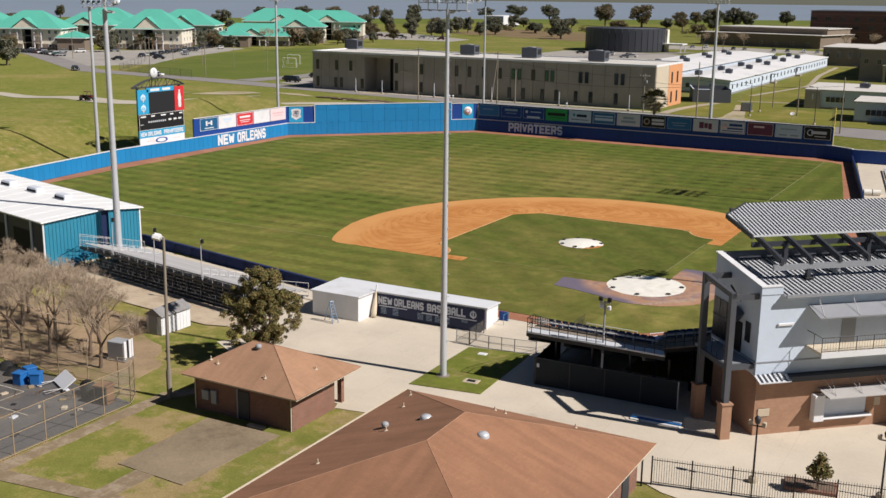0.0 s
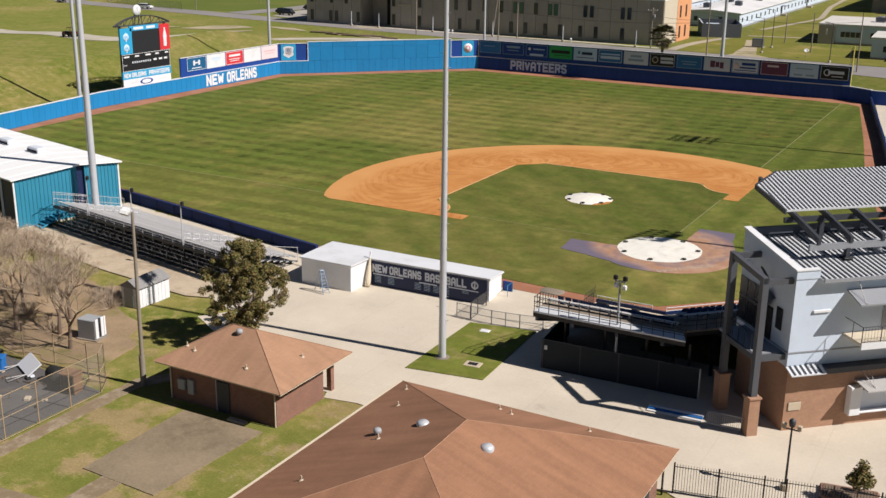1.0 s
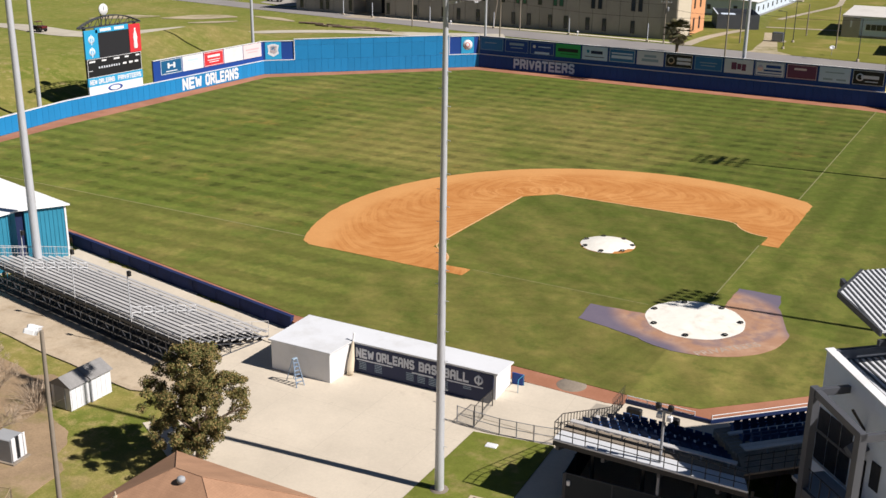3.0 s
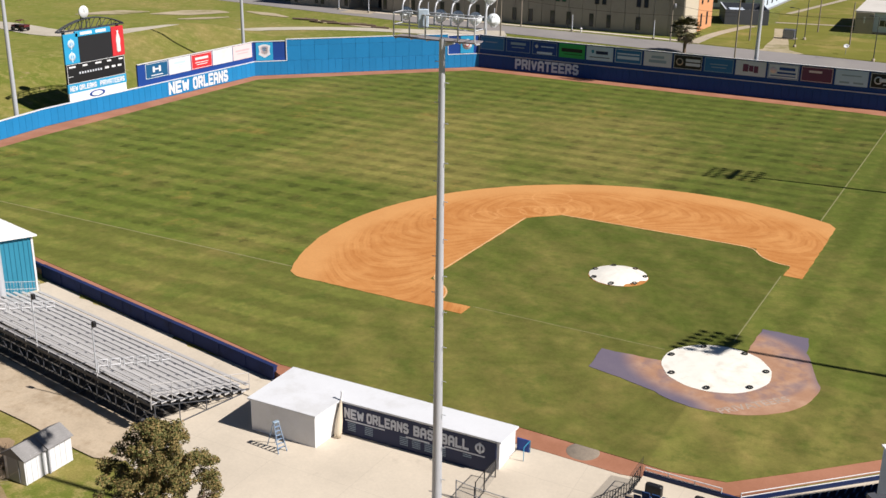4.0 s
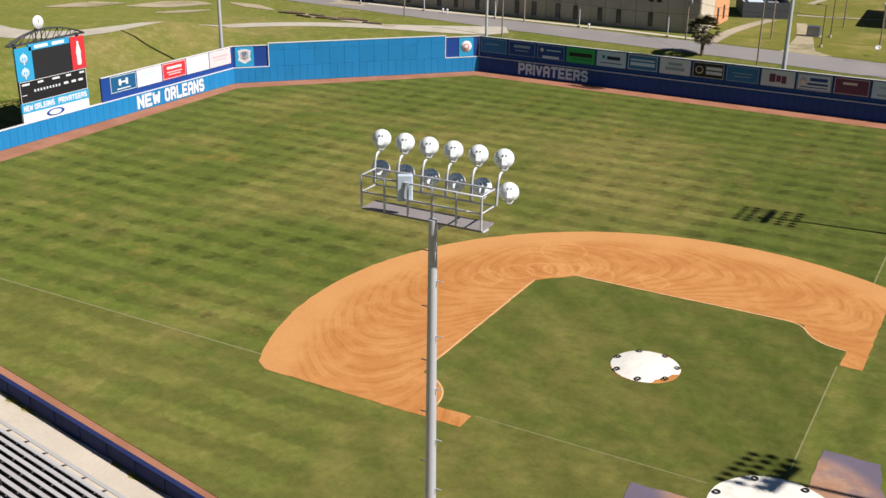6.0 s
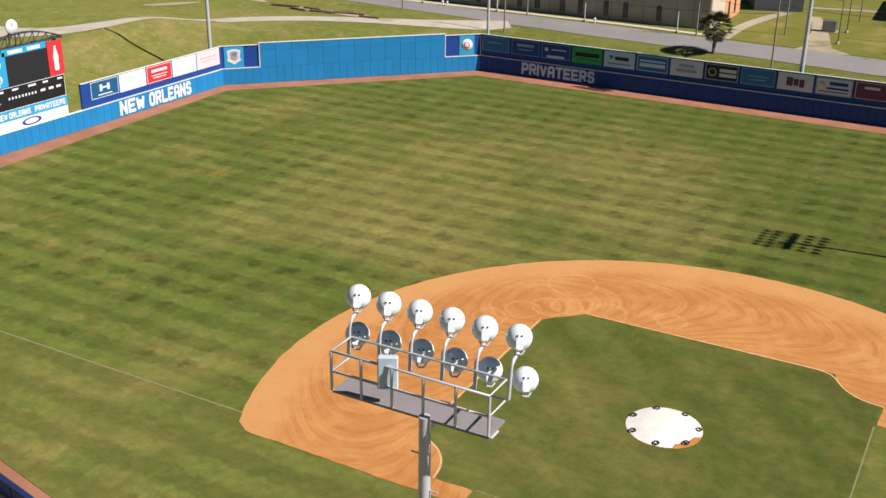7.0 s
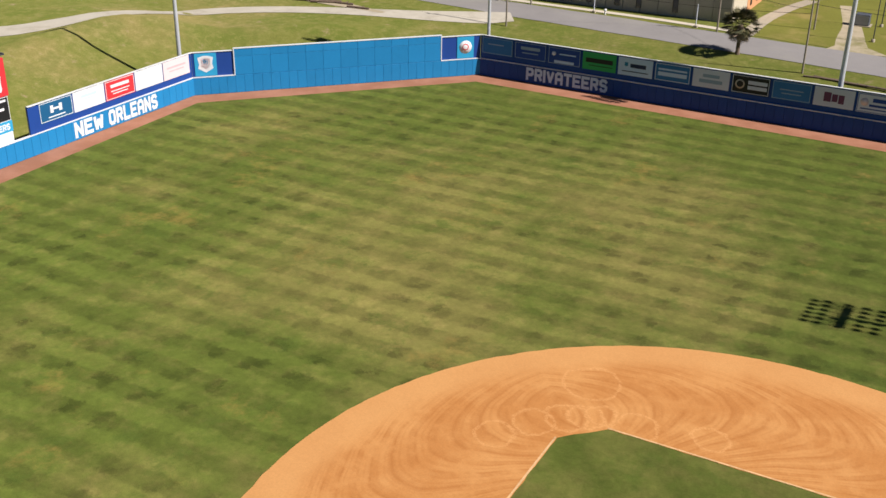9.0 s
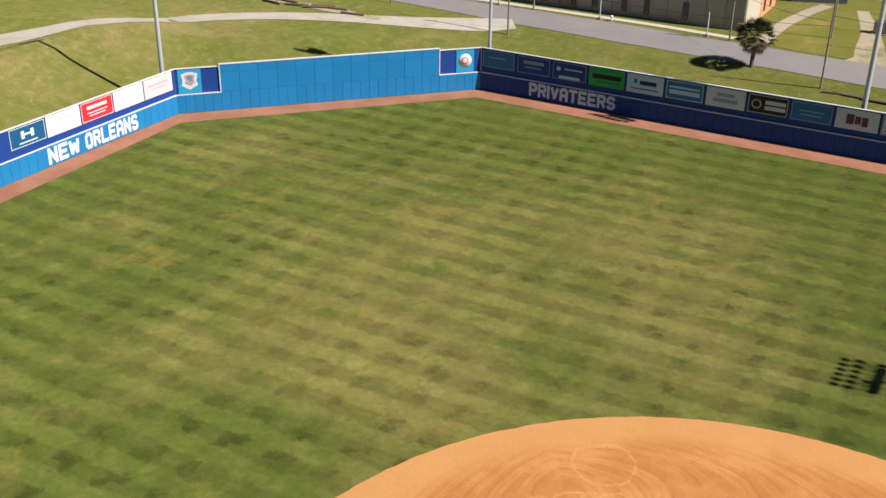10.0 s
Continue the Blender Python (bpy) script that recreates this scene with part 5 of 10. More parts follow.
# ---- floodlight poles ----
def light_pole(x, y, z, top, ang, lamps, label, base_r=0.28, detail=True, group="floodlight poles round the field", extra=(), shift=-0.27, aim=0):
    """A tapered pole with a basket and two rows of bowl lamps that face ang (degrees)."""
    t = thing("floodlight_pole", pose(x, y, z, 0, 0, ang - 90), label, "floodlight", group)
    H = top - z
    part("top_bracket", Build().box(-0.12, 0.12, 0.0, 1.0, H - 0.34, H - 0.15), M_GALV, t)
    part("pole", Build().tube((0, 0, 0), (0, 0, H), base_r, base_r * (0.47 if detail else 0.6), 16), M_GALV, t)
    part("base_plate", Build().lathe([(0, 0.12), (0.55, 0.12), (0.6, 0.0)], 12), M_PAD, t)
    if detail:
        k = 0
        zz = 3.0
        while zz < H - 0.5:
            r = base_r * (1 - 0.58 * zz / H)
            s_ = -1 if k % 2 else 1
            part("climbing_peg", Build().tube((s_ * r * 0.9, 0, zz), (s_ * (r + 0.22), 0, zz), 0.02, n=5), M_GALV, t)
            zz += 0.9
            k += 1
        for zz in (H * 0.52, H * 0.78):
            part("pole_collar", Build().tube((0, 0, zz), (0, 0, zz + 0.3), base_r * (1.03 - 0.58 * zz / H), base_r * (1.02 - 0.58 * zz / H), 12), M_GALV, t)
    rack = Matrix.Translation((shift, 0.5, 0))
    half = (lamps - 1) / 2 * 0.83 - 0.08
    f0, b0 = 0.45, -0.45
    # walkway and basket
    part("walkway", Build().box(-half, half, b0, f0 - 0.1, H - 0.14, H - 0.08), M_GRATE, t, "grey grating walkway", m=rack)
    for zr in (0.42, 0.93):
        part("rail", Build().pipe([(-half, f0 - 0.1, H + zr), (-half, b0, H + zr), (half, b0, H + zr), (half, f0 - 0.1, H + zr)], 0.03), M_GALV, t, m=rack)
        part("rail", Build().tube((-half, f0 - 0.1, H + zr), (half, f0 - 0.1, H + zr), 0.03), M_GALV, t, m=rack)
    n_post = 6
    for i in range(n_post):
        xx = -half + 2 * half * i / (n_post - 1)
        part("rail_post", Build().pipe([(xx, 0.0, H - 0.18), (xx, b0 + 0.12, H - 0.18), (xx, b0 - 0.02, H - 0.04), (xx, b0 - 0.02, H + 0.94)], 0.035), M_GALV, t, m=rack)
    for i in range(lamps):
        xx = (i - (lamps - 1) / 2) * 0.825
        part("lamp_arm", Build().pipe([(xx, f0 - 0.1, H + min((0.45,) + tuple(extra))), (xx, f0 - 0.05, H + 1.12), (xx, f0 + 0.10, H + 1.33), (xx, f0 + 0.3, H + 1.41)], 0.045 if detail else 0.03), M_GALV, t, m=rack)
        for row, (yy, zz, tip) in enumerate([(f0 + 0.42, H + 1.73, 62), (f0 + 0.35, H + 0.78, 58)] + [(f0 + 0.4, H + e, 60) for e in extra]):
            lamp_m = rack @ pose(xx - 0.04 + (0.045 * i if row else 0.0), yy, zz, 0, 0, aim) @ Matrix.Rotation(radians(tip - 180), 4, "X")
            bowl = Build().lathe([(0.0, -0.24), (0.10, -0.23), (0.20, -0.175), (0.265, -0.08), (0.29, 0.02), (0.298, 0.05), (0.275, 0.05)], 18)
            lamp = part("lamp", bowl, M_REFL, t, "white bowl lamp", lamp_m)
            part("lens", Build().lathe([(0.0, 0.045), (0.275, 0.045), (0.275, 0.03)], 18), M_LENS, lamp, "dark lamp glass")
            part("ballast", Build().chamfer(-0.08, 0.08, 0.04, 0.28, -0.34, -0.16, 0.03), M_REFL, lamp)
            if detail:
                for dx in (-0.05, 0.05):
                    part("vent_plug", Build().tube((dx, -0.02, -0.255), (dx, -0.02, -0.20), 0.022, n=8), M_DARK, lamp, "small dark vent plug")
            part("yoke", Build().pipe([(-0.12, 0.28, -0.04), (-0.06, 0.37, -0.06), (0.06, 0.37, -0.06), (0.12, 0.28, -0.04)], 0.025, 5), M_GALV, lamp)
    part("control_box", Build().chamfer(-0.23, 0.23, -0.08, 0.08, H + 0.36, H + 1.16, 0.03), M_BOX, t, "pale blue-grey control box", m=rack @ pose(-half + 1.44, b0 + 0.08, 0, 0, 0, 28))
    return t


light_pole(-5.8, -32.75, -0.8, 27.5, 90.5, 6, "tall galvanised floodlight pole standing on the grass island", shift=-0.46, aim=27)
light_pole(-54.5, -19.4, -0.6, 26.5, 50, 6, "tall galvanised floodlight pole behind the bleachers", 0.40, False)
light_pole(-103.4, 23.8, 0.0, 26.0, -20, 5, "tall galvanised floodlight pole behind the blue outfield wall", 0.34, False)
light_pole(-105.2, 74.6, 0.1, 27.0, -30, 5, "tall galvanised floodlight pole behind the blue sign wall", 0.32, False)
light_pole(-72.6, 104.3, 0.1, 28.0, -70, 5, "tall galvanised floodlight pole behind the center field wall", 0.26, False)
light_pole(-23.1, 104.6, 0.1, 27.6, -100, 6, "tall galvanised floodlight pole behind the navy outfield wall", 0.36, False)
light_pole(16.6, 55.5, 0.0, 27.6, 178, 6, "tall galvanised floodlight pole whose shadow falls on the outfield", 0.30, False, extra=(-3.6, -2.3, -0.9), shift=0.0)
light_pole(29.6, 5.6, 0.0, 28.2, 165, 6, "tall galvanised floodlight pole whose shadow falls on home plate", 0.30, False, extra=(-0.5,), shift=0.0)


# ---- plaza, walks and ground round the stands ----
GZ = -0.8
plaza = [(-8.0, -18.8), (6.0, -18.8), (6.0, -24), (36, -24), (44, -36), (44, -50), (15.5, -43.6), (14.2, -42.9), (-3.2, -42.6), (-6.9, -42.2), (-9.3, -42.6), (-9.6, -41.8), (-19.0, -41.8), (-22.2, -36.0), (-24.0, -33.5), (-29.5, -31.2), (-40.4, -30.4), (-56.5, -27.6), (-59.0, -25.2), (-56.4, -24.4), (-29.0, -20.0), (-27.4, -18.4), (-25.0, -19.3)]
sheet("plaza_pavement", plaza, GZ + 0.03, M_PLAZA, "pale concrete plaza with saw-cut joints", "pavement", 0.12)
strip("service_path", [(-24.0, -19.9), (-29.0, -19.2), (-44.0, -16.6), (-57.0, -14.2)], [3.0, 3.0, 3.0, 3.2], 0.10, M_PLAZA, "pale concrete path between bleachers and navy wall", "pavement", 1.2)
strip("path_beside_bleachers", [(-28.6, -30.4), (-30.5, -30.1), (-40.6, -28.7), (-52.0, -26.8), (-60.0, -25.4)], [2.6, 4.4, 4.7, 4.6, 4.6], 0.07, M_DIRTWALK, "stained tan path behind the bleachers", "pavement", 1.5)
sheet("grass_island", [(-7.15, -35.7), (-1.45, -34.8), (-2.0, -24.6), (-7.3, -25.5)], GZ + 0.09, M_ISLAND, "green grass island in the plaza round the pole", "grass", 0.1)
sheet("concrete_pad", uneven([(-15.95, -48.75), (-9.65, -48.6), (-10.1, -57.6), (-15.7, -57.4)], 0.05, 0.9), GZ + 0.03, M_SLAB, "dark stained concrete pad in the grass", "pavement", 0.1)
sheet("sidewalk", uneven([(-22.1, -64.0), (-20.9, -64.0), (-20.9, -47.6), (-19.0, -44.4), (-20.0, -43.6), (-22.1, -46.8)], 0.14, 0.9), GZ + 0.02, M_PATH, "narrow concrete sidewalk through the grass", "pavement", 0.1)
sheet("crossing_sidewalk", [(-20.9, -62.9), (-12.0, -61.7), (-12.0, -60.5), (-20.9, -61.6)], GZ + 0.016, M_PATH, "narrow concrete sidewalk through the grass", "pavement", 0.1)
sheet("link_sidewalk", uneven([(-14.1, -61.4), (-12.6, -61.2), (-12.6, -57.4), (-14.1, -57.4)], 0.12, 0.9), GZ + 0.012, M_PATH, "short concrete walk to the pad", "pavement", 0.1)
sheet("tree_walk", [(-26.6, -35.4), (-21.5, -38.2), (-20.6, -36.4), (-25.2, -33.4)], GZ + 0.025, M_PLAZA, "concrete walk under the tree", "pavement", 0.1)
sheet("tennis_court", [(-60, -70), (-22.7, -70), (-22.7, -49.4), (-33.5, -48.4), (-60, -48.0)], GZ + 0.02, M_COURT, "old dark asphalt court with faint lines", "court", 0.1)
sheet("leaf_litter", uneven([(-60, -47.9), (-33, -47.6), (-25.5, -46.6), (-26.5, -42.5), (-30.2, -38.6), (-33.6, -37.4), (-36.5, -33.6), (-48, -33.0), (-60, -34.5)], 0.8, 0.5), GZ + 0.012, M_LITTER, "brown leaf litter under the bare trees", "ground", 0.04)
# dark sheet that paints the bleachers' shade onto the ground
sheet("bleacher_ground", [(-29.2, -20.6), (-31.2, -28.6), (-57.0, -23.9), (-56.0, -15.9)], GZ + 0.045, M_DIM, "ground under the bleachers with their shade put into its colour", "pavement", 0.02)
ramp_b = Build()
ramp_b.solid([(-8.0, -18.5, -0.02), (0.2, -18.5, -0.02), (0.2, -23.6, -0.74), (-8.0, -23.6, -0.74), (-8.0, -18.5, -0.9), (0.2, -18.5, -0.9), (0.2, -23.6, -0.9), (-8.0, -23.6, -0.9)], ((3, 2, 1, 0), (4, 5, 6, 7), (0, 1, 5, 4), (1, 2, 6, 5), (2, 3, 7, 6), (3, 0, 4, 7)))
tagged(part("ramp_pavement", ramp_b, M_PLAZA), "pale concrete ramp between dugout and grandstand", "pavement", kind="structure")
cl = Build()
for p in ((-31.0, -51.9, -30.9, -68), (-36.0, -54.8, -27.0, -54.9), (-36.0, -51.9, -31.0, -51.9), (-42.0, -51.9, -41.9, -68)):
    a, b_ = Vector(p[:2]), Vector(p[2:])
    d = (b_ - a).normalized() * 0.045
    cl.face([(a.x - d.y, a.y + d.x, GZ + 0.03), (b_.x - d.y, b_.y + d.x, GZ + 0.03), (b_.x + d.y, b_.y - d.x, GZ + 0.03), (a.x + d.y, a.y - d.x, GZ + 0.03)])
tagged(part("court_lines", cl, M_GRAVEL), "faded pale court lines", "court line", kind="structure")
for x, y, m_, k in ((-5.45, -26.6, M_WHITE, 0.62), (-3.25, -32.8, M_TAUPE, 1.0)):
    cover = thing("drain_cover", pose(x, y, GZ + 0.09, 0, 0, 6), "square concrete drain collar with a grate in the grass", "drain cover", "drain covers")
    part("collar", Build().chamfer(-0.62 * k, 0.62 * k, -0.45 * k, 0.45 * k, 0, 0.05, 0.03), m_, cover)
    part("grate", Build().box(-0.34 * k, 0.34 * k, -0.24 * k, 0.24 * k, 0.05, 0.065), M_DARK if m_ is M_TAUPE else M_WHITE, cover)


# ---- dugout ----
def dugout():
    d = thing("dugout", pose(0, 0, 0), "long white dugout with a navy record board and flat roof", "dugout")
    top = 1.49
    plan = [(-24.45, -24.45), (-19.42, -24.32), (-19.32, -21.72), (-7.80, -21.30), (-7.72, -19.2), (-24.6, -19.5)]
    walls = Build().prism(plan, -1.2, top)
    part("wall", walls, M_WHITE, d)
    grow = [(-24.6, -24.6), (-19.27, -24.47), (-19.17, -21.86), (-7.65, -21.44), (-7.57, -19.05), (-24.75, -19.35)]
    part("roof", Build().prism(grow, top, top + 0.12), M_ROOFW, d, "white flat roof with a thin edge")
    ang = math.degrees(math.atan2(-21.30 + 21.72, 11.52))
    bd = part("record_board", Build().chamfer(0.15, 11.35, -0.08, -0.01, -0.80, 1.40, 0.02), M_SIGNNAVY, d, "navy record board with white lettering", pose(-19.32, -21.72, 0, 0, 0, ang))
    me_x = 0.75
    for word, x0, x1 in (("NEW", 0.45, 1.95), ("ORLEANS", 2.15, 5.25), ("BASEBALL", 5.6, 9.5)):
        wide_letters(word, x1 - x0, 0.74, M_GREYSIGN, bd, (x0 + x1) / 2, 0.80, -0.09, 0.045)
    for x, w_, z, h in [(2.0, 3.0, 0.27, 0.09), (5.9, 1.7, 0.20, 0.09), (9.2, 2.8, 0.27, 0.09)]:
        part("writing_bar", Build().box(x - w_ / 2, x + w_ / 2, -0.09, -0.08, z - h / 2, z + h / 2), M_GREYSIGN, bd)
    for x in (1.0, 2.3, 4.9, 5.8, 6.7, 7.6, 9.4):
        for k in range(5 if x < 9 else 2):
            part("writing_bar", Build().box(x - 0.3, x + 0.3, -0.09, -0.08, 0.08 - k * 0.13, 0.13 - k * 0.13), M_GREYBOX, bd)
    part("emblem", Build().lathe([(0.2, 0), (0.34, 0), (0.34, -0.02), (0.2, -0.02)], 20, pose(10.25, -0.085, 0.80, 90)), M_GREYSIGN, bd)
    part("emblem", Build().box(10.19, 10.31, -0.10, -0.08, 0.42, 1.18), M_GREYSIGN, bd)
    part("end_board", Build().chamfer(-7.70, -6.85, -19.0, -18.9, -0.6, 0.75, 0.02), M_BAND, d, "small blue board at the dugout's end")
    part("end_rail", Build().pipe([(-6.8, -18.95, -0.7), (-6.8, -18.95, 0.75), (-6.8, -19.9, 0.75), (-6.8, -19.9, -0.7)], 0.03), M_SIGNBLUE, d)


dugout()


def giant_bat():
    t = thing("giant_bat", pose(-18.95, -22.5, GZ + 0.03), "tall white and tan bat prop leaning on the dugout wall", "prop bat")
    lean = Matrix.Rotation(radians(-16), 4, "X") @ Matrix.Rotation(radians(-3), 4, "Y")
    part("barrel", Build().lathe([(0.0, 0.0), (0.22, 0.02), (0.26, 0.4), (0.24, 1.1), (0.13, 2.0), (0.07, 2.5)], 16), M_FASCIA, t, "tan barrel", lean)
    part("handle", Build().lathe([(0.07, 2.5), (0.06, 3.0), (0.11, 3.05), (0.0, 3.1)], 14), M_WHITE, t, m=lean)


giant_bat()


def step_ladder():
    t = thing("step_ladder", pose(-21.5, -25.6, GZ + 0.03, 0, 0, 70), "open blue step ladder before the dugout", "ladder")
    H = 1.9
    for s in (-1, 1):
        part("front_rail", Build().tube((s * 0.32, -0.65, 0), (s * 0.16, -0.02, H), 0.035, n=6), M_SLATEBLUE, t)
        part("back_rail", Build().tube((s * 0.30, 0.7, 0), (s * 0.16, 0.06, H), 0.03, n=6), M_SLATEBLUE, t)
    for k in range(1, 7):
        u = k / 7
        w_ = 0.32 - 0.16 * u
        part("step", Build().box(-w_, w_, -0.5 + 0.48 * u - 0.05, -0.5 + 0.48 * u + 0.05, H * u - 0.02, H * u + 0.02), M_SLATEBLUE, t)
    part("top_cap", Build().chamfer(-0.2, 0.2, -0.1, 0.14, H, H + 0.06, 0.02), M_GREYBOX, t)


step_ladder()


# ---- small brick building and large brick building with hipped roofs ----
def hip_roof(x0, x1, y0, y1, z0, rise, ridge, over, thick=0.16):
    """Hipped roof over a rectangle; ridge: ((xa, ya), (xb, yb))."""
    (xa, ya), (xb, yb) = ridge
    c = [(x0, y0, z0), (x1, y0, z0), (x1, y1, z0), (x0, y1, z0)]
    a, b = (xa, ya, z0 + rise), (xb, yb, z0 + rise)
    r = Build()
    if abs(xb - xa) > abs(yb - ya):          # ridge along x, a on the low-x side
        r.face([c[0], c[1], b, a]), r.face([c[1], c[2], b]), r.face([c[2], c[3], a, b]), r.face([c[3], c[0], a])
    else:                                     # ridge along y, a on the low-y side
        r.face([c[0], c[1], a]), r.face([c[1], c[2], b, a]), r.face([c[2], c[3], b]), r.face([c[3], c[0], a, b])
    r.face([c[3], c[2], c[1], c[0]])
    return r


def roof_vent(parent, x, y, z, kind):
    if kind == "pipe":
        v = part("vent_pipe", Build().tube((x, y, z - 0.2), (x, y, z + 0.26), 0.045, n=8), M_TAUPE, parent, "pale vent pipe")
        part("flashing", Build().lathe([(0.15, 0.0), (0.07, 0.1)], 10, pose(x, y, z - 0.02)), M_TAUPE, v)
    elif kind == "turbine":
        v = part("turbine_vent", Build().lathe([(0.20, -0.25), (0.20, 0.06), (0.31, 0.10), (0.34, 0.30), (0.30, 0.44), (0.18, 0.52), (0.0, 0.54)], 16, pose(x, y, z) @ Matrix.Scale(0.68 if z < 4.4 else 1.0, 4)), M_GREYCAB, parent, "round galvanised turbine vent")
    elif kind == "dome":
        v = part("dome_vent", Build().lathe([(0.36, -0.12), (0.36, 0.06), (0.26, 0.17), (0.0, 0.20)], 16, pose(x, y, z)), M_GALV, parent, "low galvanised dome vent")


def small_building():
    t = thing("small_brick_building", pose(0, 0, GZ), "small red-brick building with a tan shingled hip roof", "building")
    x0, x1, y0, y1 = -18.0, -9.3, -47.6, -42.6
    part("wall", Build().box(x0, x1, y0, y1, -0.3, 2.62), M_BRICK, t)
    for x in (x0 + 0.3, x1 - 0.3):
        part("porch_post", Build().box(x - 0.18, x + 0.18, -41.55, -41.2, 0, 2.62), M_BRICK, t)
    part("porch_beam", Build().box(x0, x1, -41.6, -41.15, 2.35, 2.62), M_DSTEEL, t)
    part("soffit", Build().box(-18.55, -8.55, -48.15, -40.75, 2.60, 2.68), M_FASCIA, t)
    for nm, p in (("south", (-18.65, -8.45, -48.25, -48.13)), ("north", (-18.65, -8.45, -40.72, -40.6)), ("west", (-18.65, -18.53, -48.13, -40.72)), ("east", (-8.57, -8.45, -48.13, -40.72))):
        part("gutter", Build().box(*p, 2.56, 2.72), M_FASCIA, t)
    roof = part("roof", hip_roof(-18.75, -8.35, -48.35, -40.5, 2.70, 1.95, ((-15.1, -44.4), (-13.3, -44.4)), 0.6), M_SHING, t)
    for p, q in (((-18.75, -48.35, 2.72), (-15.1, -44.4, 4.67)), ((-8.35, -48.35, 2.72), (-13.3, -44.4, 4.67)), ((-8.35, -40.5, 2.72), (-13.3, -44.4, 4.67)), ((-18.75, -40.5, 2.72), (-15.1, -44.4, 4.67)), ((-15.1, -44.4, 4.67), (-13.3, -44.4, 4.67))):
        part("ridge_cap", Build().tube(p, q, 0.018, n=6), M_RIDGE, roof)
    roof_vent(t, -14.2, -45.0, 4.35, "turbine")
    for x, y in ((-17.2, -46.7), (-16.4, -46.9), (-11.9, -47.2), (-9.9, -44.0)):
        zz = 2.7 + 1.95 * min((y + 48.35) / 3.95, (x + 18.75) / 3.65, (-8.35 - x) / 4.95)
        roof_vent(t, x, y, zz, "pipe")
    part("door", Build().chamfer(-14.0, -13.0, y0 - 0.08, y0 - 0.01, 0.02, 2.1, 0.02), M_DSTEEL, t, "dark door in the shaded wall")
    part("door_frame", Build().box(-14.1, -14.0, y0 - 0.1, y0, 0, 2.2), M_STEEL, t)
    part("meter_box", Build().chamfer(-17.2, -16.6, y0 - 0.25, y0 - 0.01, 0.9, 1.6, 0.03), M_GREYCAB, t)
    part("meter_box", Build().chamfer(-16.4, -15.9, y0 - 0.2, y0 - 0.01, 0.7, 1.7, 0.03), M_GREYCAB, t)
    for x, y in ((-9.35, y0 - 0.08), (x0 + 0.1, y0 - 0.08)):
        part("downpipe", Build().tube((x, y, 0.0), (x, y, 2.6), 0.05, n=8), M_FASCIA, t)
    part("window", Build().chamfer(x1 - 0.02, x1 + 0.05, -44.3, -43.6, 1.9, 2.3, 0.02), M_GLASS, t)
    part("step", Build().chamfer(-12.6, -11.2, y0 - 0.9, y0 - 0.5, 0, 0.16, 0.03), M_WALK, t)


small_building()


def large_building():
    t = thing("large_brick_building", pose(0, 0, GZ), "brick building under a wide brown shingled hip roof", "building")
    x0, x1, y0, y1 = -2.2, 13.9, -63.0, -43.6
    part("wall", Build().box(x0, x1, y0, y1, -0.3, 2.62), M_BRICK, t)
    part("soffit", Build().box(-2.85, 14.55, -63.7, -42.95, 2.60, 2.68), M_FASCIA, t)
    for p in ((-2.98, 14.68, -63.85, -63.7), (-2.98, 14.68, -42.95, -42.8), (-3.20, -3.06, -63.7, -42.75), (14.55, 14.68, -63.7, -42.95)):
        part("gutter", Build().box(*p, 2.56, 2.76), M_FASCIA, t)
    za, zr = 2.74, 3.05
    A, B = (5.9, -55.6), (5.8, -51.0)
    roof = part("roof", hip_roof(-3.05, 14.75, -63.9, -42.75, za, zr, (A, B), 0.7), M_SHING2, t)
    peak_a, peak_b = (*A, za + zr), (*B, za + zr)
    for p, q in (((-3.05, -63.9, za), peak_a), ((14.75, -63.9, za), peak_a), ((14.75, -42.75, za), peak_b), ((-3.05, -42.75, za), peak_b), (peak_a, peak_b)):
        part("ridge_cap", Build().tube(p, q, 0.02, n=6), M_RIDGE, roof)
    def rz(x, y):
        return za + zr * min((x + 3.05) / 8.9, (14.75 - x) / 8.9, (-42.75 - y) / 8.25, (y + 63.9) / 8.3, 1.0)
    for x, y, k in ((0.9, -51.9, "turbine"), (3.2, -51.0, "dome"), (7.6, -52.2, "dome"), (-1.7, -44.6, "pipe"), (-0.5, -47.5, "pipe"), (1.4, -52.6, "pipe"), (4.6, -44.6, "pipe"), (5.7, -45.4, "pipe"), (10.1, -44.5, "pipe"), (0.0, -57.5, "pipe")):
        roof_vent(t, x, y, rz(x, y), k)
    part("door", Build().chamfer(x1 + 0.01, x1 + 0.07, -46.4, -45.2, 0.0, 2.1, 0.02), M_DSTEEL, t)
    part("downpipe", Build().tube((14.1, -43.3, 0.0), (14.1, -43.3, 2.6), 0.06, n=8), M_BLACK, t)


large_building()


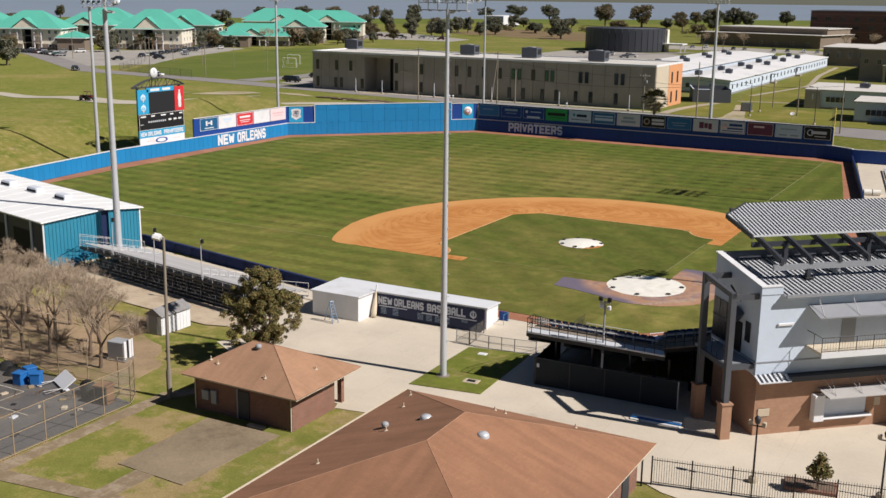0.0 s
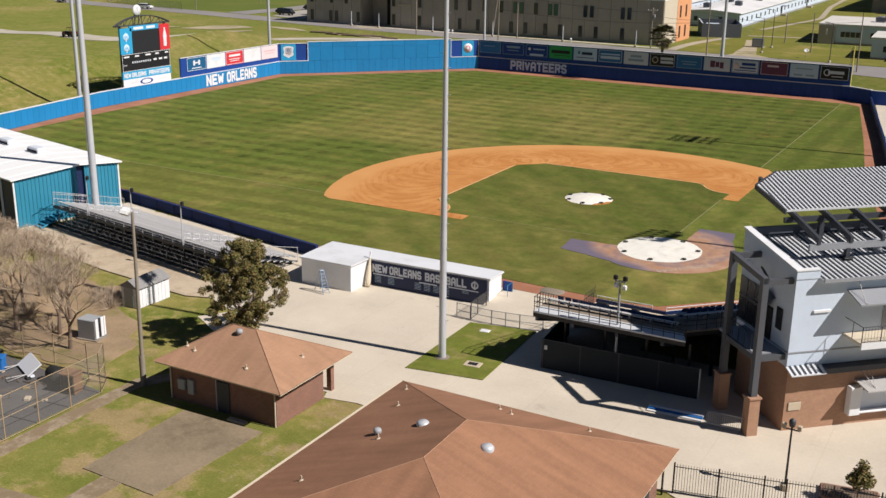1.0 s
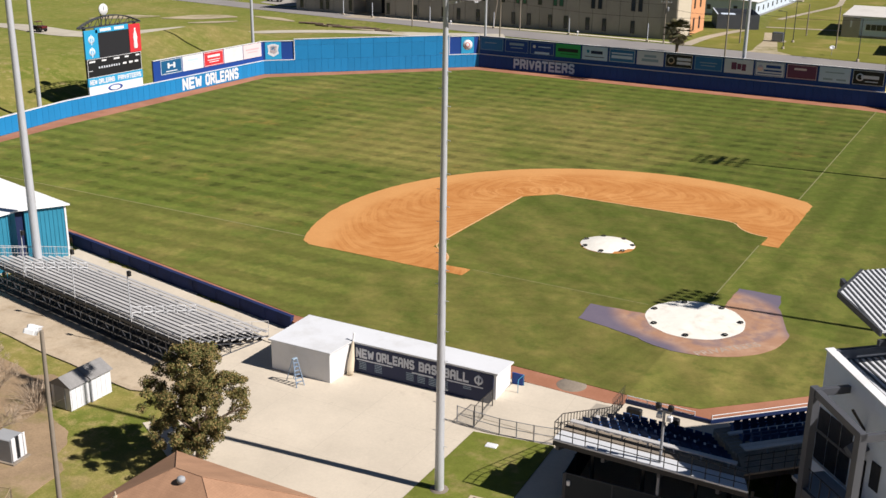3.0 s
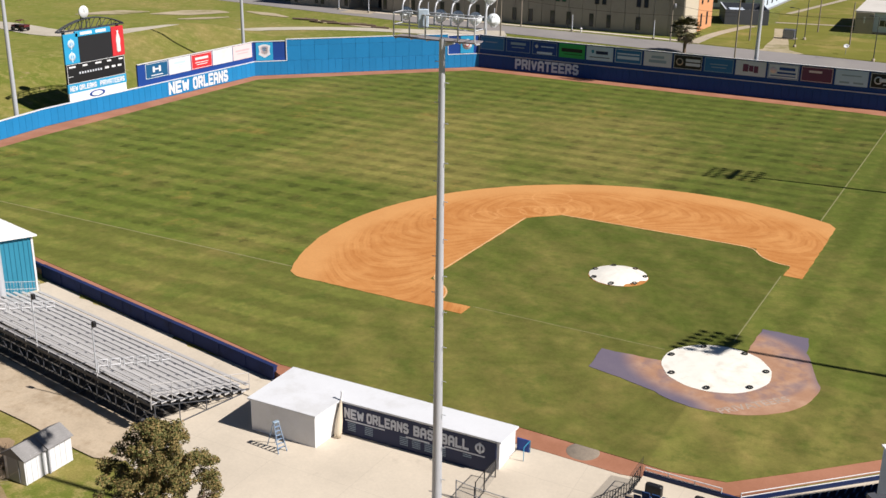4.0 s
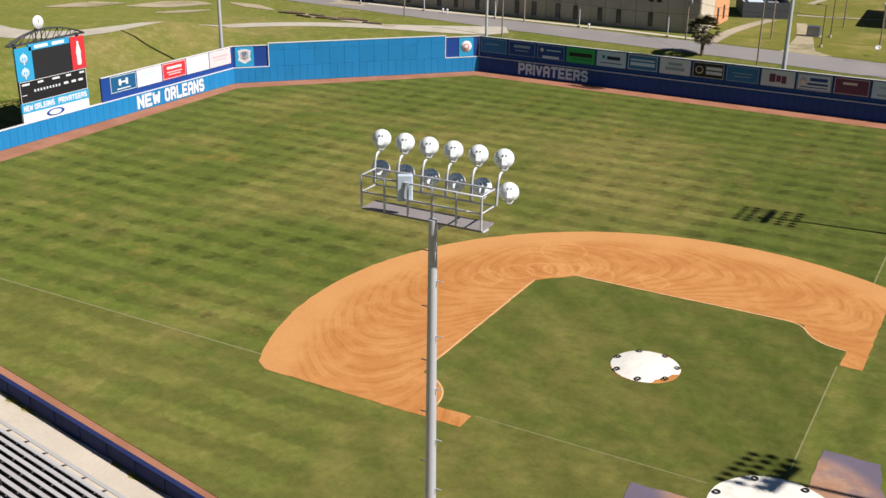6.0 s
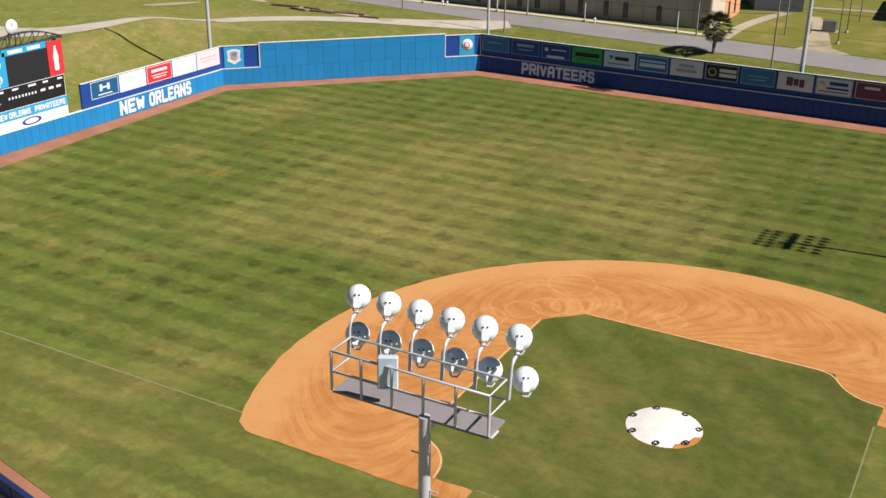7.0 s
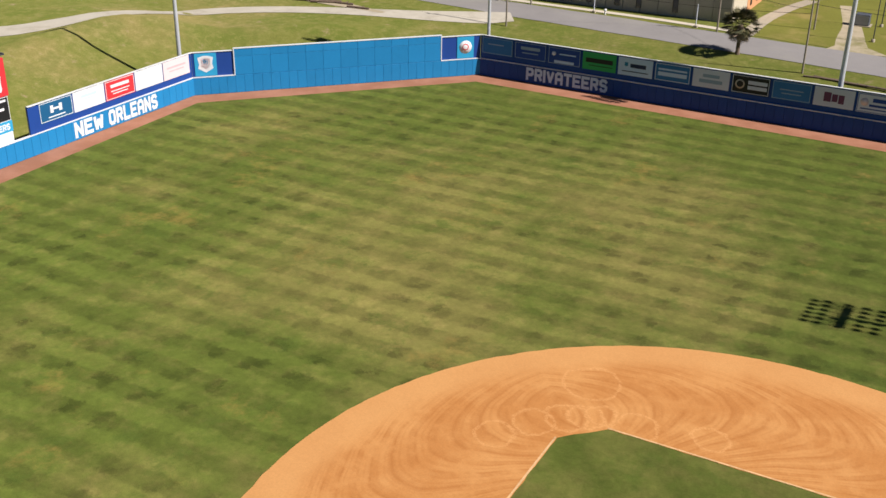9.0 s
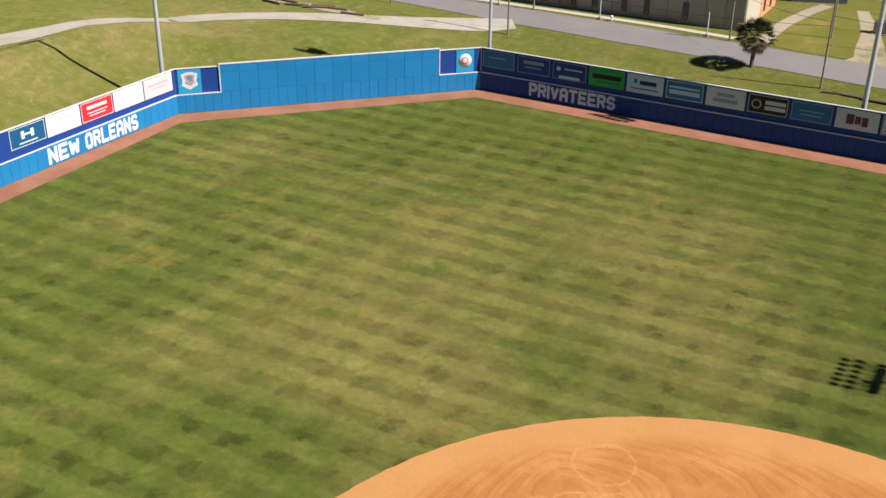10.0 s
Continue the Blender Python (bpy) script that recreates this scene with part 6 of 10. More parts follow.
# ---- blue and white metal building ----
def metal_building():
    t = thing("metal_building", pose(-55.94, -14.66, -0.7, 0, 0, -12.4), "long teal metal building with a white low-pitched roof", "building")
    xf, xb, y0, y1, eave, ridge_y, ridge_z = 0.0, -35.7, -11.74, 0.0, 5.02, -4.58, 5.40
    for yy0, yy1 in ((y0, -4.8), (-3.9, y1)):
        z = lambda yy: eave + (ridge_z - eave) * (1 - (ridge_y - yy) / 7.16 if yy < ridge_y else 1 - (yy - ridge_y) / 4.58)
        b = Build()
        p = [(xf, yy0, -0.4), (xf, yy1, -0.4), (xf, yy1, z(yy1)), (xf, yy0, z(yy0))]
        b.solid(p + [(q[0] - 0.25, q[1], q[2]) for q in p], [(0, 1, 2, 3), (7, 6, 5, 4), (0, 4, 5, 1), (1, 5, 6, 2), (2, 6, 7, 3), (3, 7, 4, 0)])
        wall = part("gable_wall", b, M_TEAL, t)
        k = int((yy1 - yy0) / 0.42)
        for i in range(k):
            y = yy0 + 0.2 + i * 0.42
            part("siding_rib", Build().box(xf, xf + 0.05, y, y + 0.11, -0.3, z(y) - 0.05), M_TEAL, wall)
    part("recess", Build().box(xf - 0.7, xf - 0.3, -4.85, -3.85, -0.4, ridge_z - 0.1), M_SIGNNAVY, t, "dark recess in the gable")
    # shade on this side is put into the wall colour; other walls are teal
    part("side_wall", Build().box(xb, xf - 0.3, y0, y0 + 0.2, -0.4, eave), M_SIGNNAVY, t, "side with shade put into its navy colour and dark plates as bays")
    for i in range(6):
        x = xf - 3.0 - i * 5.6
        # flat dark plate painted for the shade inside an open bay
        part("bay_opening", Build().box(x - 3.6, x, y0 - 0.03, y0 - 0.005, 0.0, 3.7), M_DARK, t)
        part("bay_column", Build().box(x + 0.3, x + 0.6, y0 - 0.12, y0 - 0.005, -0.4, eave), M_GREYW, t)
    part("field_wall", Build().box(xb, xf - 0.3, y1 - 0.2, y1, -0.4, eave), M_TEAL, t)
    part("back_wall", Build().box(xb, xb + 0.2, y0 + 0.2, y1 - 0.2, -0.4, eave), M_TEAL, t)
    for sgn, ya in ((-1, y0 - 0.4), (1, y1 + 0.4)):
        b = Build()
        zz = eave - 0.02
        p = [(xf + 0.35, ya, zz), (xf + 0.35, ridge_y, ridge_z + 0.06), (xb, ridge_y, ridge_z + 0.06), (xb, ya, zz)]
        b.solid(p + [(q[0], q[1], q[2] + 0.14) for q in p], [(3, 2, 1, 0), (4, 5, 6, 7), (0, 1, 5, 4), (1, 2, 6, 5), (2, 3, 7, 6), (3, 0, 4, 7)])
        slope = part("roof_slope", b, M_ROOFB, t, "white metal roof slope")
        for i in range(12):
            x = xf - 1.0 - i * 2.9
            part("roof_seam", Build().solid_bar((x, ya, zz + 0.14), (x, ridge_y, ridge_z + 0.2), 0.018), M_ROOFB, slope)
    for i in range(5):
        x = xf - 7.2 - i * 6.5
        v = part("ridge_vent", Build().chamfer(x - 2.3, x, ridge_y - 0.55, ridge_y + 0.55, ridge_z + 0.1, ridge_z + 0.75, 0.12), M_GREYSIGN, t, "long grey ridge vent")
        part("vent_gap", Build().box(x - 2.2, x - 0.1, ridge_y - 0.57, ridge_y - 0.545, ridge_z + 0.25, ridge_z + 0.5), M_DARK, v)
    for y in (y0 - 0.05, y1 + 0.0):
        part("corner_trim", Build().box(xf - 0.02, xf + 0.08, y - 0.05, y + 0.12, -0.4, eave), M_WHITE, t, "white corner trim")
    part("base_trim", Build().box(xf, xf + 0.09, y0, y1, -0.4, 0.05), M_FASCIA, t)


def solid_bar(self, a, b, r):
    return self.tube(a, b, r, r, 4)


Build.solid_bar = solid_bar
metal_building()
st = thing("steel_stair", pose(-57.2, -24.4, GZ, 0, 0, 77.6), "dark blue steel stair frame beside the metal building", "stair")
for i in range(7):
    part("tread", Build().box(-0.3 + i * 0.42, 0.12 + i * 0.42, -0.7, 0.7, 0.15 + i * 0.17, 0.2 + i * 0.17), M_SIGNBLUE, st)
for y in (-0.7, 0.7):
    part("stringer", Build().solid_bar((-0.3, y, 0.1), (2.9, y, 1.3), 0.09), M_SIGNBLUE, st)
    part("handrail", Build().pipe([(-0.3, y, 0.1), (-0.3, y, 1.3), (2.9, y, 2.4), (2.9, y, 0.0)], 0.035), M_SIGNBLUE, st)
low = thing("low_board_wall", pose(-60.5, -30.5, GZ, 0, 0, 4), "low sandy board fence by the metal building", "fence")
for i in range(8):
    part("board", Build().chamfer(-i * 1.2 - 1.17, -i * 1.2, -0.05, 0.05, 0, 2.2, 0.02), M_TAUPE, low)


# ---- aluminium bleachers ----
def bleachers():
    ax = Vector((-26.1, 4.7, 0)).normalized()
    t = thing("bleachers", Matrix.Translation((-28.0, -20.28, GZ)) @ Matrix.Rotation(math.atan2(ax.y, ax.x), 4, "Z"), "long weathered aluminium bleachers on a steel frame", "bleachers")
    L, rows, dep, rise, z0 = 26.9, 11, 0.74, 0.20, 0.22
    # local: x along, +y towards the back (away from the field is -world y)
    for r in range(rows):
        y, z = r * dep, z0 + r * rise
        part("seat_plank", Build().chamfer(0, L, -(y + 0.30), -y, z + 0.40, z + 0.445, 0.01), M_ALU, t, m=Matrix.Diagonal((1, -1, 1, 1)))
        for o in (0.31, 0.525):
            part("foot_plank", Build().chamfer(0, L, -(y + o + 0.21), -(y + o), z + 0.0, z + 0.04, 0.008), M_ALU, t, m=Matrix.Diagonal((1, -1, 1, 1)))
        # risers coloured black for the shade below the deck
        part("shaded_riser", Build().box(0, L, y + 0.737, y + 0.750, z - 0.10, z + 0.198), M_BLACK, t)
    D, ZT = rows * dep, z0 + rows * rise
    # understructure: galvanised frame given a dark colour that holds its shade
    nb = 13
    for i in range(nb):
        x = 0.15 + (L - 0.3) * i / (nb - 1)
        part("stringer", Build().solid_bar((x, -0.1, z0 - 0.05), (x, D, ZT - 0.1), 0.06), M_FRAME, t)
        for r in (2, 5, 8, 10.6):
            zt = z0 + r * rise - 0.05
            part("frame_post", Build().tube((x, r * dep, 0), (x, r * dep, zt), 0.04, n=5), M_FRAME, t)
        part("cross_brace", Build().tube((x, 2 * dep, 0.1), (x, 10.6 * dep, ZT - 0.4), 0.03, n=5), M_FRAME, t)
        part("base_beam", Build().box(x - 0.05, x + 0.05, 0.2, D, 0.0, 0.08), M_FRAME, t)
        if i < nb - 1:
            x2 = 0.15 + (L - 0.3) * (i + 1) / (nb - 1)
            for r in (5, 10.6):
                zt = z0 + r * rise - 0.3
                part("cross_brace", Build().tube((x, r * dep, 0.1), (x2, r * dep, zt), 0.028, n=5), M_FRAME, t)
                part("cross_brace", Build().tube((x2, r * dep, 0.1), (x, r * dep, zt), 0.028, n=5), M_FRAME, t)
    # back guard rail with low panels, end rails
    for i in range(19):
        x = L * i / 18
        part("rail_post", Build().tube((x, D + 0.05, ZT - 0.5), (x, D + 0.05, ZT + 0.28), 0.025, n=6), M_ALU, t)
    part("back_board", Build().box(0, L, D + 0.06, D + 0.10, ZT - 0.30, ZT - 0.08), M_DSTEEL, t)
    part("back_rail", Build().tube((0, D + 0.05, ZT + 0.28), (L, D + 0.05, ZT + 0.28), 0.025, n=6), M_ALU, t)
    for x in (0.0, L):
        for k in range(6):
            y = D * k / 5
            zz = z0 + rise * rows * k / 5
            part("end_post", Build().tube((x, y, zz), (x, y, zz + 1.30), 0.025, n=6), M_ALU, t)
        for dz in (0.65, 1.30):
            part("end_rail", Build().tube((x, 0, z0 + dz), (x, D, ZT + dz), 0.025, n=6), M_ALU, t)
    part("corner_rail", Build().pipe([(L, D, ZT), (L, D, ZT + 1.1), (L - 0.0, D - 4.5, ZT + 1.1 - 1.1), (L, D - 4.5, ZT - 1.3)], 0.03), M_ALU, t)
    for k in range(30):
        y = D * (k + 0.5) / 30
        zz = z0 + rise * rows * (k + 0.5) / 30
        part("end_mesh_bar", Build().tube((L, y, zz), (L, y, zz + 1.3), 0.014, n=4), M_ALU, t)
    # white hoop rails up two aisles
    for x0 in (6.3, 21.4):
        for y0, w_ in ((2.0, 0.7), (3.0, 0.8), (4.05, 0.7), (5.05, 0.75), (6.1, 0.75), (7.1, 0.75)):
            za, zb = z0 + rise / dep * y0 + 0.1, z0 + rise / dep * (y0 + w_) + 0.1
            part("aisle_rail", Build().pipe([(x0, y0, za), (x0, y0, za + 0.95), (x0, y0 + w_, zb + 0.95), (x0, y0 + w_, zb)], 0.035), M_WHITE, t, "white hoop rail")
            part("aisle_rail", Build().tube((x0, y0, za + 0.5), (x0, y0 + w_, zb + 0.5), 0.028, n=6), M_WHITE, t)
    for x, y in ((6.25, D - 0.12), (13.7, D - 0.12), (20.9, D - 0.12)):
        pl = part("speaker_pole", Build().tube((x, y, ZT - 0.25), (x, y, 6.35), 0.05, 0.04, 8), M_GALV, t, "thin grey speaker pole")
        part("loudspeaker", Build().chamfer(x - 0.28, x - 0.04, y - 0.2, y + 0.06, 5.95, 6.35, 0.04), M_BLACK, pl, "black loudspeaker")



bleachers()


# ---- press box building ----
PB = Matrix.Translation((18.15, -32.35, GZ)) @ Matrix.Rotation(radians(43), 4, "Z")    # x along the front, y towards the field


def press_box():
    t = thing("press_box", PB, "white press box over a brick base with a metal canopy", "stadium building")
    L, D = 27.0, 6.3
    HB, HT = 4.48, 10.15
    part("brick_base", Build().box(0.25, L, 0.25, D, -0.3, HB), M_BRICK2, t, "orange-brown brick ground floor")
    part("upper_storey", Build().box(-0.05, L, 0, D, HB, HT), M_GREYW, t, "white stucco upper storey")
    part("string_course", Build().box(-0.10, L, -0.05, D + 0.05, HB + 0.9, HB + 0.98), M_STEEL, t)
    # the roof falls from the field side to the front eave
    def rz(y):
        return HT + 0.06 + y * 0.14
    part("parapet", Build().solid_slope(-0.08, 0.30, -0.05, D, HT + 0.01, HT + 0.92, 0.52), M_GREYW, t)
    gable = Build()
    gable.solid([(x, y, z) for x in (-0.076, 0.296) for y, z in ((0.0, HT - 0.02), (D, HT - 0.02), (D, HT + 0.93), (0.0, HT + 0.03))], ((3, 2, 1, 0), (4, 5, 6, 7), (0, 1, 5, 4), (1, 2, 6, 5), (2, 3, 7, 6), (3, 0, 4, 7)))
    part("gable_wall", gable, M_GREYW, t)
    part("parapet", Build().box(0.30, 1.5, -0.05, 0.25, HT, HT + 0.52), M_GREYW, t)
    part("coping", Build().solid_slope(-0.14, 0.36, -0.1, D + 0.1, HT + 0.53, HT + 1.44, 0.08), M_WHITE, t)
    part("coping", Build().box(0.36, 1.5, -0.1, 0.3, HT + 0.53, HT + 0.6), M_WHITE, t)
    part("field_parapet", Build().box(0.30, L, D - 0.25, D, HT, HT + 1.48), M_SLATE, t, "slate-blue parapet on the field side")
    roof = part("roof", Build().solid_slope(0.30, L, 0.25, D - 0.25, rz(0.25) - 0.16, rz(D - 0.25) - 0.16, 0.16), M_ROOFG, t, "ribbed grey metal roof")
    part("eave", Build().solid_slope(1.5, L, -0.45, 0.25, rz(-0.45) - 0.16, rz(0.25) - 0.16, 0.16), M_ROOFG, t)
    for i in range(int((L - 0.6) / 0.36)):
        x = 0.5 + i * 0.36
        y0 = -0.43 if x > 1.5 else 0.3
        part("roof_seam", Build().solid_slope(x, x + 0.13, y0, D - 0.3, rz(y0), rz(D - 0.3), 0.045), M_SEAM, roof)
    part("gutter", Build().box(1.5, L, -0.6, -0.45, HT - 0.14, HT + 0.06), M_STEEL, t)
    # canopy on steel arms
    def cz(y):
        return 12.92 + (y - 5.1) * 0.28
    can = Build()
    pl = [(1.9, 5.0), (L, 5.0), (L, 9.8), (3.9, 9.8), (1.5, 8.2)]
    p = [(x, y, cz(y)) for x, y in pl]
    n = len(p)
    can.solid(p + [(x, y, z + 0.13) for x, y, z in p], [tuple(range(n - 1, -1, -1)), tuple(range(n, 2 * n))] + [(i, (i + 1) % n, n + (i + 1) % n, n + i) for i in range(n)])
    def fascia_bar(p, q):
        w = Vector((q[1] - p[1], p[0] - q[0])).normalized() * 0.12
        b = Build()
        b.solid([(x - o * w.x, y - o * w.y, cz(y) + dz) for dz in (-0.15, 0.17) for x, y, o in ((p[0], p[1], 0.6), (q[0], q[1], 0.6), (q[0], q[1], -0.6), (p[0], p[1], -0.6))], ((3, 2, 1, 0), (4, 5, 6, 7), (0, 1, 5, 4), (1, 2, 6, 5), (2, 3, 7, 6), (3, 0, 4, 7)))
        return b
    canopy = part("canopy", can, M_ROOFG, t, "sloping ribbed metal canopy")
    for i in range(int((L - 1.9) / 0.31)):
        x = 1.80 + i * 0.31
        y1 = 9.75 if x > 3.9 else 8.15 + (x - 1.5) * 0.66
        part("canopy_seam", Build().solid_slope(x, x + 0.125, 5.02, y1, cz(5.02) + 0.13, cz(y1) + 0.13, 0.035), M_SEAM, canopy)
    part("canopy_fascia", fascia_bar((1.88, 4.98), (1.48, 8.2)), M_SEAM, canopy)
    part("canopy_fascia", fascia_bar((1.48, 8.2), (3.88, 9.82)), M_SEAM, canopy)
    for x in [2.5 + 2.25 * k for k in range(11)]:
        part("canopy_arm", Build().solid_slope(x - 0.11, x + 0.11, 1.9, 9.5, cz(1.9) - 0.42, cz(9.5) - 0.42, 0.40), M_DSTEEL, t, "charcoal steel arm")
    part("canopy_beam", Build().box(1.9, L, 1.95, 2.15, cz(2.0) - 0.85, cz(2.0) - 0.45), M_STEEL, t)
    part("canopy_beam", Build().box(1.9, L, 5.0, 5.2, cz(5.0) - 0.75, cz(5.0) - 0.4), M_DSTEEL, t)
    for x in (4.6, 11.35, 18.1, 24.85):
        part("canopy_post", Build().box(x - 0.15, x + 0.15, 1.9, 2.2, rz(2.0), cz(2.0) - 0.8), M_DSTEEL, t)
        part("canopy_post", Build().box(x - 0.15, x + 0.15, 4.95, 5.25, rz(5.1), cz(5.0) - 0.7), M_DSTEEL, t)
        part("post_shoe", Build().chamfer(x - 0.3, x + 0.3, 1.75, 2.35, rz(2.35), rz(2.35) + 0.12, 0.02), M_BLACK, t)
    part("roof_ventilator", Build().lathe([(0.3, 0), (0.3, 0.35), (0.42, 0.45), (0.3, 0.75), (0, 0.8)], 14, pose(7.4, 3.0, rz(3.0) - 0.05)), M_GALV, t, "galvanised roof ventilator")
    # portal frame beside the building
    X = -1.95
    for y, top in ((0.35, 10.3), (4.15, 10.75)):
        col = part("frame_column", Build().box(X - 0.2, X + 0.2, y - 0.2, y + 0.2, 2.6, top), M_FRAME, t, "dark grey steel column")
        pier = part("brick_pier", Build().box(X - 0.36, X + 0.36, y - 0.36, y + 0.36, -0.2, 2.5), M_BRICK2, t, "brick pier")
        part("pier_cap", Build().chamfer(X - 0.44, X + 0.44, y - 0.44, y + 0.44, 2.5, 2.62, 0.03), M_BRICK2, pier)
    part("frame_beam", Build().solid_slope(X - 0.16, X + 0.16, 0.15, 4.35, 9.95, 10.4, 0.36), M_FRAME, t)
    part("frame_beam", Build().solid_slope(X - 0.14, X + 0.14, 0.5, 4.0, 4.9, 4.9, 0.36), M_FRAME, t)
    for y, z in ((0.35, 9.8), (4.15, 10.3), (0.35, 4.9)):
        part("tie_beam", Build().box(X + 0.15, 0.0, y - 0.13, y + 0.13, z, z + 0.36), M_FRAME, t)
    part("knee_brace", Build().solid_bar((-0.05, 2.6, 9.0), (-0.9, 2.6, 10.2), 0.07), M_BLACK, t)
    # side wall: dark glazed panels, door, small awning, balcony
    for k in range(3):
        part("glazed_panel", Build().chamfer(-0.10, -0.055, 3.35 + k * 0.98, 4.27 + k * 0.98, HB + 1.05, HT - 1.7, 0.015), M_SIDEGLASS, t, "dark blue-grey glazed panel")
    part("glazing_band", Build().box(-0.13, -0.055, 3.3, D - 0.1, HB + 2.6, HB + 2.75), M_FRAME, t)
    part("side_window", Build().chamfer(-0.10, -0.055, 1.0, 1.7, HB + 2.0, HB + 3.4, 0.02), M_SIDEGLASS, t, "dark window")
    part("side_door", Build().chamfer(-0.16, -0.055, 2.1, 3.0, HB + 1.0, HB + 3.1, 0.02), M_DARK, t)
    part("side_awning", Build().solid_bar((-0.8, 2.5, HB + 3.4), (-0.05, 2.5, HB + 3.8), 0.5), M_SLATE, t, "small dark awning over a door")
    sb = part("side_balcony", Build().box(-1.9, -0.05, 0.6, 5.2, HB + 0.6, HB + 0.8), M_STEEL, t)
    for k in range(7):
        y = 0.6 + k * 0.76
        part("rail_post", Build().tube((-1.85, y, HB + 0.8), (-1.85, y, HB + 1.85), 0.03, n=5), M_BLACK, sb)
    part("rail", Build().tube((-1.85, 0.6, HB + 1.85), (-1.85, 5.2, HB + 1.85), 0.03, n=6), M_BLACK, sb)
    # front: awning, balcony, stair, vents
    aw = part("front_awning", Build().solid_plank(3.5, L, -1.5, 0.0, 8.7, 9.2, 0.10), M_STEEL, t, "flat grey metal awning")
    for i in range(9):
        x = 3.9 + i * 2.6
        part("awning_rod", Build().tube((x, -1.35, 8.85), (x + 0.2, 0.0, 10.1), 0.025, n=5), M_ALU, aw)
        part("awning_rib", Build().box(x, x + 0.05, -1.5, 0, 8.81, 8.87), M_ALU, aw)
    bal = part("front_balcony", Build().box(3.6, L, -1.9, -0.02, 6.25, 6.45), M_FASCIA, t, "tan balcony slab with a wire rail")
    part("balcony_edge", Build().box(3.55, L, -1.98, -1.9, 6.1, 6.5), M_WHITE, bal)
    for k in range(18):
        x = 3.6 + k * 1.3
        part("rail_post", Build().tube((x, -1.85, 6.45), (x, -1.85, 7.5), 0.03, n=5), M_DSTEEL, bal)
        for q in range(1, 6):
            part("baluster", Build().tube((x + q * 0.21, -1.85, 6.5), (x + q * 0.21, -1.85, 7.45), 0.012, n=4), M_STEEL, bal)
    part("rail", Build().tube((3.6, -1.85, 7.5), (L, -1.85, 7.5), 0.035, n=6), M_DSTEEL, bal)
    part("lower_rail", Build().tube((3.6, -1.85, 6.55), (L, -1.85, 6.55), 0.025, n=6), M_DSTEEL, bal)
    part("balcony_door", Build().chamfer(6.2, 7.3, -0.06, -0.01, 6.5, 8.6, 0.02), M_STEEL, t)
    part("wall_vent", Build().chamfer(1.3, 2.5, -0.12, -0.01, 7.95, 8.12, 0.03), M_WHITE, t)
    part("rail", Build().pipe([(3.6, -0.05, 7.5), (3.6, -1.85, 7.5), (3.6, -1.85, 6.45)], 0.03), M_DSTEEL, bal)
    part("rail_post", Build().tube((3.6, -0.9, 6.45), (3.6, -0.9, 7.5), 0.025, n=5), M_DSTEEL, bal)
    part("lower_canopy", Build().solid_plank(-0.1, 2.3, -0.75, 0.25, HB - 0.35, HB + 0.05, 0.08), M_ROOFG, t, "ribbed metal strip roof over the brick")
    for i in range(6):
        part("strip_seam", Build().solid_plank(0.1 + i * 0.36, 0.22 + i * 0.36, -0.72, 0.25, HB - 0.25, HB + 0.14, 0.05), M_SEAM, t)
    part("shade_band", Build().box(2.3, L, -0.65, 0.2, HB - 0.4, HB - 0.05), M_DSTEEL, t, "dark strip roof over the brick")
    # serving window in the brick
    win = part("serving_window", Build().chamfer(5.4, 8.9, 0.17, 0.26, 1.05, 2.35, 0.02), M_GREYSIGN, t, "white roller shutter of the serving window")
    part("window_sill", Build().chamfer(5.1, 9.2, -0.25, 0.24, 0.93, 1.04, 0.03), M_WHITE, win)
    part("window_panel", Build().chamfer(4.55, 5.35, -0.30, 0.24, 0.85, 2.75, 0.03), M_WHITE, win, "white side panel")
    part("window_lintel", Build().box(5.2, 9.2, 0.12, 0.25, 2.36, 2.5), M_DSTEEL, win)
    cw = part("window_canopy", Build().solid_plank(5.0, 11.0, -1.3, 0.2, 2.85, 3.05, 0.09), M_ALU, t, "grey metal window canopy")
    for x in (5.7, 7.7, 9.7):
        part("canopy_rod", Build().tube((x, -1.1, 2.95), (x - 0.3, 0.24, 3.75), 0.022, n=5), M_ALU, cw)
        part("canopy_rod", Build().tube((x, -1.1, 2.95), (x + 0.3, 0.24, 3.75), 0.022, n=5), M_ALU, cw)
    notice = part("notice", Build().chamfer(9.6, 10.1, 0.20, 0.26, 1.5, 2.1, 0.02), M_TAUPE, t)
    part("brick_return", Build().box(11.2, L, -0.9, 0.25, -0.3, HB - 0.42), M_BRICK2, t)
    part("utility_plate", Build().chamfer(0.5, 1.4, 0.18, 0.26, 1.4, 1.95, 0.03), M_TAUPE, t, "small tan plate with two dials")


def solid_slope(self, x0, x1, y0, y1, z0, z1, h):
    """A bar between two depths y0 and y1, rising from z0 to z1, h high."""
    p = [(x0, y0, z0), (x1, y0, z0), (x1, y1, z1), (x0, y1, z1)]
    self.solid(p + [(x, y, z + h) for x, y, z in p], [(3, 2, 1, 0), (4, 5, 6, 7), (0, 1, 5, 4), (1, 2, 6, 5), (2, 3, 7, 6), (3, 0, 4, 7)])
    return self


def solid_plank(self, x0, x1, y0, y1, z0, z1, h):
    return self.solid_slope(x0, x1, y0, y1, z0, z1, h)


Build.solid_slope, Build.solid_plank = solid_slope, solid_plank
press_box()


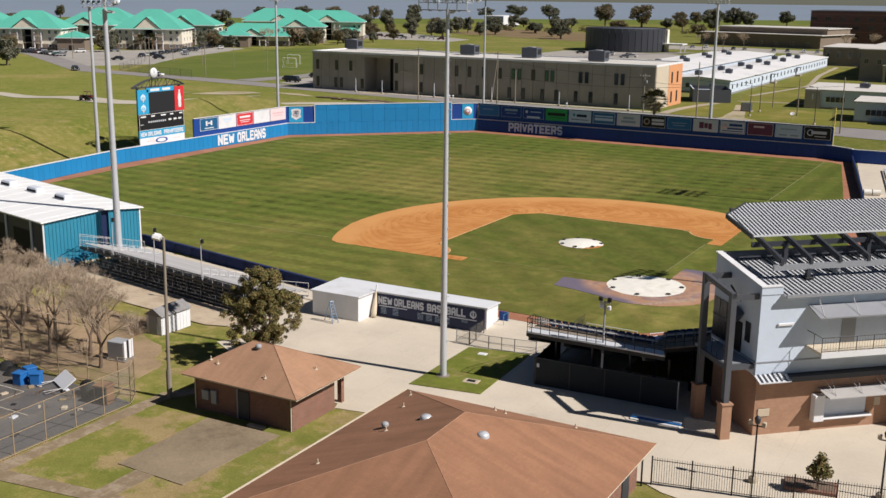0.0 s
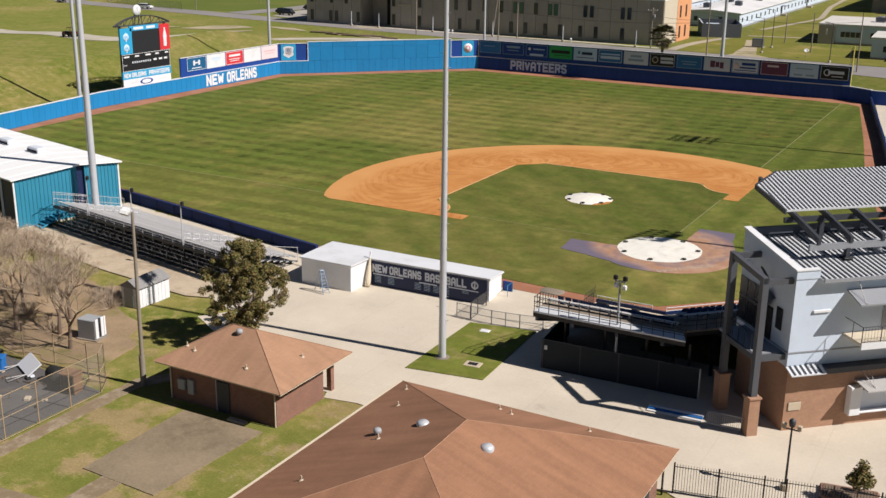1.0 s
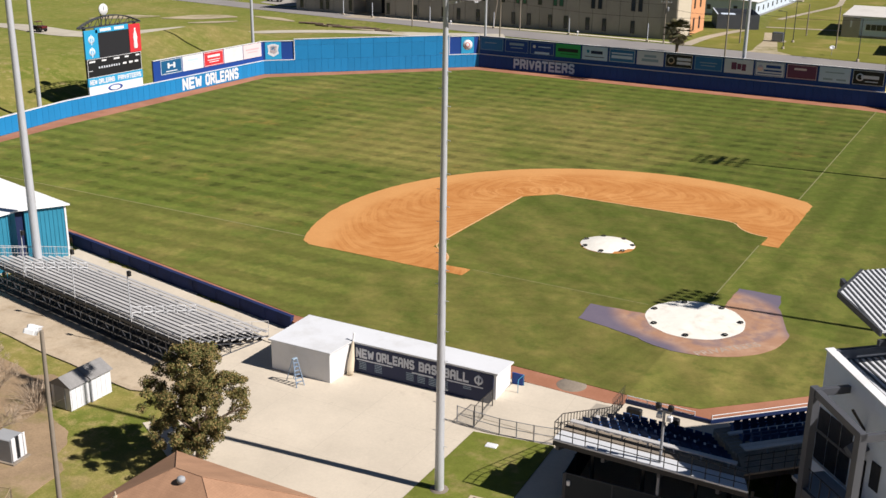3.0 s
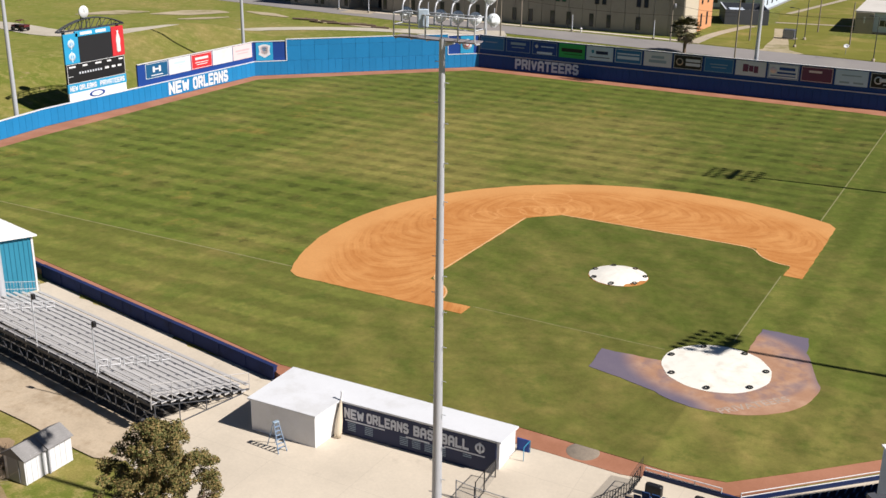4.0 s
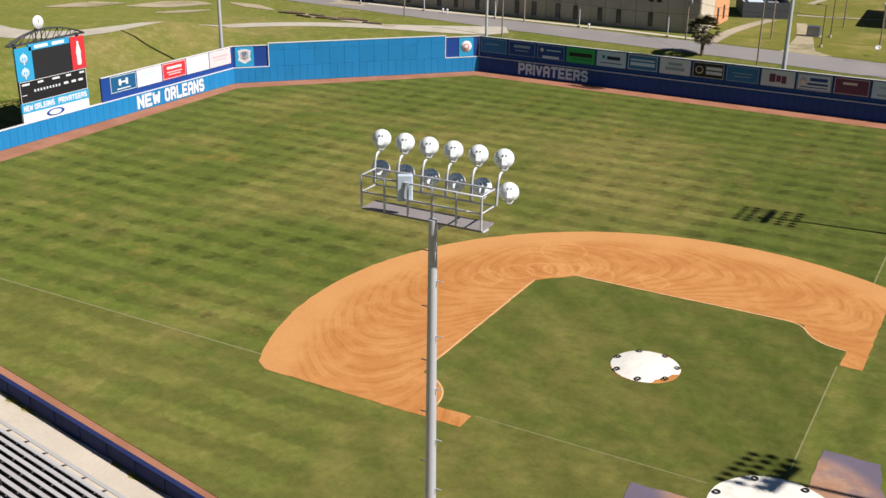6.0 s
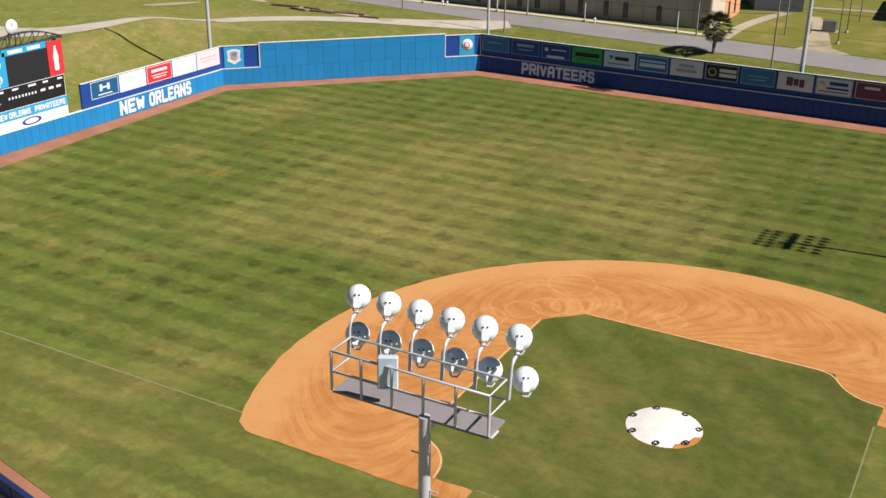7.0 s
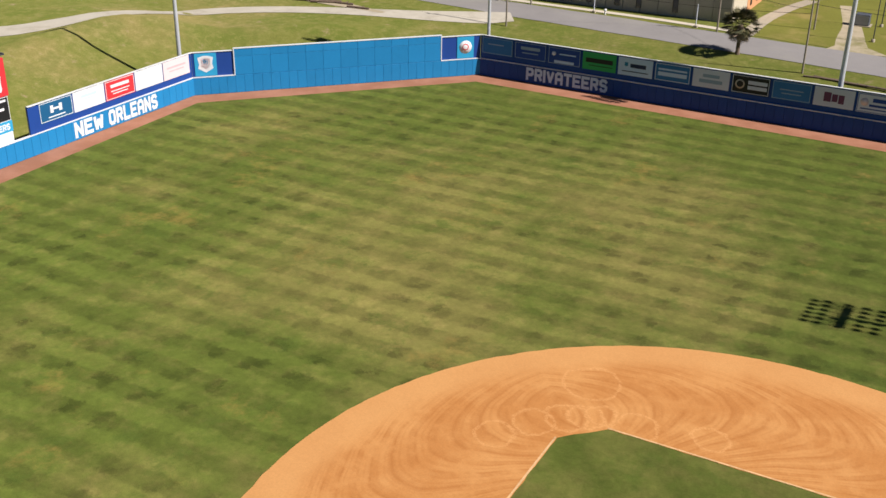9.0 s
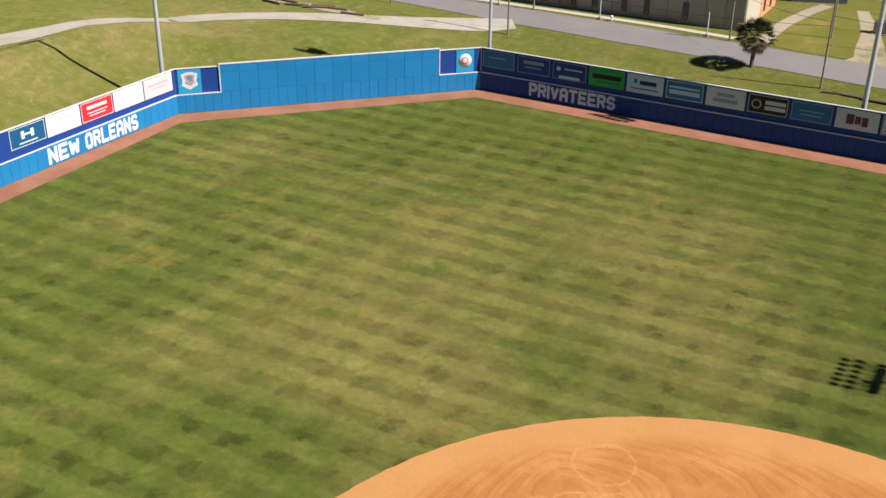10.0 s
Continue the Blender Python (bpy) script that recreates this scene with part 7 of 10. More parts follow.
# ---- grandstand behind home plate ----
def seat_mesh():
    b = Build()
    b.chamfer(-0.22, 0.22, -0.02, 0.40, 0.38, 0.44, 0.02)
    b.solid_slope(-0.22, 0.22, 0.36, 0.50, 0.42, 0.85, 0.05)
    b.box(-0.18, 0.18, 0.10, 0.16, 0.0, 0.38)
    return b.mesh("folding_seat", M_PLUMBLUE)


SEAT = seat_mesh()


def stand(m, length, deck, rows, dep, rise, z0, label, miter, single, end_side, walk_m):
    """A front deck and tiers rising away from the field; local x along, y away from the field; miter: -1 widens the start with depth, 1 the end."""
    t = thing("grandstand", m, label, "grandstand", "grandstand sections")
    D = deck + rows * dep
    ZT = z0 + rows * rise

    def span(y):
        return (-0.414 * y if miter < 0 else 0.0), (length + 0.414 * y if miter > 0 else length)

    def slab(y0, y1, za, zb, x_in=0.0):
        (a0, b0), (a1, b1) = span(y0), span(y1)
        return Build().prism([(a0, y0), (b0 - x_in, y0), (b1 - x_in, y1), (a1, y1)], za, zb)

    part("front_deck", slab(0, deck, z0 - 0.35, z0), M_PLAZA, t, "grey concrete front deck")
    for r in range(rows):
        y, z = deck + r * dep, z0 + (r + 1) * rise
        part("tier", slab(y, y + dep, z - rise - 0.2, z), M_PAD, t)
        part("tier_nosing", slab(y - 0.02, y, z - rise + 0.02, z), M_STEEL, t)
        a, b = span(y + 0.3)
        if r == rows - 1 or r % 4 == 3:
            part("bench", Build().chamfer(a + 0.3, b - 0.3, y + 0.2, y + 0.55, z + 0.36, z + 0.44, 0.02), M_ALU, t, "pale bench plank")
            for i in range(int((b - a) / 1.5)):
                part("bench_leg", Build().box(a + 0.7 + i * 1.5, a + 0.78 + i * 1.5, y + 0.3, y + 0.45, z, z + 0.36), M_STEEL, t)
        elif r in single:
            for i in range(int((b - a - 0.8) / 0.58)):
                part("seat", SEAT, None, t, m=pose(a + 0.6 + i * 0.58, y + 0.28, z))
        else:
            row = Build()
            for i in range(int((b - a - 0.8) / 0.58)):
                x = a + 0.6 + i * 0.58
                row.box(x - 0.22, x + 0.22, y + 0.26, y + 0.68, z + 0.38, z + 0.44).box(x - 0.22, x + 0.22, y + 0.64, y + 0.72, z + 0.44, z + 0.88).box(x - 0.05, x + 0.05, y + 0.4, y + 0.48, z, z + 0.38)
            tagged(part("seating", row, M_PLUMBLUE, t), kind="stuff")
    part("rear_walkway", slab(D, D + 1.2, ZT - 0.10, ZT), walk_m, t, "grey rear walkway")
    part("rear_beam", slab(D + 0.98, D + 1.18, ZT - 0.40, ZT - 0.10), M_BLACK, t)
    a, b = span(D + 1.15)
    y = D + 1.12
    for i in range(int((b - a) / 0.75) + 1):
        x = min(a + i * 0.75 + 0.03, b)
        part("rail_post", Build().tube((x, y, ZT), (x, y, ZT + 1.15), 0.03, n=5), M_BLACK, t)
        part("support_post", Build().box(x - 0.08, x + 0.08, D - 0.4, D - 0.2, -0.9, ZT - 0.75), M_BLACK, t) if i % 4 == 0 else None
    for dz in (0.35, 0.7, 1.05):
        part("rear_rail", Build().tube((a, y, ZT + dz), (b, y, ZT + dz), 0.025, n=6), M_BLACK, t)
    for i in range(int((b - a) / 3.2) + 1):
        x = min(a + i * 3.2 + 1.6, b - 0.2)
        part("raker_beam", Build().solid_slope(x - 0.1, x + 0.1, deck + 0.2, D + 1.0, z0 - 0.6, ZT - 0.75, 0.35), M_DSTEEL, t)
    xe = length - 0.04 if end_side else 0.04
    part("side_plate", Build().solid_slope(xe - 0.03, xe + 0.03, deck, D, z0 - 0.45, ZT - 0.45, 0.42), M_DSTEEL, t)
    for dz in (0.5, 1.05):
        part("side_rail", Build().pipe([(xe, deck * 0.25, z0 + dz), (xe, deck, z0 + dz), (xe, D, ZT + dz), (xe, D + 1.12, ZT + dz)], 0.025), M_BLACK, t)
    for i in range(25):
        yy = deck * 0.25 + (D + 1.1 - deck * 0.25) * i / 24
        zz = z0 + max(0.0, min(1.0, (yy - deck) / (D - deck))) * (ZT - z0)
        part("side_rail_post", Build().tube((xe, yy, zz), (xe, yy, zz + 1.05), 0.025, n=5), M_BLACK, t)
    part("side_screen", Build().box(xe - 0.015, xe + 0.015, 0.3, deck * 0.9, z0 + 0.05, z0 + 1.5), M_NET, t, "dark wire screen panel")
    part("front_wall", Build().box(0, length, -0.16, 0.0, -0.9, z0 + 0.25), M_NAVY, t, "navy padded front wall")
    for dz in (0.3, 0.55):
        part("front_rail", Build().tube((1.1, -0.08, z0 + dz), (length - 0.1, -0.08, z0 + dz), 0.03, n=6), M_WHITE, t, "white front rail")
    for x in (1.1, 2.7, 4.3, length - 0.1):
        part("front_rail_post", Build().tube((x, -0.08, z0 + 0.2), (x, -0.08, z0 + 0.58), 0.03, n=5), M_WHITE, t)
    return t


# the third-base wing runs along x, the middle section faces the plate
# walk_m: sun put into the wing's walkway colour, shade into the middle's
wing = stand(pose(6.2, -18.4, 0, 0, 0, 180), 5.8, 3.0, 8, 1.03, 0.405, 0.2, "concrete and steel grandstand wing with navy seats", -1, (1, 2, 4, 5, 6), True, M_ROOFG)
mid = stand(pose(20.2, -4.4, 0, 0, 0, 225), 19.8, 1.2, 9, 0.94, 0.36, 0.2, "shaded grandstand section with navy seats facing home plate", 1, (0, 1, 2), False, M_PAD)
for x, y, w_ in ((1.65, -20.2, 0.50), (4.35, -20.2, 0.30)):
    cb = thing("camera_stand_box", pose(x, y, 0.2), "black padded equipment box on the stand's front deck", "equipment box", "equipment boxes on the stand")
    part("body", Build().chamfer(-w_, w_, -0.2, 0.2, 0.1, 0.75, 0.06), M_BLACK, cb)
    for s in (-w_ + 0.12, w_ - 0.12):
        part("foot", Build().box(s - 0.05, s + 0.05, -0.15, 0.15, 0, 0.1), M_STEEL, cb)


def net_post(x, y, h):
    t = thing("stand_lamp_post", pose(x, y, GZ), "thin grey lamp post with four small floodlights", "lamp post")
    part("post", Build().tube((0, 0, 0), (0, 0, h), 0.10, 0.07, 10), M_STEEL, t)
    part("crossbar", Build().box(-0.38, 0.38, -0.05, 0.05, h - 0.1, h), M_STEEL, t)
    for x_, z_, m_ in ((-0.34, 0.05, M_BLACK), (0.34, 0.05, M_BLACK), (-0.26, -0.50, M_WHITE), (0.32, -0.58, M_WHITE)):
        l_ = part("floodlight", Build().chamfer(x_ - 0.15, x_ + 0.15, -0.12, 0.12, h + z_, h + z_ + 0.30, 0.05), m_, t)
        part("bracket", Build().tube((x_, 0, h - 0.3), (x_, 0, h + z_), 0.03, n=5), M_STEEL, l_)


net_post(6.45, -30.3, 7.4)

# dark windscreen wall along the plaza, with its frame
ws = thing("windscreen_fence", pose(1.2, -30.65, GZ, 0, 0, 2.5), "tall fence covered with dark windscreen cloth", "fence")
for i in range(5):
    part("post", Build().tube((i * 2.78, 0, 0), (i * 2.78, 0, 2.25), 0.05, n=8), M_GALV if i == 4 else M_DSTEEL, ws)
    if i < 4:
        part("cloth", Build().box(i * 2.78 + 0.05, i * 2.78 + 2.73, -0.02, 0.02, 0.03, 2.18), M_SCREEN, ws)
part("top_rail", Build().tube((0, 0, 2.22), (11.12, 0, 2.22), 0.035, n=6), M_DSTEEL, ws)
part("switch_box", Build().chamfer(0.12, 0.32, -0.12, -0.02, 1.5, 1.8, 0.02), M_WHITE, ws)
wr = thing("windscreen_return", pose(1.2, -30.65, GZ, 0, 0, 96), "dark windscreen cloth on the side of the stand", "fence")
for i in range(3):
    part("post", Build().tube((i * 2.3, 0.1, 0), (i * 2.3, 0.1, 2.2), 0.05, n=8), M_DSTEEL, wr)
    part("cloth", Build().box(i * 2.3 + 0.05, i * 2.3 + 2.25, 0.08, 0.12, 0.03, 2.1), M_SCREEN, wr)


# ---- barricade, picket fences, railings ----
def barricade(x, y, ang, label):
    t = thing("crowd_barrier", pose(x, y, GZ + 0.03, 0, 0, ang), label, "barrier", "crowd barriers")
    part("frame", Build().pipe([(0, 0, 0.2), (0, 0, 1.05), (2.3, 0, 1.05), (2.3, 0, 0.2), (0, 0, 0.2)], 0.025), M_ALU, t)
    for i in range(1, 18):
        part("bar", Build().tube((i * 0.128, 0, 0.2), (i * 0.128, 0, 1.05), 0.011, n=4), M_ALU, t)
    for x_ in (0.25, 2.05):
        part("foot", Build().tube((x_, -0.3, 0.02), (x_, 0.3, 0.02), 0.025, n=5), M_ALU, t)


barricade(13.85, -33.7, 1, "grey steel crowd barrier beside the brick pier")
fl = thing("folded_barriers", pose(9.9, -33.6, GZ + 0.03, 0, 0, 3), "pale folded table tops and blue poles lying on the pavement", "folded barriers")
for i, m_ in enumerate((M_WHITE, M_BIN, M_WHITE)):
    part("panel", Build().chamfer(0, 3.6, i * 0.26, i * 0.26 + 0.2, 0.02 + i * 0.05, 0.1 + i * 0.06, 0.02), m_, fl)


def picket_fence(pts, h, gap, label, rail_m, name="iron_fence"):
    t = thing(name, pose(pts[0][0], pts[0][1], GZ + 0.03), label, "fence")
    o = Vector(pts[0])
    for a, b in zip(pts, pts[1:]):
        a, b = Vector(a) - o, Vector(b) - o
        L = (b - a).length
        d = (b - a) / L
        for z in (0.2, h - 0.18):
            part("rail", Build().tube((a.x, a.y, z), (b.x, b.y, z), 0.025, n=5), rail_m, t)
        k = int(L / gap)
        for i in range(k + 1):
            p = a + d * min(i * gap, L)
            if i % int(2.4 / gap) == 0:
                part("post", Build().box(p.x - 0.04, p.x + 0.04, p.y - 0.04, p.y + 0.04, 0, h + 0.06), rail_m, t)
            else:
                part("picket", Build().tube((p.x, p.y, 0.1), (p.x, p.y, h), 0.013, n=4), rail_m, t)


picket_fence([(14.6, -42.9), (20.4, -41.6), (29.0, -39.6)], 1.85, 0.15, "black iron picket fence on the plaza", M_BLACK)


def chain_fence(name, pts, z, h, post_gap, label, mesh=True, post_m=None, mid=True):
    t = thing(name, pose(pts[0][0], pts[0][1], z), label, "fence", "chain-link fences")
    o = Vector(pts[0])
    pm = post_m or M_GALV
    for a, b in zip(pts, pts[1:]):
        a, b = Vector(a) - o, Vector(b) - o
        L = (b - a).length
        k = max(1, round(L / post_gap))
        for i in range(k + 1):
            p = a + (b - a) * i / k
            part("post", Build().tube((p.x, p.y, 0), (p.x, p.y, h), 0.04, n=7), pm, t)
        for zz in ((0.06, h * 0.5, h - 0.03) if mid else (0.06, h - 0.03)):
            part("rail", Build().tube((a.x, a.y, zz), (b.x, b.y, zz), 0.026, n=5), pm, t)
        if mesh:
            bb = Build()
            bb.face([(a.x, a.y, 0.05), (b.x, b.y, 0.05), (b.x, b.y, h - 0.03), (a.x, a.y, h - 0.03)])
            part("wire_mesh", bb, M_LINK, t)
    return t


chain_fence("court_fence", [(-22.3, -65.0), (-22.4, -49.6)], GZ, 2.9, 2.55, "weathered chain-link fence round the old court", post_m=M_RUST)
chain_fence("court_fence", [(-24.6, -48.6), (-42.0, -47.4)], GZ, 2.7, 3.4, "weathered chain-link fence behind the old court", post_m=M_RUST)
chain_fence("court_gate", [(-22.4, -49.6), (-23.4, -48.2), (-24.6, -48.6)], GZ, 2.9, 1.3, "chain-link gate frame at the court's corner", post_m=M_RUST)
chain_fence("island_railing", [(-8.9, -24.8), (-7.6, -24.95), (-5.7, -25.0), (-3.4, -24.7), (-1.6, -24.3)], GZ + 0.03, 1.2, 1.5, "low grey wire railing at the edge of the plaza", post_m=M_STEEL, mid=True)
chain_fence("island_gate", [(-7.6, -24.85), (-7.7, -23.5), (-7.7, -22.0)], GZ + 0.03, 1.5, 1.2, "open black gate beside the dugout", post_m=M_BLACK, mid=False)

# ---- court clutter ----
bench = thing("wooden_cabinet", pose(-24.2, -50.4, GZ + 0.03, 0, 0, 10), "brown wooden cabinet standing on the court", "cabinet")
part("body", Build().chamfer(-0.55, 0.55, -0.45, 0.45, 0.05, 1.35, 0.04), M_CUPB, bench)
part("top", Build().chamfer(-0.65, 0.65, -0.55, 0.55, 1.35, 1.45, 0.03), M_CUPB, bench)
part("door", Build().chamfer(-0.45, 0.45, -0.49, -0.45, 0.15, 1.25, 0.02), M_DARK, bench)
tyre_h = thing("black_drum", pose(-26.3, -49.9, GZ + 0.03), "black plastic drum lying beside the cabinet", "drum")
part("body", Build().lathe([(0, -0.6), (0.5, -0.6), (0.55, -0.4), (0.55, 0.4), (0.5, 0.6), (0, 0.6)], 18, pose(0, 0, 0.55, 90, 0, 70)), M_RUBBER, tyre_h)
for x, y, a in ((-32.6, -50.9, 10), (-31.5, -50.3, 30), (-32.9, -49.7, -15)):
    bn = thing("blue_bin", pose(x, y, GZ + 0.03, 0, 0, a), "blue plastic bin on the old court", "bin", "blue bins")
    part("body", Build().chamfer(-0.4, 0.4, -0.4, 0.4, 0, 0.85, 0.06), M_BIN, bn)
    part("lid", Build().chamfer(-0.44, 0.44, -0.44, 0.44, 0.85, 0.95, 0.03), M_BIN, bn)
tb = thing("tipped_table", pose(-29.6, -49.9, GZ + 0.03, 0, 0, -25), "white folding table tipped on its side", "table")
part("top", Build().chamfer(-1.3, 1.3, -0.04, 0.04, 0, 1.2, 0.02), M_WHITE, tb, m=pose(0, 0, 0.12, -55))
for x in (-1.0, 1.0):
    part("leg", Build().pipe([(x, 0, 0.2), (x + 0.3, -1.3, 0.1), (x - 0.3, -1.3, 0.1), (x, 0, 0.2)], 0.03), M_ALU, tb)
for x, y, a in ((-33.8, -49.2, 0), (-34.9, -49.6, 40), (-36.4, -49.0, 10)):
    bag = thing("dark_tarp_heap", pose(x, y, GZ + 0.02, 0, 0, a), "heap of dark tarpaulin on the court", "tarpaulin", "dark heaps on the court")
    b = Build()
    n = 14
    pts = [(0, 0, 0.62)] + [(math.cos(2 * math.pi * i / n) * (0.45 + 0.1 * math.sin(i * 2.1)), math.sin(2 * math.pi * i / n) * 0.42, 0.42 + 0.1 * math.sin(i * 3.3)) for i in range(n)] + [(math.cos(2 * math.pi * i / n) * (0.85 + 0.1 * math.sin(i * 1.7)), math.sin(2 * math.pi * i / n) * 0.8, 0.0) for i in range(n)]
    b.solid(pts, [(0, 1 + i, 1 + (i + 1) % n) for i in range(n)] + [(1 + i, 1 + n + i, 1 + n + (i + 1) % n, 1 + (i + 1) % n) for i in range(n)], True)
    part("cloth", b, M_RUBBER, bag)


# scraps and broken branches strewn by the court fence
rng = random.Random(77)
for k in range(46):
    x, y = rng.uniform(-34, -23.4), rng.uniform(-58, -49.2)
    if rng.random() < 0.45:
        y = rng.uniform(-52.0, -49.0)
    if rng.random() < 0.55:
        sc = thing("litter_scrap", pose(x, y, GZ + 0.022, 0, 0, rng.uniform(0, 360)), "pale scrap lying on the old court", "litter", "scraps on the court")
        w_, d_ = rng.uniform(0.12, 0.45), rng.uniform(0.08, 0.3)
        part("sheet", Build().chamfer(-w_, w_, -d_, d_, 0, rng.uniform(0.04, 0.16), 0.02), rng.choice((M_GREYSIGN, M_TAUPE, M_RUBBER, M_LITTER)), sc)
    else:
        br = thing("fallen_branch", pose(x, y, GZ + 0.022, 0, 0, rng.uniform(0, 360)), "broken bare branch lying on the old court", "branch", "fallen branches")
        L_ = rng.uniform(0.6, 1.8)
        stick = Build().tube((-L_ / 2, 0, 0.03), (L_ / 2, 0.1, 0.12), 0.03, 0.012, 5)
        for q in range(3):
            u = rng.uniform(-0.3, 0.4) * L_
            stick.tube((u, 0.05, 0.06), (u + 0.35, rng.choice((-0.35, 0.4)), 0.2), 0.015, 0.006, 4)
        part("stick", stick, M_BARK, br)


# ---- shed, utility cabinet, lamp pole ----
def shed():
    t = thing("garden_shed", pose(-31.8, -37.0, GZ), "white shed with a grey shingled gable roof", "shed")
    for k, (y0, y1, dx) in enumerate(((0.4, 2.1, 0.0), (2.1, 3.9, 0.12))):
        b = Build().box(-1.75, dx, y0, y1, 0, 1.68)
        part("body", b, M_WHITE, t)
        r = Build()
        w0, w1 = -1.95, dx + 0.2
        xm, zr_ = (w0 + w1) / 2, 2.3
        r.solid([(w0, y0 - 0.1, 1.66), (w1, y0 - 0.1, 1.66), (xm, y0 - 0.1, zr_), (w0, y1 + 0.1, 1.66), (w1, y1 + 0.1, 1.66), (xm, y1 + 0.1, zr_)], [(0, 1, 2), (5, 4, 3), (1, 4, 5, 2), (0, 2, 5, 3), (0, 3, 4, 1)])
        part("roof", r, M_SHINGG, t, m=pose(0, 0, 0.03 + 0.06 * k))
        for i in range(int((y1 - y0) / 0.4)):
            part("siding_rib", Build().box(dx, dx + 0.03, y0 + 0.1 + i * 0.4, y0 + 0.14 + i * 0.4, 0.05, 1.8), M_WHITE, t)
    part("downpipe", Build().tube((0.14, 2.1, 0), (0.14, 2.1, 1.85), 0.05, n=6), M_STEEL, t)
    part("end_door", Build().chamfer(-1.45, -0.45, 0.34, 0.39, 0.05, 1.75, 0.02), M_STEEL, t)


shed()
ub = thing("utility_cabinet", pose(-30.3, -42.8, GZ, 0, 0, 8), "grey-white electrical cabinet with open door leaves", "utility cabinet")
part("body", Build().chamfer(-0.9, 0.7, -0.6, 0.6, 0.1, 1.6, 0.04), M_GREYCAB, ub)
part("plinth", Build().chamfer(-1.0, 0.9, -0.75, 0.75, 0, 0.1, 0.02), M_PAD, ub)
for y0, y1 in ((-0.58, -0.25), (0.05, 0.35), (0.4, 0.58)):
    part("door", Build().chamfer(0.71, 0.78, y0, y1, 0.2, 1.7, 0.02), M_WHITE, ub)
part("dark_gap", Build().box(0.70, 0.72, -0.24, 0.04, 0.2, 1.7), M_DARK, ub)


def twin_lamp():
    t = thing("yard_lamp_pole", pose(-20.9, -47.2, GZ), "grey wooden lamp pole with two white floodlights", "lamp post")
    part("pole", Build().tube((0, 0, 0), (0.15, 0, 12.2), 0.15, 0.10, 10), M_POLE, t)
    part("base_sleeve", Build().tube((0, 0, 0), (0, 0, 2.2), 0.20, 0.20, 10), M_POLE, t)
    for x, y in ((-0.45, 0.1), (-0.2, -0.35)):
        l_ = part("floodlight", Build().chamfer(-0.28, 0.28, -0.42, 0.42, -0.14, 0.14, 0.06), M_WHITE, t, "white floodlight head", pose(x, y, 12.2, -25, 15, 30))
        part("visor", Build().box(-0.28, 0.28, 0.36, 0.55, 0.10, 0.14), M_WHITE, l_)
    part("conduit", Build().tube((0.14, 0, 0.5), (0.10, 0, 11.5), 0.03, n=5), M_GALV, t)


twin_lamp()


def plaza_lamp(x, y):
    t = thing("plaza_lamp", pose(x, y, GZ + 0.03), "black lamp post with a lantern head on a concrete foot", "lamp post", "plaza lamps")
    part("foot", Build().lathe([(0.28, 0), (0.28, 0.3), (0.22, 0.36), (0, 0.36)], 14), M_WALK, t)
    part("post", Build().tube((0, 0, 0.3), (0, 0, 3.9), 0.07, 0.05, 10), M_BLACK, t)
    part("lantern", Build().lathe([(0.07, 3.85), (0.16, 3.95), (0.20, 4.2), (0.17, 4.3), (0.05, 4.4), (0, 4.41)], 12), M_DSTEEL, t)
    part("crossbar", Build().box(-0.45, 0.45, -0.03, 0.03, 3.7, 3.77), M_BLACK, t)
    for s in (-0.42, 0.42):
        part("lamp_head", Build().chamfer(s - 0.12, s + 0.12, -0.12, 0.12, 3.77, 4.05, 0.03), M_TAUPE, t)


plaza_lamp(19.95, -39.3)
plaza_lamp(27.2, -37.6)


# ---- trees ----
def leaf_mesh(name, blobs, count, size, material, seed):
    """Small bent leaves scattered through several uneven clumps."""
    rng = np.random.default_rng(seed)
    b = Build()
    total = sum(r ** 2 for *_, r in blobs)
    for cx, cy, cz, r in blobs:
        for _ in range(int(count * r * r / total)):
            d = rng.normal(size=3)
            d /= np.linalg.norm(d)
            p = np.array((cx, cy, cz)) + d * r * (rng.random() ** 0.45) * np.array((1, 1, 0.85))
            nrm = d * 0.6 + rng.normal(size=3) * 0.7 + np.array((0, 0, 0.3))
            nrm /= np.linalg.norm(nrm)
            u = np.cross(nrm, rng.normal(size=3))
            u /= np.linalg.norm(u)
            v = np.cross(nrm, u)
            s_ = size * (0.6 + 0.8 * rng.random())
            b.solid([p - u * s_, p - v * s_ * 0.6 + nrm * s_ * 0.15, p + u * s_, p + v * s_ * 0.6 + nrm * s_ * 0.15], ((0, 1, 2, 3),))
    me = bpy.data.meshes.new(name)
    me.from_pydata(b.v, [], b.f)
    me.materials.append(material)
    return me


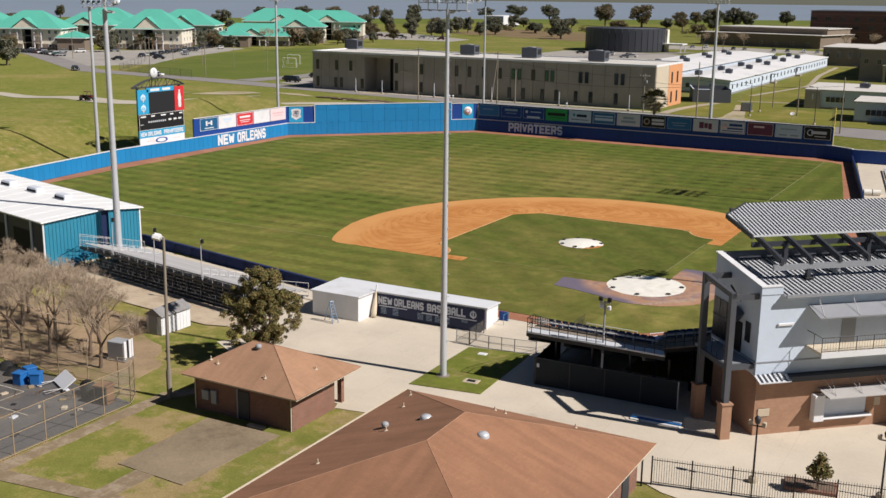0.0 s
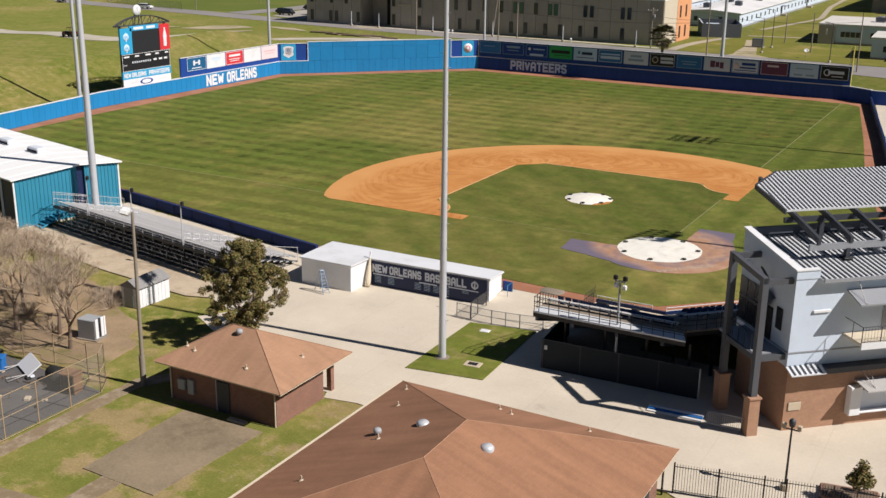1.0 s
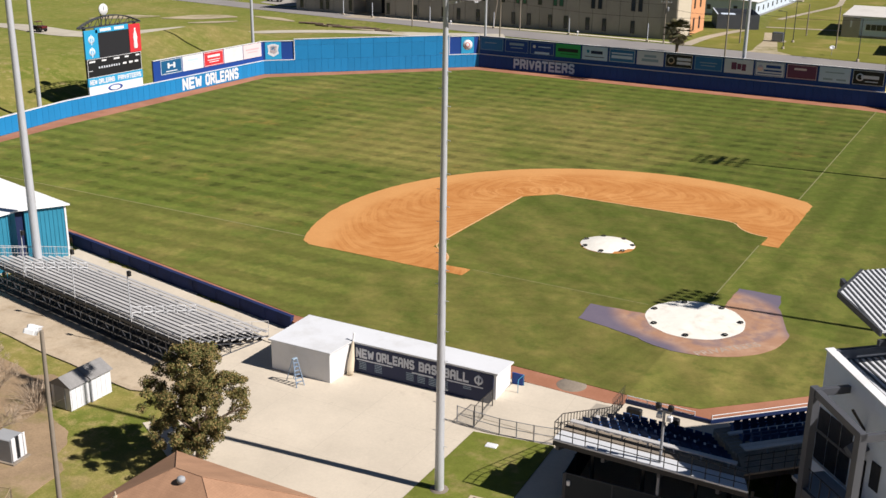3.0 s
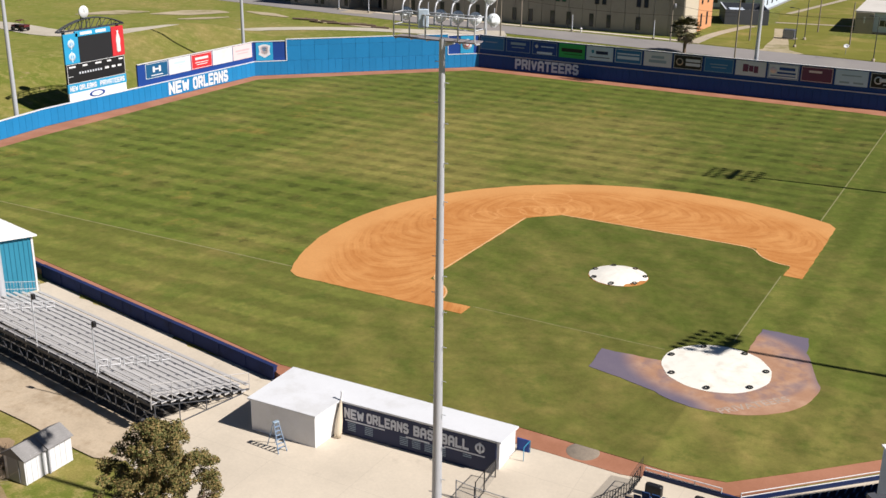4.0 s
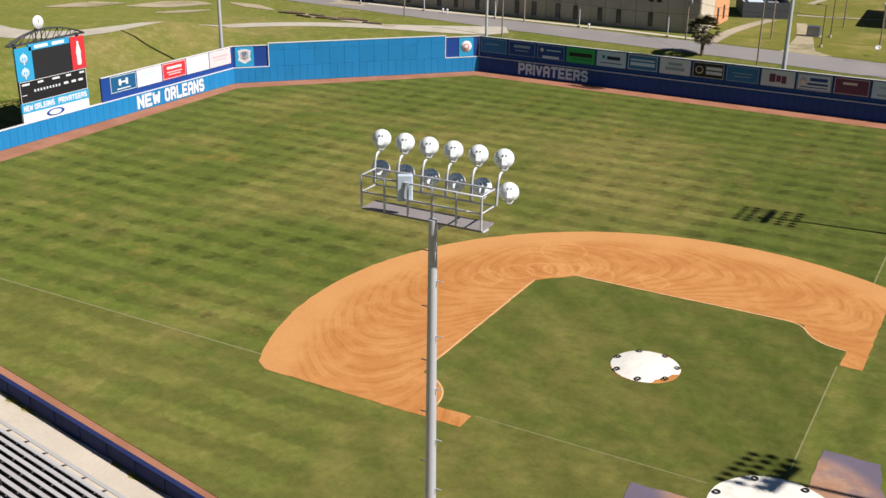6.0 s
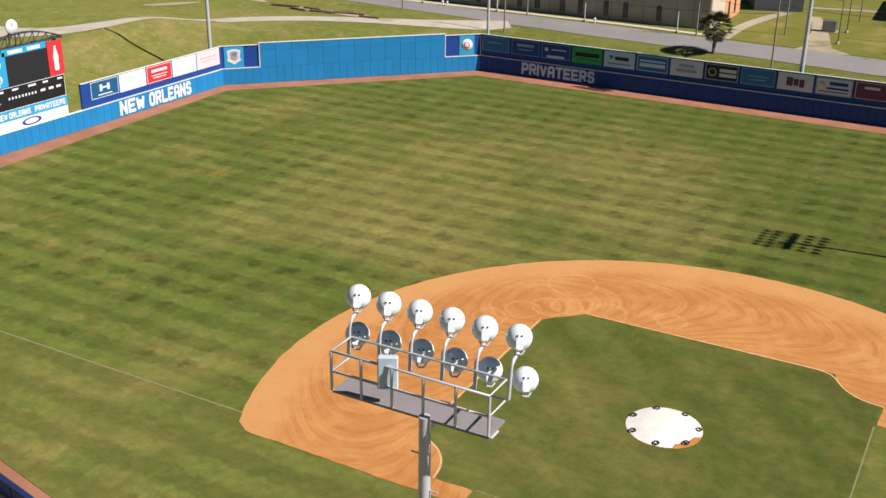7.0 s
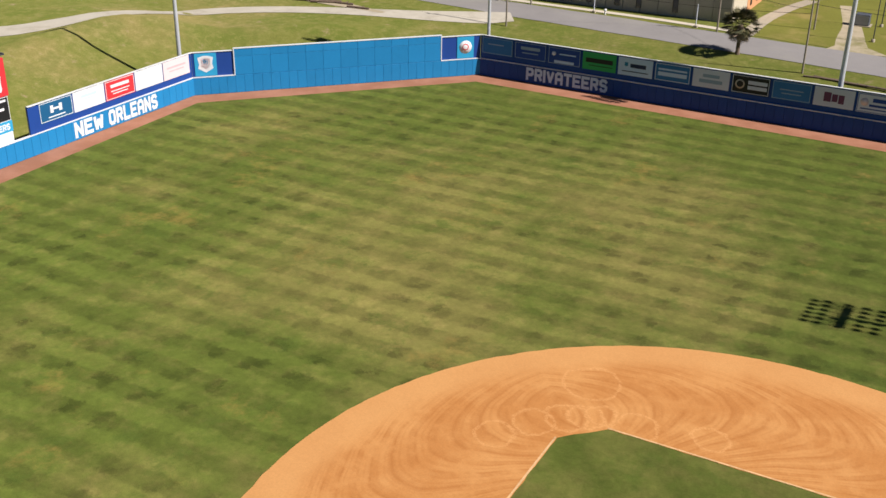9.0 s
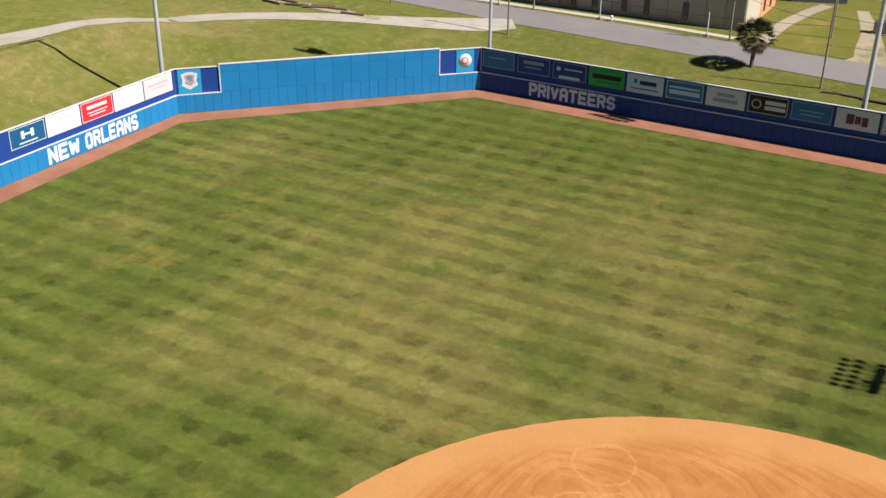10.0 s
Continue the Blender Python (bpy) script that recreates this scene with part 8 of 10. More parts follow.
def limbs(trunk_h, reach, n, seed, r0):
    """Trunk and forking limbs; returns the Build and the limb tips."""
    rng = random.Random(seed)
    b, tips = Build(), []

    def grow(p, d, length, r, depth):
        q = p + d * length
        b.tube(p, q, r, r * 0.68, 6 if depth < 2 else 4, False)
        if depth >= 3:
            tips.append(q)
            return
        for k in range(rng.choice((2, 3))):
            dd = (d + Vector((rng.uniform(-0.75, 0.75), rng.uniform(-0.75, 0.75), rng.uniform(-0.1, 0.45)))).normalized()
            grow(q, dd, length * rng.uniform(0.6, 0.85), r * 0.62, depth + 1)

    base = Vector((0, 0, 0))
    top = Vector((rng.uniform(-0.2, 0.2), rng.uniform(-0.2, 0.2), trunk_h))
    b.tube(base, top, r0 * 1.25, r0 * 0.9, 10, False)
    for k in range(n):
        a = 2 * math.pi * (k + rng.random() * 0.6) / n
        grow(top, Vector((math.cos(a) * 0.8, math.sin(a) * 0.8, 0.9)).normalized(), reach, r0 * 0.6, 1)
    return b, tips


def leafy_tree(name, m, label, blobs, count, size, material, seed, trunk_h, reach, r0, group=""):
    t = thing(name, m, label, "tree", group)
    b, tips = limbs(trunk_h, reach, 4, seed, r0)
    part("trunk", b, M_BARK, t)
    part("crown", leaf_mesh("crown", blobs, count, size, material, seed), None, t)
    return t


rng = random.Random(12)
blobs = []
for k in range(300):
    a, e = rng.uniform(0, 2 * math.pi), rng.uniform(-1.05, 1.0)
    rr = rng.uniform(0.3, 3.55) * math.cos(e * 0.95) * (1 - 0.42 * max(0.0, e))
    blobs.append((math.cos(a) * rr, math.sin(a) * rr, 4.65 + e * 3.05, rng.uniform(0.18, 0.52)))
leafy_tree("broadleaf_tree", pose(-19.85, -37.6, GZ), "full broadleaf tree with green and rusty leaves", blobs, 60000, 0.066, M_LEAF, 5, 1.7, 1.5, 0.20)
blobs2 = [(0, 0, 1.9, 0.55), (0.3, 0.2, 1.5, 0.5), (-0.3, -0.1, 1.6, 0.5), (0.05, 0.1, 2.4, 0.4), (-0.1, 0.2, 1.2, 0.4)]
leafy_tree("young_tree", pose(23.8, -39.0, GZ), "small dark green young tree in a planter", blobs2, 1500, 0.085, M_LEAF, 8, 0.7, 0.5, 0.05)
pln = thing("planter_bed", pose(23.6, -38.3, GZ + 0.03, 0, 0, 10), "low brick planter edge round the young tree", "planter")
part("edge", Build().chamfer(-1.9, 1.2, -0.8, 0.8, 0, 0.25, 0.05), M_BRICK, pln)
part("soil", Build().box(-1.7, 1.0, -0.6, 0.6, 0.25, 0.27), M_BARK, pln)


def bare_tree(seed, h):
    rng = random.Random(seed)
    trunk, twigs = Build(), Build()

    def grow(p, d, length, r, depth):
        q = p + d * length
        (trunk if depth < 3 else twigs).tube(p, q, r, r * 0.7, 6 if depth < 2 else 3, False)
        if depth >= 7:
            return
        for k in range(3 if depth < 4 or depth == 6 else 4):
            dd = (d + Vector((rng.uniform(-0.8, 0.8), rng.uniform(-0.8, 0.8), rng.uniform(-0.15, 0.5)))).normalized()
            grow(q, dd, length * rng.uniform(0.62, 0.86), max(r * 0.56, 0.0065), depth + 1)

    grow(Vector((0, 0, 0)), Vector((0.03, 0.05, 1)).normalized(), h * 0.27, 0.17, 0)
    return trunk.mesh("trunk", M_BARK), twigs.mesh("twigs", M_TWIG)


for k, (x, y, h, seed) in enumerate(((-30.1, -45.2, 6.6, 3), (-36.6, -44.6, 7.4, 11), (-42.3, -44.0, 7.4, 23), (-34.8, -40.9, 6.4, 31), (-41.0, -38.5, 6.8, 41), (-47.0, -38.0, 7.2, 47), (-48.5, -43.5, 7.2, 61), (-52.5, -37.0, 6.6, 71), (-33.0, -43.6, 5.8, 83), (-39.6, -41.4, 6.6, 89), (-44.6, -40.6, 7.0, 97), (-38.6, -45.6, 6.8, 101), (-55.0, -41.0, 7.0, 107))):
    t = thing("bare_tree", pose(x, y, GZ, 0, 0, k * 47), "leafless tree with fine grey-brown twigs", "tree", "bare trees beside the court")
    tr, tw = bare_tree(seed, h * (0.86 if x < -40 else 1.0))
    part("trunk", tr, None, t)
    part("twig_mass", tw, None, t)
for x, y, s_ in ((-34.0, -43.3, 1.0), (-38.5, -42.0, 1.3), (-34.0, -37.6, 1.4), (-35.4, -36.6, 1.3), (-34.6, -35.4, 1.1)):
    t = thing("low_shrub", pose(x, y, GZ), "low leafless brown shrub", "shrub", "low shrubs")
    b = Build()
    rng = random.Random(int(x * 10))
    for _ in range(150):
        a, e = rng.uniform(0, 6.28), rng.uniform(0.2, 1.3)
        p = Vector((math.cos(a) * 0.2, math.sin(a) * 0.2, 0))
        q = p + Vector((math.cos(a) * math.cos(e), math.sin(a) * math.cos(e), math.sin(e))) * rng.uniform(0.6, 1.5) * s_
        b.tube(p, q, 0.012, 0.006, 3, False)
    part("stem_tuft", b, M_TWIG, t)


# ---- roads, paths and open land beyond the fence ----
strip("road", [(-420, 252), (-330, 205), (-247, 154), (-210, 150), (-186, 147.5), (-140, 140.5), (-106, 136.6), (-84, 134), (-67, 133.1), (-52, 132), (-41, 131.4), (-21, 130), (8, 127.3), (60, 122), (200, 108)], [9.2] * 15, 0.03, M_ASPH, "worn grey asphalt road beyond the outfield fence", "road")
strip("gravel_path", [(-420.0, 100.0), (-300.0, 89.0), (-196.0, 81.5), (-158.0, 68.5), (-145.0, 65.0), (-138.0, 66.0), (-133.5, 71.5), (-132.0, 81.0), (-130.0, 89.5), (-128.5, 101.5), (-121.5, 109.0), (-112.3, 114.8), (-102.5, 118.5), (-95.0, 121.0), (-88.0, 124.3), (-83.0, 127.2), (-80.5, 129.2)], [4.5, 4.5, 5, 6, 7, 7.5, 6, 4.6, 4.4, 4.4, 4.4, 4.6, 5.0, 5.6, 6.4, 6.4, 5.0], 0.034, M_GRAVEL, "pale gravel path curving over the grass", "path")
for line_, wid_ in (([(-174, 100), (-169, 108), (-164, 113)], [1, 8, 1]), ([(-161, 110), (-156, 116), (-152, 121), (-148, 122)], [1, 9, 7, 1]), ([(-146, 126), (-139, 125), (-132, 123)], [1, 4, 1]), ([(-150, 107), (-146, 111), (-143, 116)], [1, 3.5, 1]), ([(-124, 121.5), (-110, 121.0), (-100, 119.5)], [2, 3, 1])):
    strip("worn_patch", line_, wid_, 0.05, M_BARE, "pale worn dirt patch on the grass", "bare ground", 1.5)
strip("pavement", [(-150, 147.5), (-132, 142.6), (-120, 141.4), (-100, 140.8), (-80, 140.3), (-60, 140.0), (-46, 138.6)], [1.6] * 7, 0.05, M_PLAZA, "pale concrete footpath along the road", "footpath")
strip("driveway", [(-125, 148), (-123.5, 137)], [6.5, 8.0], 0.056, M_WALK, "pale concrete entrance drive", "drive")
strip("side_walk", [(-43, 137), (-43, 150), (-40.5, 165), (-39, 169)], [2.4] * 4, 0.05, M_WALK, "pale concrete footpath beside the building", "footpath")
strip("side_walk", [(-36, 178), (-22, 181), (10, 184)], [1.6] * 3, 0.05, M_WALK, "pale concrete footpath across the lawn", "footpath")
strip("side_walk", [(-37, 196), (-30, 240), (-36, 290), (-39, 345)], [1.6] * 4, 0.05, M_WALK, "pale concrete footpath beside the white building", "footpath")
strip("lawn_wear", [(-26, 134), (-27.5, 139), (-29, 152), (-33, 168)], [10, 5, 3, 2], 0.022, M_BARE, "bare worn strip across the lawn", "path")
strip("cross_road", [(-178, 152), (-175, 175), (-178, 215), (-170, 260), (-150, 340), (-120, 420)], [9, 9, 8, 8, 8, 8], 0.034, M_ASPH, "asphalt road beside the sports field", "road")


def lot(name, poly, z, material, label, category):
    return sheet(name, uneven(poly, 0.6, 0.15, 4.0), z, material, label, category, 0.02)


lot("parking_lot", [(-400, 205), (-330, 207), (-262, 168), (-252, 190), (-270, 222), (-285, 262), (-300, 300), (-318, 300), (-322, 258), (-345, 232), (-400, 222)], 2.52, M_LOT, "pale asphalt car park in front of the flats", "car park")
lot("sports_field", [(-236, 161), (-198, 152.5), (-180, 158), (-182, 215), (-175, 262), (-200, 330), (-285, 335), (-283, 262), (-258, 198)], 2.515, M_TURF2, "green mown sports field beside the road", "sports field")
lot("parking_lot", [(-165, 152), (-152, 148), (-150, 166), (-150, 178), (-172, 182)], 2.535, M_LOT, "pale concrete car park beside the long building", "car park")
lot("parking_lot", [(-175, 340), (-120, 335), (-105, 385), (-130, 400), (-175, 392)], 2.525, M_LOT, "pale car park beside the round building", "car park")
lot("parking_lot", [(-160, 448), (-60, 442), (-52, 470), (-66, 476), (-120, 490), (-160, 485)], 2.525, M_LOT, "pale car park in front of the brown hall", "car park")
lot("brown_field", [(-335, 560), (-215, 500), (-190, 560), (-260, 640), (-360, 690)], 2.515, M_FALLOW, "rough brown fallow land near the levee", "field")
lot("parking_lot", [(-420, 470), (-320, 440), (-265, 440), (-270, 472), (-330, 520), (-420, 560)], 2.52, M_LOT, "pale car park among trees", "car park")
lot("lawn", [(-44, 137.4), (-20, 135.3), (2, 133.4), (2, 142), (-6, 162), (-22, 164), (-24, 190), (-18, 280), (-36, 340), (-41, 340), (-40, 200), (-35, 176), (-42, 160)], 2.515, M_LAWN, "patchy green lawn between the buildings", "lawn")
strip("retaining_kerb", [(4.0, 105.5), (9.5, 104.5), (30, 101), (80, 93)], [2.2] * 4, 0.35, M_WALK, "pale concrete edge beyond the foul pole", "kerb")


# ---- buildings ----
def frame_box(b, w, h, bar, d):
    """A rectangular frame in the xz plane, standing out by d towards -y."""
    b.box(-w / 2, -w / 2 + bar, -d, 0, 0, h).box(w / 2 - bar, w / 2, -d, 0, 0, h).box(-w / 2 + bar, w / 2 - bar, -d, 0, 0, bar).box(-w / 2 + bar, w / 2 - bar, -d, 0, h - bar, h)
    return b


def window_kind(w, h, frame_m, pane_m, bar=0.10, mullion=0):
    fr = frame_box(Build(), w, h, bar, 0.10)
    for k in range(mullion):
        x = -w / 2 + w * (k + 1) / (mullion + 1)
        fr.box(x - bar / 3, x + bar / 3, -0.08, 0, bar, h - bar)
    return fr.mesh("window", frame_m), Build().box(-w / 2 + bar, w / 2 - bar, -0.05, -0.01, bar, h - bar).mesh("pane", pane_m)


def put_window(kind, parent, m):
    w_ = part("window", kind[0], None, parent, m=m)
    part("pane", kind[1], None, w_)


M_FWIN = mat("dark_bronze_frame", (0.05, 0.045, 0.042), 0.5, var=0.1)
WIN_SLIT, WIN_GREEN = window_kind(0.95, 2.7, M_FWIN, M_GLASS), window_kind(0.95, 2.7, M_FWIN, M_GREENGLASS)


def roof_unit(x, y, z, sx, sy, sz, label):
    t = thing("rooftop_unit", pose(x, y, z), label, "rooftop unit", "rooftop air units")
    part("curb", Build().box(-sx / 2 + 0.15, sx / 2 - 0.15, -sy / 2 + 0.15, sy / 2 - 0.15, 0, 0.3), M_STEEL, t)
    part("casing", Build().chamfer(-sx / 2, sx / 2, -sy / 2, sy / 2, 0.3, sz, 0.08), M_SLATE, t)
    part("intake_grille", Build().box(sx / 2, sx / 2 + 0.04, -sy * 0.35, sy * 0.35, sz * 0.35, sz * 0.85), M_BLACK, t)
    part("fan_ring", Build().lathe([(0.45 * sx / 2, 0), (0.5 * sx / 2, 0.18), (0.4 * sx / 2, 0.18), (0.38 * sx / 2, 0.02)], 14, pose(0, 0, sz)), M_STEEL, t)


def long_building():
    t = thing("lecture_building", pose(0, 143.5, 2.45), "long two-storey tan precast building with narrow dark windows", "building")
    x0, x1, ra, rb, H, D = -146.5, -47.2, -129.1, -119.9, 10.1, 20.8
    core = Build().box(x0, ra, 0.28, D, 0, H).box(rb, x1 - 0.1, 0.28, D, 0, H).box(ra, rb, 6.0, D, 0, H).box(ra, rb, 0.28, 6.0, 9.4, H)
    part("wall", core, M_TAN, t)
    for a, b_, zz in ((x0, ra, 0), (rb, x1, 0)):
        n = round((b_ - a) / 3.1)
        step = (b_ - a) / n
        me = Build().chamfer(0.03, step - 0.03, 0.0, 0.27, zz, H, 0.03).mesh("wall_panel", M_TANP)
        for i in range(n):
            part("wall_panel", me, None, t, m=pose(a + i * step, 0.03 * (i % 2), 0))
    part("lintel", Build().box(ra, rb, 0.0, 0.27, 9.35, H), M_TANP, t)
    part("soffit", Build().box(ra, rb, 0.3, 6.0, 9.30, 9.395), M_FASCIA, t)
    part("entrance_door", Build().box(-124.5, -120.4, 5.86, 5.99, 0.1, 8.8), M_DARK, t, "tall dark glazed entrance")
    for k in range(4):
        part("mullion", Build().box(-124.5 + k * 1.35, -124.4 + k * 1.35, 5.78, 5.86, 0.1, 8.8), M_FWIN, t)
    part("entrance_slab", Build().box(ra + 0.2, rb - 0.2, 0.4, 6.0, -0.05, 0.16), M_WALK, t)
    part("roof", Build().box(x0 - 0.05, x1 + 0.05, -0.06, D + 0.05, H, H + 0.14), M_ROOFP, t)
    roof_edge = Build()
    for a in ((x0 - 0.15, x1 + 0.15, -0.16, 0.35), (x0 - 0.15, x1 + 0.15, D - 0.2, D + 0.2), (x0 - 0.15, x0 + 0.25, 0.35, D - 0.2), (x1 - 0.25, x1 + 0.15, 0.35, D - 0.2)):
        roof_edge.box(*a, H - 0.06, H + 0.42)
    part("roof_edge", roof_edge, M_WHITE, t, "white metal roof edge")
    # lighter copy of the wall's tan: sun on this end is in the colour
    part("end_wall", Build().box(x1 - 0.1, x1 + 0.12, 0.2, 9.8, 0, H - 0.07), M_ENDTAN, t, "cream end wall with sunlight put into its colour")
    part("end_wall", Build().box(x1 - 0.1, x1 + 0.16, 9.85, D - 0.1, 0, H - 0.07), M_ORANGE, t, "orange painted end wall")
    for x in (-144.7, -138.3, -133.6, -118.9, -111.1, -100.6, -96.8, -92.7, -88.0, -84.3, -82.6, -78.8, -75.1, -73.6, -66.1, -64.5, -56.9, -55.3):
        put_window(WIN_GREEN if x in (-84.3, -82.6, -75.1, -73.6) else WIN_SLIT, t, pose(x, 0, 5.45))
    for x in (-144.7, -138.6, -136.8, -129.9, -118.9, -111.2, -103.5, -99.5, -94.4, -85.3, -81.4, -76.2, -72.4, -67.2, -63.3, -56.8):
        put_window(WIN_SLIT, t, pose(x, 0, 0.75))
    for y, z in ((12.2, 0.9), (12.2, 5.6), (16.6, 0.9), (16.6, 5.6)):
        put_window(WIN_SLIT, t, pose(x1 + 0.16, y, z, 0, 0, 90))
    w_ = thing("raised_lettering", pose(-115.6, 143.42, 8.1), "weathered raised letters too small to read", "lettering")
    for k in range(9):
        part("letter_bar", Build().box(-1.9 + k * 0.44, -1.58 + k * 0.44, -0.06, 0, 0, 0.5), M_TAUPE, w_)
    for x, y in ((-145.0, 163.0), (-104.0, 157.2), (-85.0, 155.8), (-65.2, 152.7)):
        roof_unit(x, min(y, 162), 12.69, 4.4, 3.2, 2.7, "dark grey rooftop air unit on a pale roof")


long_building()


def low_white(x0, x1, y0, y1, h, label, units):
    t = thing("modular_building", pose(0, 0, 2.45), label, "building", "long white modular buildings")
    part("wall", Build().box(x0, x1, y0, y1, 0, h), M_LBLUE, t)
    part("skirting", Build().box(x0 - 0.04, x1 + 0.04, y0 - 0.04, y1 + 0.04, 0, 0.5), M_STEEL, t)
    xm = (x0 + x1) / 2
    r = Build()
    for a, b_, za, zb in ((x0 - 0.4, xm, h, h + 0.7), (xm, x1 + 0.4, h + 0.7, h)):
        r.face([(a, y0 - 0.4, za), (b_, y0 - 0.4, zb), (b_, y1 + 0.4, zb), (a, y1 + 0.4, za)])
    r.face([(x0 - 0.4, y0 - 0.4, h), (x1 + 0.4, y0 - 0.4, h), (xm, y0 - 0.4, h + 0.7)])
    r.box(x0 - 0.4, x0 - 0.36, y0 - 0.4, y1 + 0.4, h - 0.22, h).box(x1 + 0.36, x1 + 0.4, y0 - 0.4, y1 + 0.4, h - 0.22, h)
    part("roof", r, M_ROOFW2, t)
    win = window_kind(1.0, 1.2, M_SLATE, M_GLASS)
    n = int((y1 - y0) / 5.2)
    seam = Build().box(0, 0.03, -0.05, 0.05, 0.5, h - 0.1).mesh("seam_batten", M_GREYSIGN)
    for i in range(n):
        put_window(win, t, pose(x1, y0 + 3 + i * 5.2, 1.5, 0, 0, 90))
        part("seam_batten", seam, None, t, m=pose(x1, y0 + 0.4 + i * 5.2, 0))
    for i in range(2):
        put_window(win, t, pose(x0 + (x1 - x0) * (0.3 + 0.4 * i), y0, 1.5))
    for f_ in (0.34, 0.60):
        y = y0 + (y1 - y0) * f_
        porch = part("porch", Build().box(x1 + 0.02, x1 + 1.8, y - 1.2, y + 1.2, 0, 0.5), M_WALK, t)
        part("door", Build().box(x1, x1 + 0.06, y - 0.9, y + 0.9, 0.52, 2.7), M_DARK, porch)
        part("awning", Build().box(x1 + 0.05, x1 + 1.6, y - 1.2, y + 1.2, 2.85, 2.97), M_SLATE, porch)
    for k in range(units):
        y = y0 + 9 + k * (y1 - y0 - 14) / units
        roof_unit(xm + (2.6 if k % 2 else -3.0), y, 2.45 + h + 0.25, 1.8, 1.9, 1.5, "grey rooftop air unit on a white roof")


low_white(-60.0, -43.0, 196.0, 345.0, 4.0, "long white modular building with a pale roof", 11)
low_white(-92.0, -66.0, 215.0, 356.0, 4.0, "wide white modular building with a pale roof", 9)


def screen_yard():
    t = thing("screened_yard", pose(-41, 175, 2.45, 0, 0, 20), "dark slatted screen round a plant yard", "enclosure")
    for a in ((-6.0, 3.2, -4.4, -4.25), (-6.0, 3.2, 9.4, 9.55), (-6.15, -6.0, -4.4, 9.55), (3.2, 3.35, -4.4, 9.55)):
        part("screen_wall", Build().box(*a, 0, 3.3), M_SLATE, t)
    part("capping", Build().box(-6.2, -5.9, -4.45, 9.6, 3.31, 3.38), M_GREYSIGN, t)
    part("chiller", Build().chamfer(-4.6, -1.2, 0.0, 6.0, 0, 2.6, 0.1), M_LBLUE, t, "pale plant unit")
    part("chiller", Build().chamfer(-0.2, 2.2, -1.0, 5.0, 0, 2.3, 0.1), M_STEEL, t)


screen_yard()


def plain_building(name, m, L, D, H, wall_m, roof_m, label, rows, win, gap, over=0.3, group="", sides=True, start=2.0):
    """A box of walls with a capped flat roof and rows of windows (their sills' heights) on the front and one side."""
    t = thing(name, m, label, "building", group)
    part("wall", Build().box(0, L, 0, D, 0, H), wall_m, t)
    part("roof", Build().box(-over, L + over, -over, D + over, H, H + 0.3), roof_m, t)
    part("plinth", Build().box(-0.06, L + 0.06, -0.06, D + 0.06, 0, 0.45), M_WALK, t)
    n = int((L - 2 * start) / gap)
    for z in rows:
        for i in range(n + 1):
            put_window(win, t, pose(start + i * gap, 0, z))
        if sides:
            for i in range(int((D - 3) / gap) + 1):
                put_window(win, t, pose(L, 2 + i * gap, z, 0, 0, 90))
                put_window(win, t, pose(0, 2 + i * gap, z, 0, 0, -90))
    return t


WIN_STRIP, WIN_SQ, WIN_TALL, WIN_ARCH = window_kind(4.6, 1.5, M_WHITE, M_GLASS, 0.12, 3), window_kind(1.5, 1.7, M_FASCIA, M_GLASS, 0.1, 1), window_kind(1.3, 2.6, M_FASCIA, M_GLASS, 0.1), window_kind(3.4, 2.2, M_ROSE, M_GLASS, 0.14, 2)
b1 = plain_building("classroom_building", pose(-18.0, 171.5, 2.45, 0, 0, 3), 42, 24, 4.4, M_LBLUE, M_ROOFP, "low grey-white classroom building with strip windows", (1.6,), WIN_STRIP, 6.6, sides=False, start=7.0)
part("end_bay", Build().box(-0.1, 3.6, -0.5, 24.05, 0, 4.4), M_TAN, b1, "tan masonry end bay")
part("wall_sign", Build().box(1.6, 1.9, -0.6, -0.5, 2.2, 3.6), M_WHITE, b1)
b2 = plain_building("classroom_building", pose(-2.6, 145.5, 2.45, 0, 0, 3), 40, 15, 4.3, M_LBLUE, M_ROOFP, "low grey-white classroom building near the road", (1.5,), WIN_STRIP, 7.0, sides=False, start=4.5)
part("end_bay", Build().box(7.6, 13.5, -3.2, 0.0, 0, 4.5), M_TAN, b2, "tan masonry entrance bay")
for x, y, z in ((-6, 183, 7.15), (8, 190, 7.15), (14, 152, 7.05)):
    roof_unit(x, y, z, 2.4, 2.0, 1.2, "grey rooftop air unit on a flat roof")
t2 = plain_building("tan_campus_building", pose(-47, 357, 2.45), 40, 40, 7.2, M_TANLIT, M_ROOFP, "tan two-storey campus building with tall windows", (3.2,), WIN_TALL, 4.2, 0.8)
t3 = plain_building("tan_campus_building", pose(-21, 276, 2.45), 90, 80, 10.2, M_TANLIT, M_ROOFP, "tan campus building with a recessed dark entrance", (5.6,), WIN_SQ, 4.0, 0.9)
part("entrance_recess", Build().box(8.5, 19.0, -0.2, -0.05, 0.3, 5.2), M_DARK, t3, "dark recessed entrance")
part("entrance_canopy", Build().box(7.5, 20.0, -3.5, -0.21, 4.6, 5.5), M_TAN, t3)
for x in (8.2, 19.2):
    part("canopy_column", Build().box(x - 0.4, x + 0.4, -3.4, -2.6, 0, 4.6), M_TAN, t3)
mb = plain_building("maroon_brick_building", pose(-92, 566, 2.45, 0, 0, 3), 180, 60, 19.5, M_MAROON, M_SLATE, "large maroon brick building with bands of windows", (4.0, 9.0, 14.0), WIN_ARCH, 8.0, 0.4)
